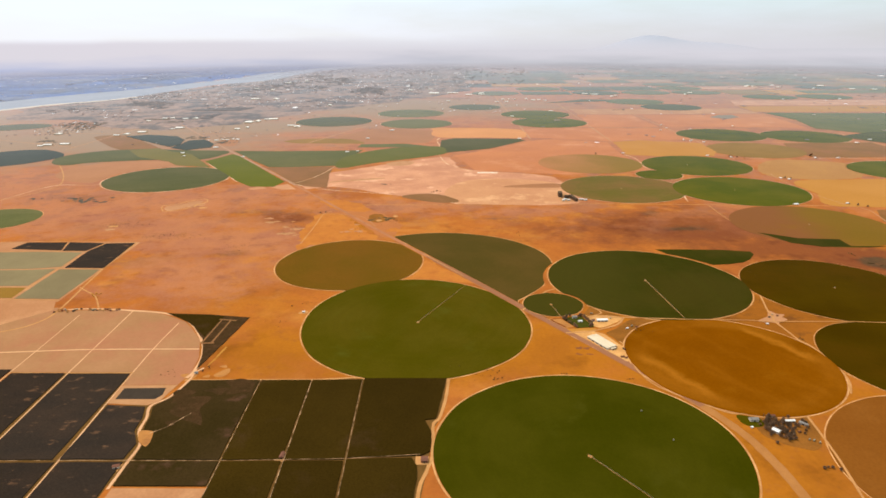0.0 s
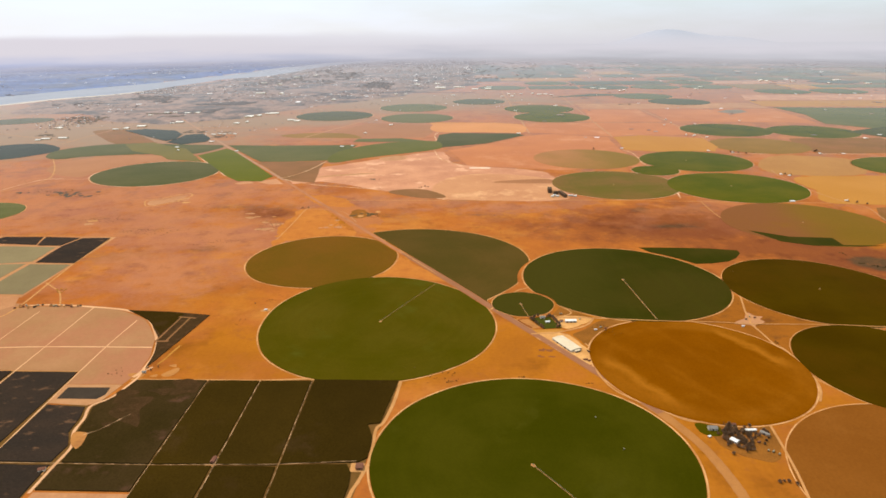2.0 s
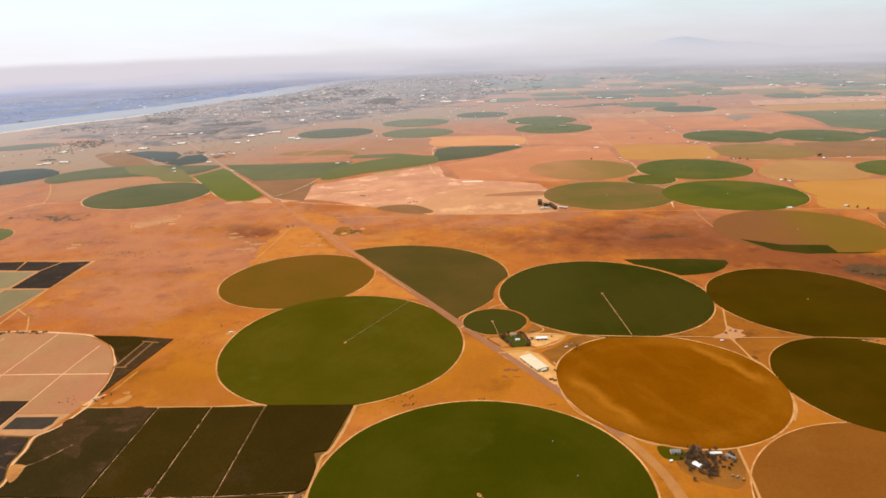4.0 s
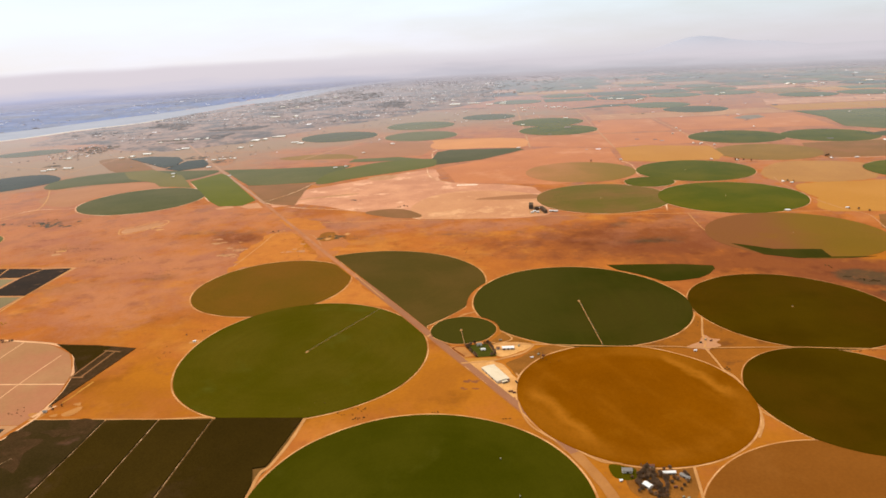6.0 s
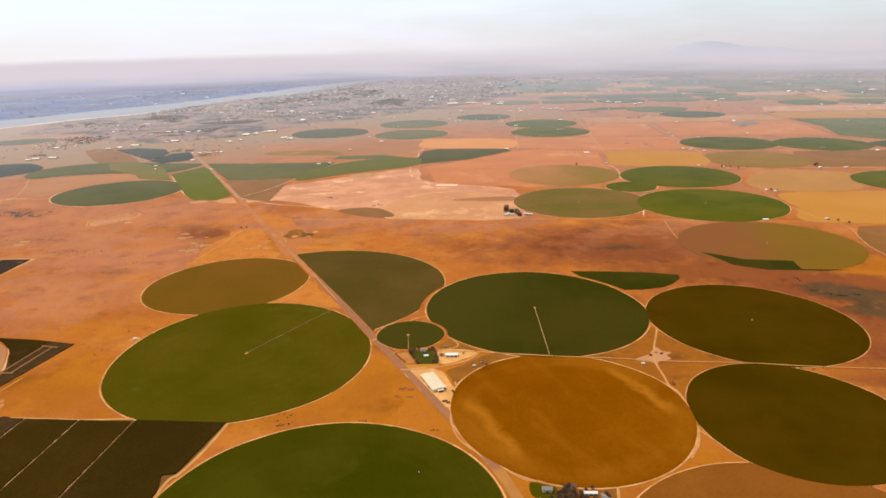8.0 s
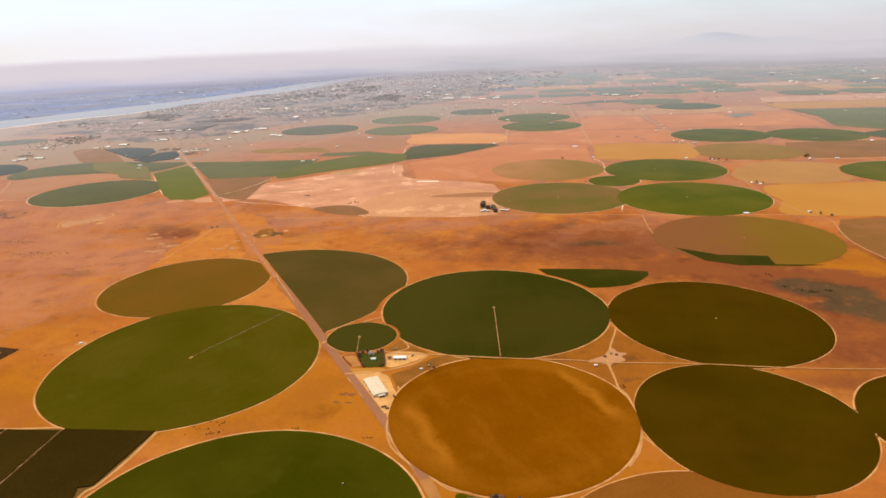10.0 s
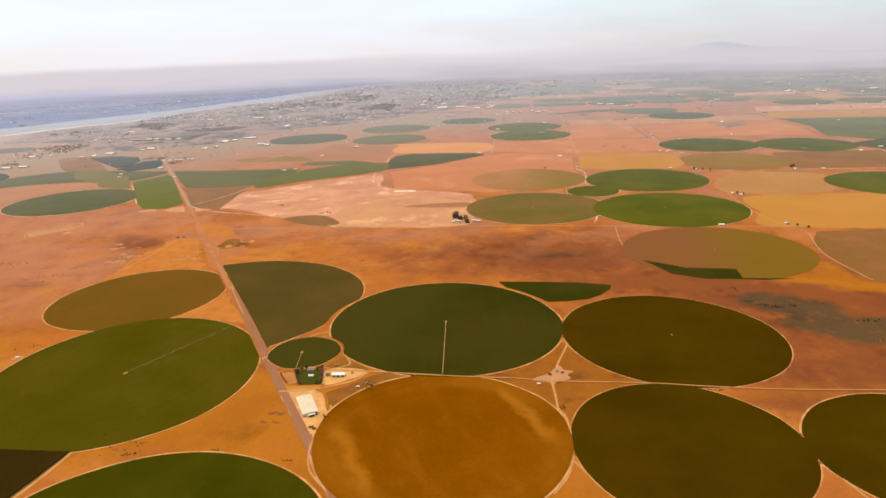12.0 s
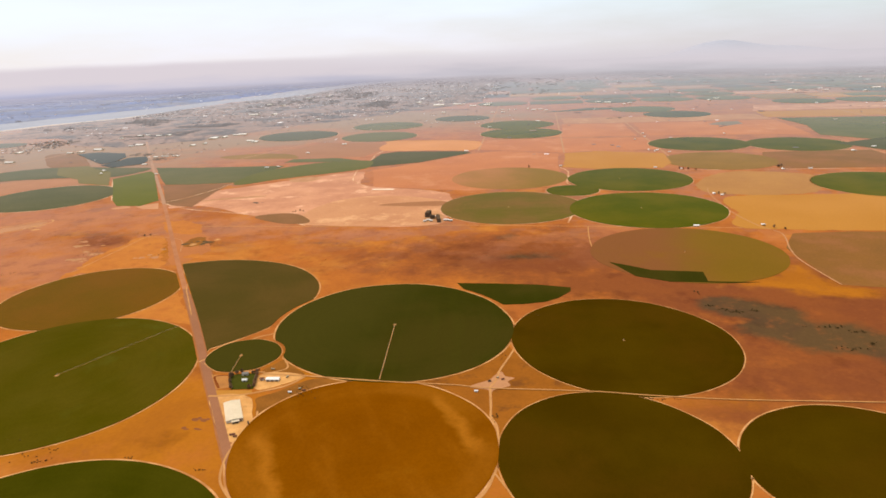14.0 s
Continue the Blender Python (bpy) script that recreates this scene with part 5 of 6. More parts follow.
# pits and scraped ground on the plain
block([(-60, 528), (-57, 536), (-51, 534), (-46, 526), (-45, 515), (-51, 510), (-58, 516)], M_WEEDS, "shallow brown gravel pit beside the highway", 0.015, 1.8, "gravel_pit", "pit", smooth=True)
rnd = random.Random(71)
for k in range(16):
    x, y, r = rnd.uniform(-60, -32), rnd.uniform(512, 534), rnd.uniform(0.8, 2.2)
    pts = [(x + r * 1.5 * math.cos(q * 1.0472) * rnd.uniform(0.5, 1.2), y + r * 1.6 * math.sin(q * 1.0472) * rnd.uniform(0.5, 1.2)) for q in range(6)]
    if k % 4 == 0:
        block(pts, M_TRACK, "pale scraped gravel in a pit", 0.03 + 0.001 * k, 0.5, "gravel_heap", "gravel", "heaps in the gravel pit", smooth=True, step=1.0)
    else:
        block(pts, M_SCRUB, "dark scrubby hollow beside the pit", 0.03 + 0.001 * k, 0.5, "hollow", "scrub", "hollows round the gravel pit", smooth=True, step=1.0)
rnd = random.Random(33)
for cx, cy, rx, ry, n in ((-218, 566, 16, 10, 9), (-114, 486, 9, 14, 9), (-246, 500, 14, 6, 4), (-70, 494, 8, 14, 5), (-128, 520, 12, 8, 4)):
    for k in range(n):
        x, y, r = cx + rnd.uniform(-rx, rx), cy + rnd.uniform(-ry, ry), rnd.uniform(1.0, 3.4)
        pts = [(x + r * 1.6 * math.cos(q * 0.7854) * rnd.uniform(0.5, 1.2), y + r * math.sin(q * 0.7854) * rnd.uniform(0.5, 1.2)) for q in range(8)]
        block(pts, rnd.choice((M_TRACK, M_SOIL, M_SHOULDER)), "ragged pale patch of bare dried mud", 0.012 + 0.0007 * k, 0.8, "bare_patch", "bare soil", "bare patches on the plain", smooth=True, step=1.5)
track([(-98, 537), (-84, 536), (-66, 528), (-52, 500)], 0.6, "faint pale field-edge track", 0.023, M_SHOULDER)

track([(-234, 548), (-241, 566), (-230, 573), (-225, 583), (-214, 591), (-208, 582), (-213, 566), (-222, 552), (-233, 547)], 1.3, "pale rim of a dried-up pan", 0.026, M_TRACK, rough=0.9)
block([(-232, 551), (-238, 564), (-228, 571), (-221, 582), (-212, 584), (-215, 568), (-223, 555)], M_SOIL, "pinkish dried-up pan on the plain", 0.018, 1.5, "bare_patch", "bare soil", "bare patches on the plain", smooth=True, step=1.5)

# ---- irrigation pivots ----


def irrigation_pivot(x, y, ex, ey, lane=0.6, spans=7):
    """Centre tower on its pad, a trussed pipe on wheeled towers, and the worn lane beneath."""
    d = math.hypot(ex - x, ey - y)
    turn = math.atan2(ey - y, ex - x)
    root = thing("irrigation_pivot", (x, y, 0.0), turn, "long trussed irrigation pipe on wheeled towers", "irrigation pivot", "centre pivots")
    if lane:
        part("service_lane", strip(dense([(0, 0), (d, 0)], 2.0), lane, 0.225, 0.3), M_TRACK, root, "pale worn service lane")
    bm = bmesh.new()
    k = 1.0 if spans else 0.55
    pad = [(1.0 * k * math.cos(a * 0.6283) * (1.2 if a % 2 else 0.9), 0.7 * k * math.sin(a * 0.6283)) for a in range(10)]
    part("pad", slab(pad, -0.02, 0.23), M_TRACK, root, "pale gravel pad")
    for sx, sy in ((-1, -1), (1, -1), (1, 1), (-1, 1)):
        rod(bm, (0.3 * sx, 0.3 * sy, 0.2), (0.06 * sx, 0.06 * sy, 0.85), 0.03)
    rod(bm, (0, 0, 0.2), (0, 0, 0.95), 0.07, 8)
    part("centre_tower", bm, M_STEEL, root)
    if spans:
        step = d / spans
        for k in range(spans):
            bm = bmesh.new()
            a, b = k * step, (k + 1) * step
            rod(bm, (a, 0, 0.72), (b, 0, 0.72), 0.018)
            for s in (-1, 1):
                last = (a, 0, 0.72)
                for i in range(1, 7):
                    q = (a + step * i / 7.0, 0.16 * s, 0.72 - 0.28 * math.sin(math.pi * i / 7.0))
                    rod(bm, last, q, 0.008, 4)
                    rod(bm, q, (q[0], 0, 0.72), 0.006, 4)
                    last = q
                rod(bm, last, (b, 0, 0.72), 0.008, 4)
            part("span", bm, M_STEEL, root)
            bm = bmesh.new()
            for s in (-1, 1):
                rod(bm, (b, 0.28 * s, 0.36), (b, 0, 0.74), 0.02)
            rod(bm, (b, -0.32, 0.36), (b, 0.32, 0.36), 0.02)
            tower = part("drive_tower", bm, M_STEEL, root)
            for s in (-1, 1):
                bm = bmesh.new()
                rod(bm, (b - 0.03, 0.3 * s, 0.355), (b + 0.03, 0.3 * s, 0.355), 0.14, 12)
                part("wheel", bm, M_RUBBER, tower, "black rubber tyre")
    return root


irrigation_pivot(-13.6, 319.4, 13, 372.7, 0.1)
irrigation_pivot(120.0, 378.6, 124.4, 323, 0.3)
irrigation_pivot(50.7, 203.6, 79, 161.5, 0.17)
irrigation_pivot(58.2, 342.0, 60.6, 325.8, 0.2, 2)
irrigation_pivot(225.2, 364.6, 250, 340, 0.0, 0)
for px, py in ((271, 616.5), (269, 739), (167, 623), (279, 498)):
    irrigation_pivot(px, py, px + 10, py, 0.0, 0)

# ---- buildings ----


def gable(bm, l, w, h, rise, over=0.12, thick=0.08):
    """A gabled roof: two pitched slabs meeting at the ridge along x."""
    for s in (-1, 1):
        pts = [(-l / 2 - over, s * (w / 2 + over), h - 0.02), (l / 2 + over, s * (w / 2 + over), h - 0.02), (l / 2 + over, 0, h + rise), (-l / 2 - over, 0, h + rise)]
        a = [bm.verts.new((p[0], p[1], p[2] + thick)) for p in pts]
        b = [bm.verts.new(p) for p in pts]
        bm.faces.new(a if s > 0 else a[::-1])
        bm.faces.new(b[::-1] if s > 0 else b)
        for i in range(4):
            j = (i + 1) % 4
            bm.faces.new((a[i], b[i], b[j], a[j]))
    bmesh.ops.recalc_face_normals(bm, faces=bm.faces[:])


def shed(x, y, turn, l, w, h, rise, roof, wall, label, name="shed", category="shed", doors=1, group="", base=0.05):
    root = thing(name, (x, y, base), turn, label, category, group)
    bm = bmesh.new()
    box(bm, -l / 2, -w / 2, 0, l / 2, w / 2, h)
    for s in (-1, 1):
        a = [bm.verts.new((s * l / 2, -w / 2, h)), bm.verts.new((s * l / 2, w / 2, h)), bm.verts.new((s * l / 2, 0, h + rise))]
        bm.faces.new(a if s > 0 else a[::-1])
    part("wall", bm, wall, root)
    bm = bmesh.new()
    gable(bm, l, w, h, rise)
    part("roof", bm, roof, root)
    for k in range(doors):
        bm = bmesh.new()
        cx = -l / 2 + l * (k + 0.5) / doors
        box(bm, cx - min(0.5, l * 0.12), -w / 2 - 0.03, 0, cx + min(0.5, l * 0.12), -w / 2 + 0.02, h * 0.75)
        part("door", bm, M_DARK, root, "dark door")
    if category == "house":
        for cx in (-l * 0.3, l * 0.3):
            bm = bmesh.new()
            box(bm, cx - 0.14, -w / 2 - 0.025, h * 0.45, cx + 0.14, -w / 2 + 0.02, h * 0.8)
            part("window", bm, M_POND, root, "small dark window")
        bm = bmesh.new()
        box(bm, l * 0.2, 0.1, h + rise * 0.5, l * 0.2 + 0.16, 0.26, h + rise + 0.2)
        part("chimney", bm, M_RUST, root, "short brick chimney")
    return root


def barn(x, y, turn):
    """The long white barn with its low roof and the dark loading bays at one end."""
    l, w, h, rise = 14.4, 5.8, 0.9, 0.32
    root = thing("barn", (x, y, 0.06), turn, "long cream-white metal barn in a pale yard", "barn")
    bm = bmesh.new()
    box(bm, -l / 2, -w / 2, 0, l / 2, w / 2, h)
    for s in (-1, 1):
        a = [bm.verts.new((s * l / 2, -w / 2, h)), bm.verts.new((s * l / 2, w / 2, h)), bm.verts.new((s * l / 2, 0, h + rise))]
        bm.faces.new(a if s > 0 else a[::-1])
    part("wall", bm, M_WALL, root)
    bm = bmesh.new()
    gable(bm, l, w, h, rise, 0.15)
    roof = part("roof", bm, M_BARN, root)
    bm = bmesh.new()
    for i in range(29):
        cx = -l / 2 + l * i / 28
        for s in (-1, 1):
            rod(bm, (cx, s * (w / 2 + 0.15), h + 0.065), (cx, 0, h + rise + 0.085), 0.018, 4)
    part("roof_rib", bm, M_BARN, roof)
    bm = bmesh.new()
    rod(bm, (-l / 2 - 0.15, 0, h + rise + 0.08), (l / 2 + 0.15, 0, h + rise + 0.08), 0.06)
    part("ridge_cap", bm, M_BARN, roof)
    for k, (ya, yb, d) in enumerate(((-1.1, 1.5, 1.3), (1.7, 2.6, 0.6))):
        bm = bmesh.new()
        box(bm, l / 2, ya, 0, l / 2 + d, yb, 0.7)
        bay = part("loading_bay", bm, M_WALL, root)
        bm = bmesh.new()
        box(bm, l / 2 - 0.05, ya - 0.08, 0.71, l / 2 + d + 0.1, yb + 0.08, 0.79)
        part("canopy", bm, M_BARN if k == 0 else M_RUST, bay)
        bm = bmesh.new()
        box(bm, l / 2 + d - 0.02, ya + 0.25, 0.0, l / 2 + d + 0.03, yb - 0.25, 0.6)
        part("door", bm, M_DARK, bay, "dark loading door")
    for k in range(5):
        bm = bmesh.new()
        cx = -l / 2 + l * (k + 0.5) / 5
        box(bm, cx - 0.5, -w / 2 - 0.04, 0, cx + 0.5, -w / 2 + 0.02, 0.7)
        part("door", bm, M_DARK if k % 2 else M_STEEL, root)
    return root


barn(75.2, 294.6, math.atan2(-12.5, 6.5))
shed(81, 320.2, 0.06, 5.4, 2.1, 0.8, 0.35, M_WHITE, M_WALL, "white-roofed farm shed in the yard", doors=3, base=0.07)
shed(76.4, 320.2, 0.06, 1.6, 1.3, 0.7, 0.3, M_RUST, M_WALL, "small brown-roofed shed in the farmyard", base=0.07)
shed(67.6, 324.3, 0.1, 2.4, 1.7, 0.75, 0.5, M_GREYROOF, M_WALL, "farmhouse with a grey roof among trees", "house", "house", base=0.05)
shed(69.5, 319.0, 0.1, 2.0, 1.2, 0.6, 0.4, M_WHITE, M_WALL, "pale garden outbuilding on the lawn", base=0.08)
shed(163.8, 315.2, 0.0, 1.2, 0.7, 0.5, 0.2, M_WHITE, M_WALL, "small white pump house by a track", base=0.0)
shed(-7.4, 201.8, 0.0, 2.4, 2.6, 0.8, 0.3, M_RUST, M_RUST, "rusty red pump shed at the orchard", base=0.08)
shed(-57.6, 204.6, 1.5, 3.0, 1.3, 0.7, 0.3, M_RUST, M_RUST, "rusty red pump shed between orchard blocks", base=0.08)
shed(-113.4, 198.6, 0.3, 2.2, 1.6, 0.7, 0.3, M_RUST, M_WALL, "small red-roofed pump shed among the vines", base=0.08)
shed(-109.0, 266.0, 0.3, 1.4, 1.0, 0.6, 0.3, M_GREYROOF, M_WALL, "small grey pump shed beside a track", base=0.03)
shed(-75, 333.4, 0.2, 1.3, 0.9, 0.5, 0.2, M_WHITE, M_WALL, "tiny white pump house on a pad", base=0.05)
# farmstead
shed(123.0, 218.4, -0.9, 2.6, 1.9, 0.8, 0.45, M_WHITE, M_WALL, "white-roofed farmhouse among trees", "house", "house", base=0.05)
shed(118.0, 226.2, 0.0, 3.2, 1.8, 0.8, 0.5, M_GREYROOF, M_WALL, "grey-roofed house on a lawn", "house", "house", base=0.07)
shed(131.2, 225.2, 0.05, 4.0, 1.1, 0.6, 0.3, M_WHITE, M_WALL, "long pale farm shed behind the trees", base=0.05, doors=3)
shed(135.6, 223.2, -0.8, 3.2, 1.2, 0.7, 0.3, M_GREYROOF, M_WALL, "grey farm shed beside the drive", base=0.05)
shed(126.4, 228.8, 0.0, 1.6, 1.0, 0.6, 0.3, M_RUST, M_WALL, "small brown shed beside the house", base=0.05)
shed(115.2, 221.2, 0.4, 0.9, 0.6, 0.4, 0.15, M_WHITE, M_WALL, "tiny white outbuilding on the lawn", base=0.06)
for k, (bx, by, bl) in enumerate(((107.0, 581, 2.6), (109.6, 578.6, 2.4), (121, 580.6, 4), (124.6, 579, 2.6), (105, 577.6, 2.2), (112, 592, 2.0))):
    shed(bx, by, 0.05, bl, 1.4, 0.9, 0.35, M_WHITE, M_WALL, "white-roofed farm building in the stockyard", base=0.06, doors=2, group="stockyard buildings")


def haystack(x, y, turn, l, w, h):
    """Stacked bales, course upon course, each bale with its own small set-back."""
    rnd = random.Random(int(x))
    root = thing("haystack", (x, y, 0.05), turn, "tall dark weathered haystack in the stockyard", "haystack", "haystacks")
    bm = bmesh.new()
    n, m = 4, max(2, int(l / 1.6))
    for k in range(n):
        for i in range(m):
            e = 0.04 + 0.08 * rnd.random()
            box(bm, -l / 2 + l * i / m + 0.02, -w / 2 + e, h * k / n, -l / 2 + l * (i + 1) / m - 0.02, w / 2 - e, h * (k + 1) / n - 0.03)
    part("bales", bm, M_HAY, root)


haystack(105.0, 596.0, 1.5, 9, 3.6, 3.6)
haystack(109.4, 588.0, 0.1, 3.6, 3.0, 2.6)
haystack(114.6, 583.0, 1.75, 16, 2.8, 2.6)

# vehicles and gear in the yards


def trailer(x, y, turn, l, mat, label):
    root = thing("trailer", (x, y, 0.07), turn, label, "trailer", "parked farm trailers")
    bm = bmesh.new()
    box(bm, -l / 2, -0.24, 0.18, l / 2, 0.24, 0.62)
    bmesh.ops.bevel(bm, geom=bm.edges[:], offset=0.03, segments=1, affect="EDGES")
    part("body", bm, mat, root)
    for sx in (-0.3, 0.3):
        for sy in (-1, 1):
            bm = bmesh.new()
            rod(bm, (sx * l, 0.2 * sy, 0.1), (sx * l, 0.26 * sy, 0.1), 0.1, 10)
            part("wheel", bm, M_RUBBER, root)


CARTS = [(77, 233), (83, 213)]
for q in ((81.4, 279.6, 0.3, 2.0, M_RUST), (82.8, 278.6, 0.3, 1.4, M_RUST), (91.5, 310.4, 0.1, 1.5, M_WHITE), (96.6, 312.2, 0.05, 1.4, M_RUST), (86, 323, 1.2, 1.4, M_STEEL), (71.5, 328.6, 0.2, 1.4, M_RUST),
          (77.5, 329.4, 0.0, 1.5, M_STEEL), (94.5, 313.4, 0.5, 1.2, M_STEEL), (173.6, 325.4, 0.4, 1.3, M_RUST), (168.5, 323.5, 0.2, 1.2, M_DARK), (171.5, 326.6, 0.9, 1.0, M_STEEL),
          (134, 212.4, 0.7, 1.2, M_STEEL), (132.6, 213.0, 0.6, 0.8, M_STEEL), (135.4, 211, 0.8, 0.8, M_STEEL), (131.4, 218, 0.2, 1.3, M_RUST), (84.0, 287.4, -1.1, 1.8, M_DARK)):
    trailer(*q, "parked farm trailer on bare ground")
for q in CARTS:
    trailer(q[0], q[1], 0.4, 0.35, M_STEEL, "small pale cart standing in the crop")

rnd = random.Random(14)
for k in range(46):
    u = rnd.random()
    bx, by = -209 + 34 * u ** 1.3, 337.6 + rnd.uniform(-1.4, 1.6) - (3.0 * rnd.random() if u < 0.4 else 0)
    root = thing("bin_stack", (bx, by, 0.06), rnd.random(), "stack of weathered fruit bins along a track", "bin stack", "fruit bin stacks")
    shade = rnd.choice((M_HAY, M_LANE, M_TRACK, M_STEEL, M_RUST))
    for lv in range(rnd.choice((1, 2, 2))):
        bm = bmesh.new()
        e = 0.05 * rnd.random()
        box(bm, -0.45 + e, -0.4, 0.34 * lv, 0.45 + e, 0.4, 0.34 * lv + 0.32)
        bmesh.ops.bevel(bm, geom=bm.edges[:], offset=0.03, segments=1, affect="EDGES")
        part("bin", bm, shade, root)
for k in range(9):
    bm = bmesh.new()
    box(bm, -0.5, -0.35, 0, 0.5, 0.35, 0.4)
    bmesh.ops.bevel(bm, geom=bm.edges[:], offset=0.06, segments=1, affect="EDGES")
    tagged(part("hay_bale", bm, M_WHEAT, None, "", (-202 + 6 * rnd.random(), 356 + 7 * rnd.random(), 0.0), rnd.random()), "pale straw bale lying on dry grass", "hay bale", "straw bales")
track([(-214, 372), (-207, 366), (-199, 359), (-193, 350), (-188, 341)], 0.8, "pale track past straw bales", 0.066)

# ---- trees ----


def inside(x, y, pts):
    hit = False
    for (x0, y0), (x1, y1) in zip(pts, pts[1:] + pts[:1]):
        if (y0 > y) != (y1 > y) and x < x0 + (x1 - x0) * (y - y0) / (y1 - y0):
            hit = not hit
    return hit


def tree_kind(seed, high, wide, spire):
    rnd = random.Random(seed)
    root = thing("tree", (0, 0, 0), 0, "dark green leafy tree on dry ground", "tree", "farm trees")
    bm = bmesh.new()
    rod(bm, (0, 0, -0.05), (0.02, 0, high * 0.35), high * 0.035, 6)
    limbs = []
    for i in range(5):
        a = i * 1.2566 + rnd.random()
        tip = (math.cos(a) * wide * 0.3, math.sin(a) * wide * 0.3, high * (0.5 + 0.2 * rnd.random()))
        rod(bm, (0.02, 0, high * (0.2 + 0.03 * i)), tip, high * 0.015, 5)
        limbs.append(tip)
    rod(bm, (0.02, 0, high * 0.35), (0, 0, high * 0.8), high * 0.02, 5)
    part("trunk", bm, M_BARK, root)
    verts, faces = [], []
    for i in range(420):
        u = rnd.random() ** 0.7
        zz = rnd.random()
        prof = (math.sin(math.pi * (0.12 + 0.85 * zz)) ** 0.7) if not spire else (1.05 - zz) ** 0.8
        a = rnd.random() * 6.2832
        lump = 0.75 + 0.45 * noise.noise((math.cos(a) * 1.6 + seed, math.sin(a) * 1.6, zz * 3))
        r = wide / 2 * prof * u * lump
        c = Vector((math.cos(a) * r, math.sin(a) * r, high * (0.2 + 0.8 * zz)))
        s = wide * (0.07 + 0.06 * rnd.random())
        q = Euler((rnd.random() * 3, rnd.random() * 3, rnd.random() * 6)).to_matrix()
        b = len(verts)
        verts += [tuple(c + q @ Vector(v) * s) for v in ((-1, -0.6, 0), (0.2, -0.8, 0.25), (1, 0.1, 0), (0.1, 0.8, 0.2))]
        faces += [(b, b + 1, b + 2, b + 3)]
    me = bpy.data.meshes.new("crown")
    me.from_pydata(verts, [], faces)
    me.materials.append(M_LEAF)
    crown = new("crown", me)
    crown.parent = root
    return root


KINDS = [tree_kind(3, 1.5, 1.9, False), tree_kind(5, 1.8, 1.7, False), tree_kind(8, 1.15, 1.7, False), tree_kind(11, 2.2, 0.9, True)]
KINDS[0].location, KINDS[1].location, KINDS[2].location, KINDS[3].location = (61.6, 323.0, 0.05), (62.4, 321.2, 0.05), (75.0, 314.8, 0.05), (63.2, 319.4, 0.05)
SPOTS = [(63.8, 317.6, 1), (64.6, 315.8, 3), (65.6, 314.0, 1), (66.4, 312.6, 0), (63.6, 325.0, 0), (65.4, 326.0, 1), (71.6, 326.4, 0), (72.6, 324.6, 1), (73.2, 322.4, 0), (73.8, 320.2, 1), (74.2, 318.2, 0), (74.8, 316.4, 1), (73.6, 313.4, 0), (70.2, 325.8, 2), (62.8, 322.4, 1)]
rnd = random.Random(5)
GROVE = [(119.8, 220.6), (121.6, 226.6), (124, 229.4), (127, 226.8), (129.6, 226), (129.4, 218.6), (128.2, 213), (125.0, 212.4), (123.2, 215), (120.6, 217.4)]
xs_, ys_ = [p[0] for p in GROVE], [p[1] for p in GROVE]
while len(SPOTS) < 112:
    tx, ty = rnd.uniform(min(xs_), max(xs_)), rnd.uniform(min(ys_), max(ys_))
    if inside(tx, ty, GROVE) and math.hypot(tx - 123, ty - 218.4) > 2.0 and math.hypot(tx - 131.2, ty - 225.2) > 2.0:
        SPOTS.append((round(tx, 1), round(ty, 1), rnd.choice((0, 1, 2))))
SPOTS += [(132, 228, 0), (130, 227.4, 2), (136, 225, 0), (133, 222, 0), (133, 217, 2), (130, 222, 1), (136, 221, 2), (132, 222.6, 1), (123, 229, 3), (120, 211, 2), (119, 223, 2), (120, 216, 0), (129, 196, 2), (132, 196.4, 2), (134, 195, 0), (136.4, 223.4, 0), (131, 220.4, 2), (134.4, 219, 2), (130.6, 196.6, 2)]
for k, (tx, ty, kind) in enumerate(SPOTS):
    copy_thing(KINDS[kind], pose(tx, ty, 0.05, 0, 0, (k * 77) % 360) @ Matrix.Scale(1.0 if tx < 100 else 0.66 + 0.34 * ((k * 37) % 10) / 10, 4))
FARSPOTS = [(-9, 613, 1.1), (-6, 616, 1.2), (-3, 615, 1.1), (-11, 612, 0.9), (183, 809, 1.8), (430, 790, 2.6), (434, 794, 2.2), (334, 786, 1.8), (338, 788, 1.6), (342, 784, 1.7), (348, 778, 1.5), (358, 780, 1.4), (345, 560, 1.3), (350, 556, 1.6), (356, 552, 1.5),
            (342, 668, 1.6), (346, 664, 1.3), (-109, 270, 0.7), (-107, 268, 0.8), (-105, 271, 0.7), (-83, 342, 0.7), (-101, 540, 1.1), (-97, 541, 1.0)]
for k, (tx, ty, s) in enumerate(FARSPOTS):
    copy_thing(KINDS[k % 3], pose(tx, ty, 0.0, 0, 0, (k * 59) % 360) @ Matrix.Scale(s * 0.72, 4))

# ---- scrub on the plain ----


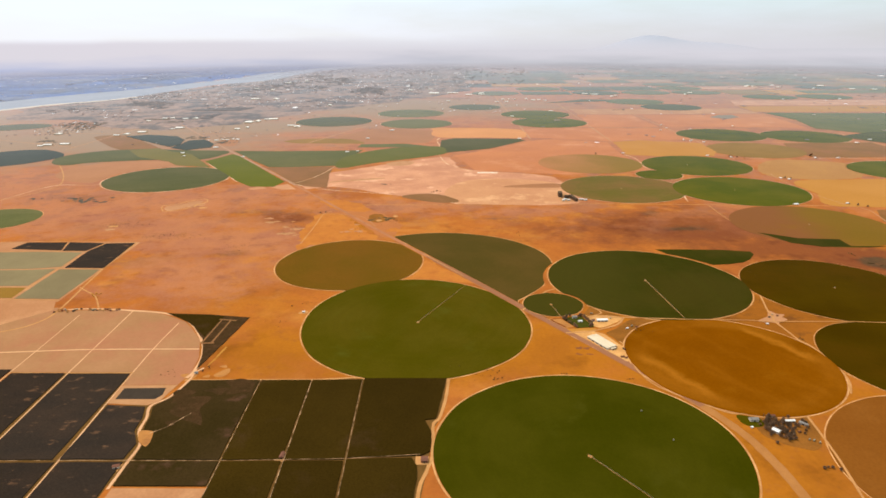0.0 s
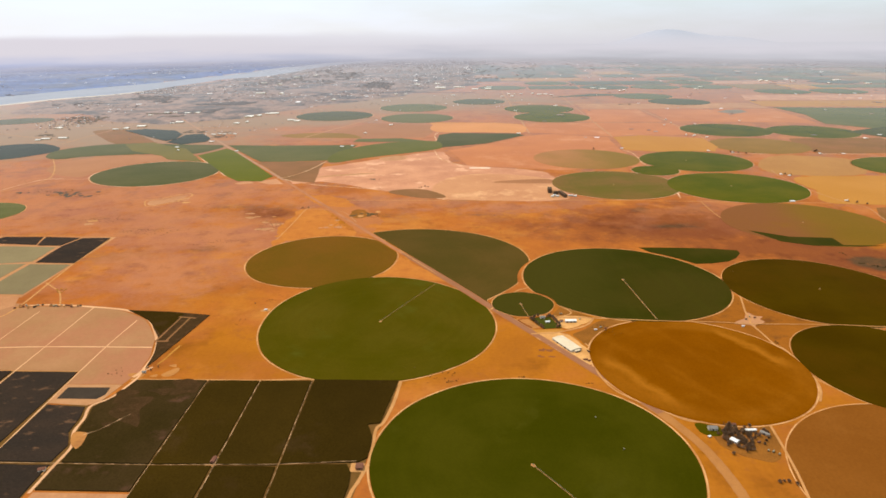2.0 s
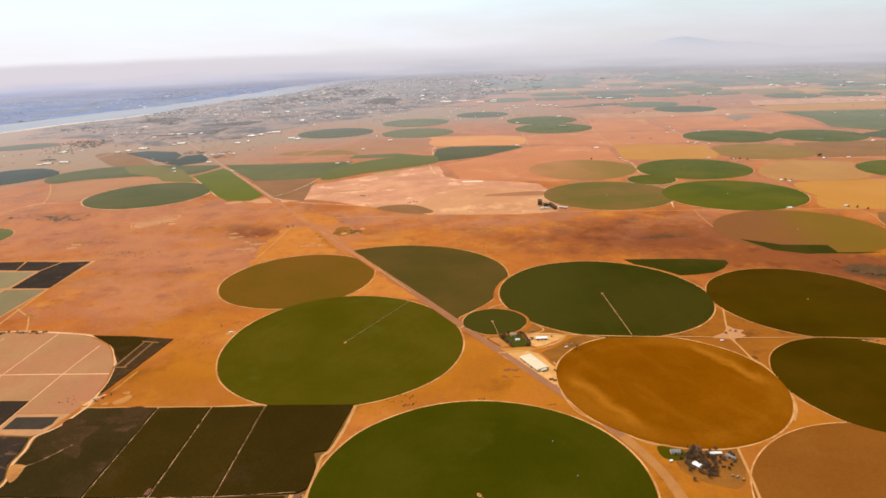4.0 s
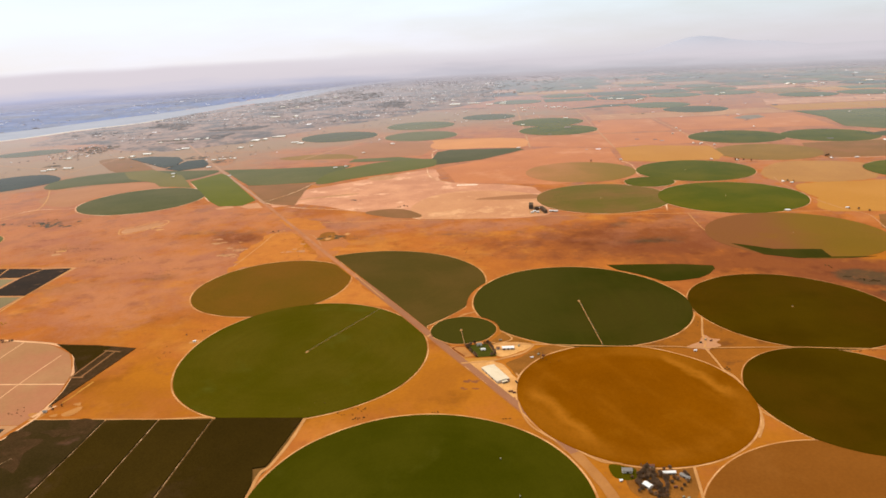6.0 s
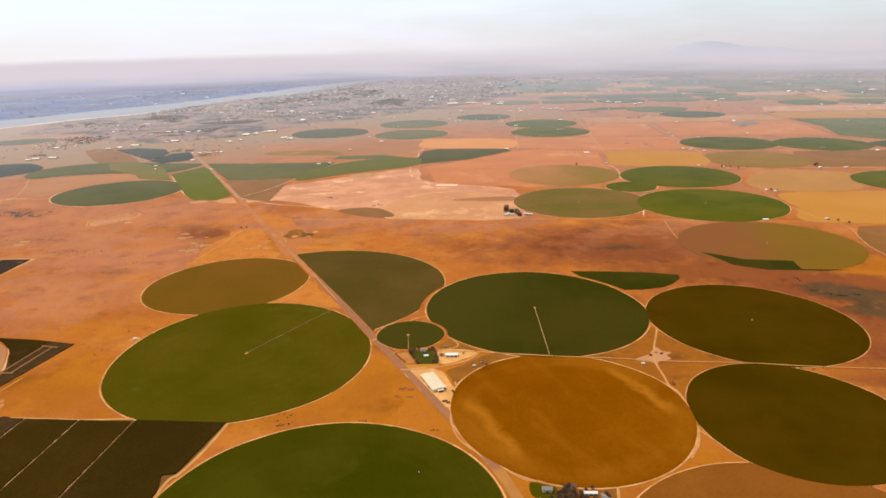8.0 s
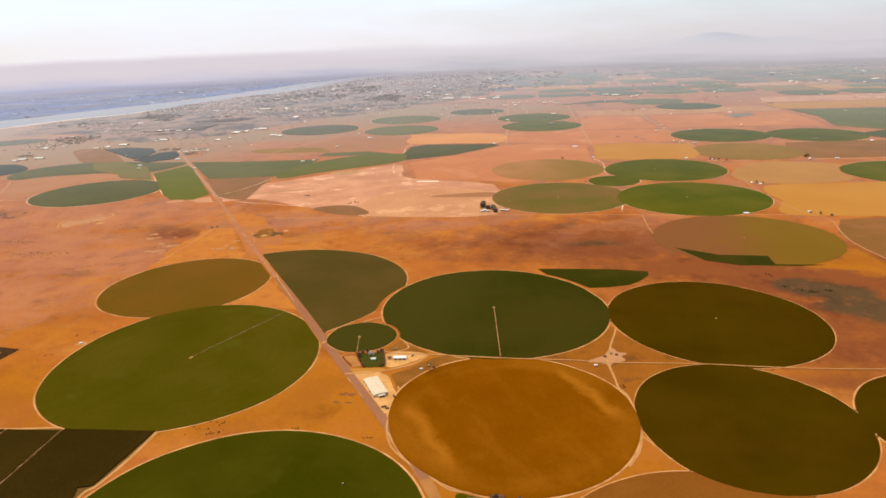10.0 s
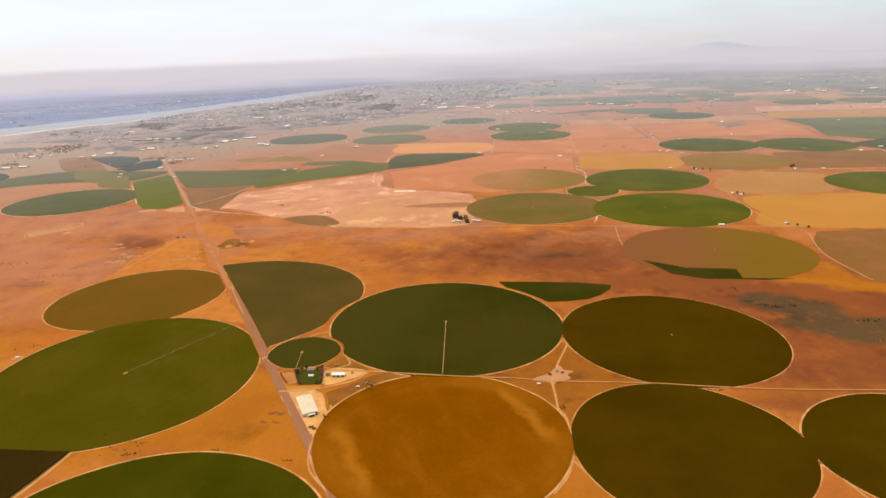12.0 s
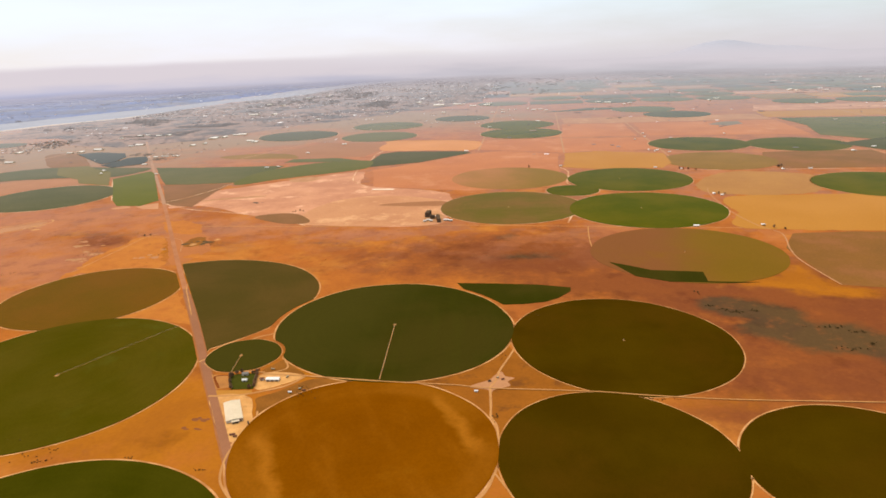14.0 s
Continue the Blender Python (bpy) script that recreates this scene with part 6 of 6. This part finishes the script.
def clumps(name, spots, material, label, category, seed, size=(0.5, 1.1), blades=7):
    """Many low bushes in one mesh, each a handful of leaning leaf blades."""
    rnd = random.Random(seed)
    verts, faces = [], []
    for cx, cy, s in spots:
        for i in range(blades):
            a = rnd.random() * 6.2832
            w = s * (0.35 + 0.35 * rnd.random())
            ox, oy = math.cos(a) * s * 0.45 * rnd.random(), math.sin(a) * s * 0.45 * rnd.random()
            h = s * (0.4 + 0.45 * rnd.random())
            b = len(verts)
            ca, sa_ = math.cos(a), math.sin(a)
            verts += [(cx + ox - sa_ * w * 0.5, cy + oy + ca * w * 0.5, -0.02), (cx + ox + sa_ * w * 0.5, cy + oy - ca * w * 0.5, -0.02),
                      (cx + ox + sa_ * w * 0.35 + ca * h * 0.5, cy + oy - ca * w * 0.35 + sa_ * h * 0.5, h), (cx + ox - sa_ * w * 0.4 + ca * h * 0.4, cy + oy + ca * w * 0.4 + sa_ * h * 0.4, h * 0.8)]
            faces.append((b, b + 1, b + 2, b + 3))
    me = bpy.data.meshes.new(name)
    me.from_pydata(verts, [], faces)
    me.materials.append(material)
    return tagged(new(name, me), label, category, kind="stuff")


def cluster(rnd, cx, cy, rx, ry, n, s0, s1):
    return [(cx + rnd.gauss(0, rx / 2), cy + rnd.gauss(0, ry / 2), s0 + (s1 - s0) * rnd.random()) for _ in range(n)]


rnd = random.Random(21)
bush = []
for q in ((-250, 508, 26, 10, 60), (-200, 476, 24, 9, 70), (-142, 448, 16, 9, 30), (-115, 490, 14, 16, 45), (-64, 500, 8, 26, 26), (-40, 516, 12, 10, 30), (-335, 600, 30, 14, 90), (-305, 584, 20, 8, 50),
          (-130, 530, 40, 30, 40), (40, 480, 60, 40, 40), (150, 500, 60, 40, 30), (-10, 268, 20, 4, 10), (20, 262, 18, 4, 10), (92, 314, 8, 4, 14), (-118, 268, 12, 4, 10),
          (-420, 760, 14, 8, 40), (-380, 640, 60, 60, 60)):
    bush += cluster(rnd, *q, 0.2, 0.55)
brush = []
for q in ((282, 400, 4, 1.6, 22), (291, 402, 2.4, 1.2, 12), (277, 403, 3, 1, 8), (272, 408, 3, 1.2, 9), (270, 426, 2, 3, 5), (318, 383, 9, 1.2, 16), (327, 378, 4, 1.4, 12), (317, 360, 5, 2, 14), (329, 366, 3, 1.5, 8), (22, 260, 3, 1.4, 9), (22, 267, 2.4, 0.9, 6), (53, 264, 3, 0.8, 6), (79, 259, 3, 1, 7),
          (172, 296, 1.6, 3, 10), (230, 313.2, 8, 0.7, 14), (172, 346, 3, 5, 6), (187, 391, 5, 3, 6), (-101, 540, 3, 2, 6), (-40, 521, 6, 5, 16), (96, 308, 7, 5, 22), (-76, 346, 3, 2, 6), (-84, 320, 3, 8, 8)):
    brush += cluster(rnd, *q, 0.25, 0.9 if q[0] > 250 else 0.55)
clumps("brush", brush, M_BRUSH, "dark grey-green brush along ditches and field edges", "bushes", 6)
clumps("sagebrush", bush, M_SCRUB, "scattered low grey-brown sagebrush on dry grassland", "bushes", 4)

# ---- town beyond the plain ----


RIVER = NEAR_BANK + FAR_BANK
TOWN = [(-820, 1330), (-800, 1440), (-735, 1580), (-660, 1800), (-615, 2030), (-570, 2270), (-470, 2600), (-350, 2880), (-150, 3150), (0, 3200), (130, 2850), (100, 2350), (100, 1950), (70, 1700), (-20, 1560), (-120, 1400), (-250, 1230), (-330, 1090), (-420, 1040), (-560, 1110), (-700, 1200)]
SHORE = [(-1500, 1000), (-1200, 1260), (-985, 1450), (-850, 1635), (-800, 1770), (-740, 1960), (-660, 2210), (-590, 2450), (-480, 2760), (-350, 3020), (-200, 3300), (-500, 3500), (-950, 3350), (-1150, 2500), (-1500, 1900), (-1800, 1500)]
tagged(part("town_ground", slab(edged(TOWN, 20, 60, size=110.0), -0.1, 0.05), M_SUBURB), "grey-brown streets and gardens of the distant town", "town ground", kind="structure")
tagged(part("town_ground_beyond", slab(edged(SHORE, 20, 60, size=110.0), -0.1, 0.045), M_FARLAND), "town ground beyond the river in painted haze blue", "town ground", kind="structure")


def sprawl(name, area, n, seed, label, big=0.0, span=(1.6, 4.4), sparse=0.0, deep=1.6):
    rnd = random.Random(seed)
    xs_, ys_ = [p[0] for p in area], [p[1] for p in area]
    verts, faces = [], []
    made = tries = 0
    while made < n and tries < n * 30:
        tries += 1
        x, y = rnd.uniform(min(xs_), max(xs_)), rnd.uniform(min(ys_), max(ys_))
        if not inside(x, y, area) or inside(x, y, RIVER) or noise.noise((x / 120.0, y / 170.0, seed)) < -0.23 + 0.3 * rnd.random() + sparse * max(0.0, 1500 - y) / 400:
            continue
        x, y = round(x / 7) * 7 + rnd.uniform(-1, 1), round(y / 12) * 12 + rnd.uniform(-2, 2)
        k = 2.6 if rnd.random() < big else 1.0
        a, b, h = rnd.uniform(*span) * k * 1.5, rnd.uniform(*span) * k * deep, rnd.uniform(0.2, 0.4) * (1.3 if k > 1 else 1)
        o = len(verts)
        for z in (0.0, h):
            verts += [(x - a / 2, y - b / 2, z), (x + a / 2, y - b / 2, z), (x + a / 2, y + b / 2, z), (x - a / 2, y + b / 2, z)]
        if k == 1.0:
            verts += [(x - a / 2, y, h * 1.5), (x + a / 2, y, h * 1.5)]
            faces += [(o + 4, o + 5, o + 9, o + 8), (o + 6, o + 7, o + 8, o + 9), (o + 4, o + 8, o + 7), (o + 5, o + 6, o + 9)]
        else:
            faces += [(o + 4, o + 5, o + 6, o + 7)]
        faces += [(o, o + 1, o + 5, o + 4), (o + 1, o + 2, o + 6, o + 5), (o + 2, o + 3, o + 7, o + 6), (o + 3, o, o + 4, o + 7)]
        made += 1
    me = bpy.data.meshes.new(name)
    me.from_pydata(verts, [], faces)
    me.materials.append(M_TOWN)
    return tagged(new(name, me), label, "buildings", kind="stuff")


sprawl("town_houses", TOWN, 3800, 31, "hundreds of small pale and brown town buildings", 0.03, (1.0, 2.7), sparse=0.45, deep=2.4)
sprawl("town_houses", SHORE, 700, 32, "small pale buildings beyond the river", 0.08)


def grove(name, area, n, seed, label, s0=2.0, s1=5.0, leaf=None):
    rnd = random.Random(seed)
    xs_, ys_ = [p[0] for p in area], [p[1] for p in area]
    spots = []
    tries = 0
    while len(spots) < n and tries < n * 30:
        tries += 1
        x, y = rnd.uniform(min(xs_), max(xs_)), rnd.uniform(min(ys_), max(ys_))
        if inside(x, y, area) and not inside(x, y, RIVER) and noise.noise((x / 150.0, y / 220.0, seed)) > -0.15 * rnd.random():
            spots.append((x, y, rnd.uniform(s0, s1)))
    verts, faces = [], []
    for x, y, w in spots:
        o = len(verts)
        h = 0.10 * w
        for k in range(6):
            a = k * 1.0472 + w
            r = w * (0.7 + 0.6 * rnd.random())
            verts.append((x + math.cos(a) * r, y + math.sin(a) * r * 1.3, 0.0))
        for k in range(6):
            a = k * 1.0472 + w
            r = w * (0.3 + 0.4 * rnd.random())
            verts.append((x + math.cos(a) * r, y + math.sin(a) * r * 1.3, h * (0.8 + 0.4 * rnd.random())))
        faces += [(o + k, o + (k + 1) % 6, o + 6 + (k + 1) % 6, o + 6 + k) for k in range(6)] + [tuple(o + 6 + k for k in range(6))]
    me = bpy.data.meshes.new(name)
    me.from_pydata(verts, [], faces)
    me.materials.append(leaf or M_CANOPY)
    return tagged(new(name, me), label, "trees", kind="stuff")


grove("town_trees", TOWN, 800, 41, "dark tree clumps among the town houses")
for k, q in enumerate(([(-570, 1985), (-438, 2308), (-297, 2384), (-256, 2058), (-335, 1633), (-437, 1568)], [(-600, 1385), (-500, 1390), (-360, 1390), (-380, 1300), (-460, 1300), (-580, 1350)], [(-660, 1499), (-544, 1443), (-535, 1332), (-640, 1400)],
                       [(-231, 1656), (-209, 1810), (-159, 1911), (-111, 1781), (-121, 1633)], [(-22, 2078), (142, 2714), (318, 2733), (225, 1882), (12, 1905)], [(-400, 1250), (-450, 1210), (-470, 1170), (-400, 1160)])):
    grove("town_woods", q, (420, 340, 120, 150, 160, 60)[k], 80 + k, "dark belt of trees in the town", 3.0, 8.0)
grove("town_trees", SHORE, 260, 42, "dark tree clumps beyond the river")

# outlying hamlets and trees between the fields
FRINGE = [(-720, 870), (-700, 1180), (-560, 1110), (-420, 1060), (-250, 1200), (-120, 1380), (60, 1600), (220, 1480), (160, 1260), (-60, 1180), (-120, 1000), (-300, 950), (-470, 860)]
HAMLET = [(-600, 1005), (-625, 1036), (-628, 1110), (-613, 1166), (-580, 1137), (-535, 1075), (-532, 1025), (-562, 991)]
PLAIN = [(130, 880), (560, 880), (1500, 2100), (1500, 3000), (300, 3000), (200, 1700)]
sprawl("outlying_houses", FRINGE, 170, 51, "scattered pale houses on dusty ground near the town", 0.0, (0.9, 2.0))
sprawl("hamlet_houses", HAMLET, 120, 52, "cluster of small grey and white houses", 0.0, (1.0, 2.6))
sprawl("far_farmhouses", PLAIN, 260, 53, "scattered pale farm buildings between far fields", 0.15)
for k, (x, y, rx, ry, n, w) in enumerate(((-320, 590, 24, 10, 26, 1.6), (-345, 605, 10, 8, 18, 2.0), (-430, 718, 16, 6, 26, 2.6), (-366, 594, 6, 5, 6, 1.2), (-305, 925, 12, 8, 10, 2.0), (-540, 930, 16, 8, 10, 3.0), (-580, 1080, 34, 50, 90, 3.0), (-472, 915, 12, 12, 34, 2.4), (-486, 1170, 22, 6, 40, 2.6), (-444, 1134, 18, 6, 22, 2.6), (-346, 962, 14, 10, 26, 2.2), (-290, 912, 14, 8, 26, 1.8), (-300, 955, 14, 6, 6, 2.2), (326, 1280, 14, 8, 8, 3.0), (-55, 648, 5, 2, 7, 1.0))):
    r_ = [(x - rx, y - ry), (x + rx, y - ry), (x + rx, y + ry), (x - rx, y + ry)]
    grove("tree_clump", r_, n, 60 + k, "low dark green tree clump on dry ground", w * 0.8, w * 1.5, M_THICKET)
grove("far_hedges", [(500, 1500), (1000, 1500), (1700, 2600), (1500, 3200), (300, 3200), (300, 1900)], 200, 75, "dark tree rows between far fields", 2.0, 5.0)
tagged(part("railway", strip(dense([(-330, 1521), (-188, 1527), (-62, 1525), (60, 1518)], 12.0), 7.0, 0.12, 0.4), M_RAIL), "dark straight railway bed beside the town", "railway", kind="structure")
tagged(part("river_beach", strip([(x + 8, y - 8) for x, y in rounded(NEAR_BANK[:6], 6, False)], 22, 0.09, 0.6), M_SAND), "pale sandy strip along the river", "beach", kind="structure")
block([(452, 1161), (478, 1190), (503, 1192), (501, 1159), (470, 1136)], M_GREYROOF, "grey-blue settling ponds in the distance", 0.07, 1.5, "settling_pond", "pond", step=8)
block([(-396, 854), (-366, 869), (-340, 845), (-305, 821), (-256, 739), (-287, 748), (-300, 753), (-316, 775), (-363, 805)], M_LIME, "light olive field ending in a curve", 0.14, 1.0, step=6)
block([(-496, 973), (-454, 977), (-371, 880), (-362, 856), (-407, 858), (-459, 916)], M_RANGE, "dull olive fallow by the dark orchard", 0.045, 2.0, step=6, smooth=True)
block([(-300, 905), (-302, 930), (-281, 932), (-273, 884), (-292, 888)], M_PINK, "reddish trampled yard of a works", 0.04, 1.5, "bare_yard", "yard", smooth=True, step=5)
block([(-64, 757), (-50, 770), (-33, 767), (-38, 748), (-56, 744)], M_SHOULDER, "dull brown hollow in the fallow ground", 0.045, 1.0, "hollow", "scrub", smooth=True)
block([(-118, 656), (-98, 669), (-62, 679), (-64, 673), (-95, 663)], M_SHOULDER, "dull brown furrowed strip in the fallow", 0.046, 0.8, "hollow", "scrub", smooth=True)
# pale section roads across the far plain
for k, (x0, y0, x1, y1, w) in enumerate(((-560, 1006, -270, 1000, 2.2), (-480, 860, -470, 1060, 1.8), (-180, 905, -60, 1240, 2.2), (-250, 1215, 240, 1205, 2.4), (120, 935, 118, 1600, 2.2), (225, 905, 232, 1400, 1.8), (118, 1300, 560, 1296, 2.2), (340, 800, 336, 1240, 2.0), (560, 560, 566, 1100, 2.0), (340, 892, 640, 888, 1.8), (-20, 1044, 330, 1040, 2.0), (330, 1620, 1200, 1610, 3.0), (700, 1000, 720, 2400, 3.0), (-700, 985, -480, 880, 1.8))):
    track([(x0, y0), (x1, y1)], w, "straight pale section road across the far plain", 0.052 + 0.0008 * k, M_SHOULDER, False, "dirt_track", 0.6)

# larger sheds and works at the edge of the town
rnd = random.Random(77)
WORKS = []
WORKS += [(-523, 899, 18), (-504, 906, 20), (-528, 890, 12), (-563, 999, 16), (-471, 984, 14), (-461, 994, 16), (-447, 1016, 20), (-407, 1060, 20), (-414, 1047, 10), (-310, 932, 9), (-296, 934, 8), (-303, 936, 7), (-283, 937, 9), (-290, 940, 7), (-238, 803, 6), (-320, 831, 7), (-311, 810, 6), (-292, 872, 10)]
WORKS += [(-303, 1060, 14), (-318, 1123, 26), (-306, 1136, 20), (-296, 1160, 18), (-287, 1165, 24), (-314, 1043, 14), (-239, 1080, 18), (-227, 1068, 16), (-477, 1181, 14), (-465, 1185, 12), (-439, 1175, 16), (-424, 1178, 18), (-491, 1147, 12), (-118, 833, 7), (-106, 838, 6), (-411, 1522, 34), (-365, 1519, 30), (-480, 1800, 22), (-440, 2000, 26), (-430, 1760, 20), (-400, 2060, 24)]
WORKS += [(-226, 1383, 18), (-111, 1490, 14), (-104, 943, 7), (-90, 1492, 12), (-80, 1732, 22), (-76, 1021, 10), (-31, 1752, 20), (-20, 1640, 40), (12, 1458, 12), (20, 1648, 30), (32, 1644, 20), (60, 1600, 24), (90, 1610, 24), (93, 1648, 20), (105, 934, 8), (112, 1432, 12)]
WORKS += [(120, 1187, 10), (129, 1485, 10), (132, 1434, 12), (142, 1482, 9), (155, 1484, 10), (180, 1490, 14), (192, 1468, 16), (198, 1260, 12), (205, 1475, 14), (215, 1455, 12), (217, 814, 5), (300, 561, 6), (312, 796, 5), (322, 1010, 4), (325, 916, 6), (330, 1610, 20), (330, 905, 4), (334, 913, 5), (336, 786, 5), (338, 1032, 4), (338, 667, 5), (341, 1068, 5), (343, 661, 4), (345, 897, 5), (345, 563, 4), (348, 1592, 24), (377, 1541, 16), (390, 1560, 16)]
WORKS += [(430, 777, 6), (446, 1050, 6), (455, 776, 6), (540, 884, 8), (554, 1580, 16), (572, 910, 8), (578, 1623, 18), (620, 860, 8), (785, 1798, 22), (797, 1814, 22), (800, 1790, 18), (854, 1767, 20), (920, 1720, 16), (976, 1800, 30), (1000, 1700, 24), (1050, 1690, 20)]
for k, (bx, by, bl) in enumerate(WORKS):
    bl *= 0.6
    shed(bx, by, rnd.choice((0.0, 0.05, 1.57)), bl, bl * rnd.uniform(0.45, 0.9), 0.5 + bl * 0.03, 0.3 + bl * 0.03, M_WHITE, M_WALL, "long white-roofed warehouse near the distant town", "warehouse", "warehouse", 2, "distant warehouses", 0.03)

# ---- patchwork of fields far beyond ----
rnd = random.Random(91)
for gx in range(-2, 16):
    for gy in range(0, 15):
        x, y = 330 + gx * 118 + 30, 1390 + gy * 122
        if y < 1450 + 120 * (gx < 1) or (x < 700 and y < 1600) or abs(x) > 0.75 * y + 100:
            continue
        p = rnd.random()
        if x < 500 and y > 2600:
            continue
        if p < (0.30 if y < 1700 else 0.38):
            pivot_field(x, y, 56, rnd.choice((M_FARGREEN, M_FARGREEN, M_SLATE, M_LEAFY)), "far round green field", 0.14, 0, seed=gx + gy * 3, group="far fields", n=40)
        elif p < 0.88:
            w_, h_ = rnd.choice((57, 57, 110)), rnd.choice((40, 57))
            block([(x - w_, y - h_), (x + w_, y - h_), (x + w_, y + h_), (x - w_, y + h_)], rnd.choice((M_WHEAT, M_SOIL, M_PEACH, M_FAINT, M_FARGREEN, M_FARGREEN, M_SLATE)), "far rectangular field", 0.10 + 0.02 * rnd.random(), 2, "crop_field", "crop field", "far fields", step=40)
rnd = random.Random(92)
for k in range(46):
    y = rnd.uniform(1750, 3300)
    x = -rnd.uniform(0.55, 1.0) * (y * 0.62) - 240
    if inside(x, y, RIVER) or inside(x + 120, y, RIVER):
        continue
    w_, h_ = rnd.uniform(80, 190), rnd.uniform(60, 160)
    block([(x - w_, y - h_), (x + w_ * 0.8, y - h_), (x + w_, y + h_ * 0.7), (x - w_ * 0.7, y + h_)], M_FARLAND, "far farmland in painted haze blue", 0.1 + 0.002 * k, 6, "crop_field", "crop field", "farmland beyond the river", step=50)
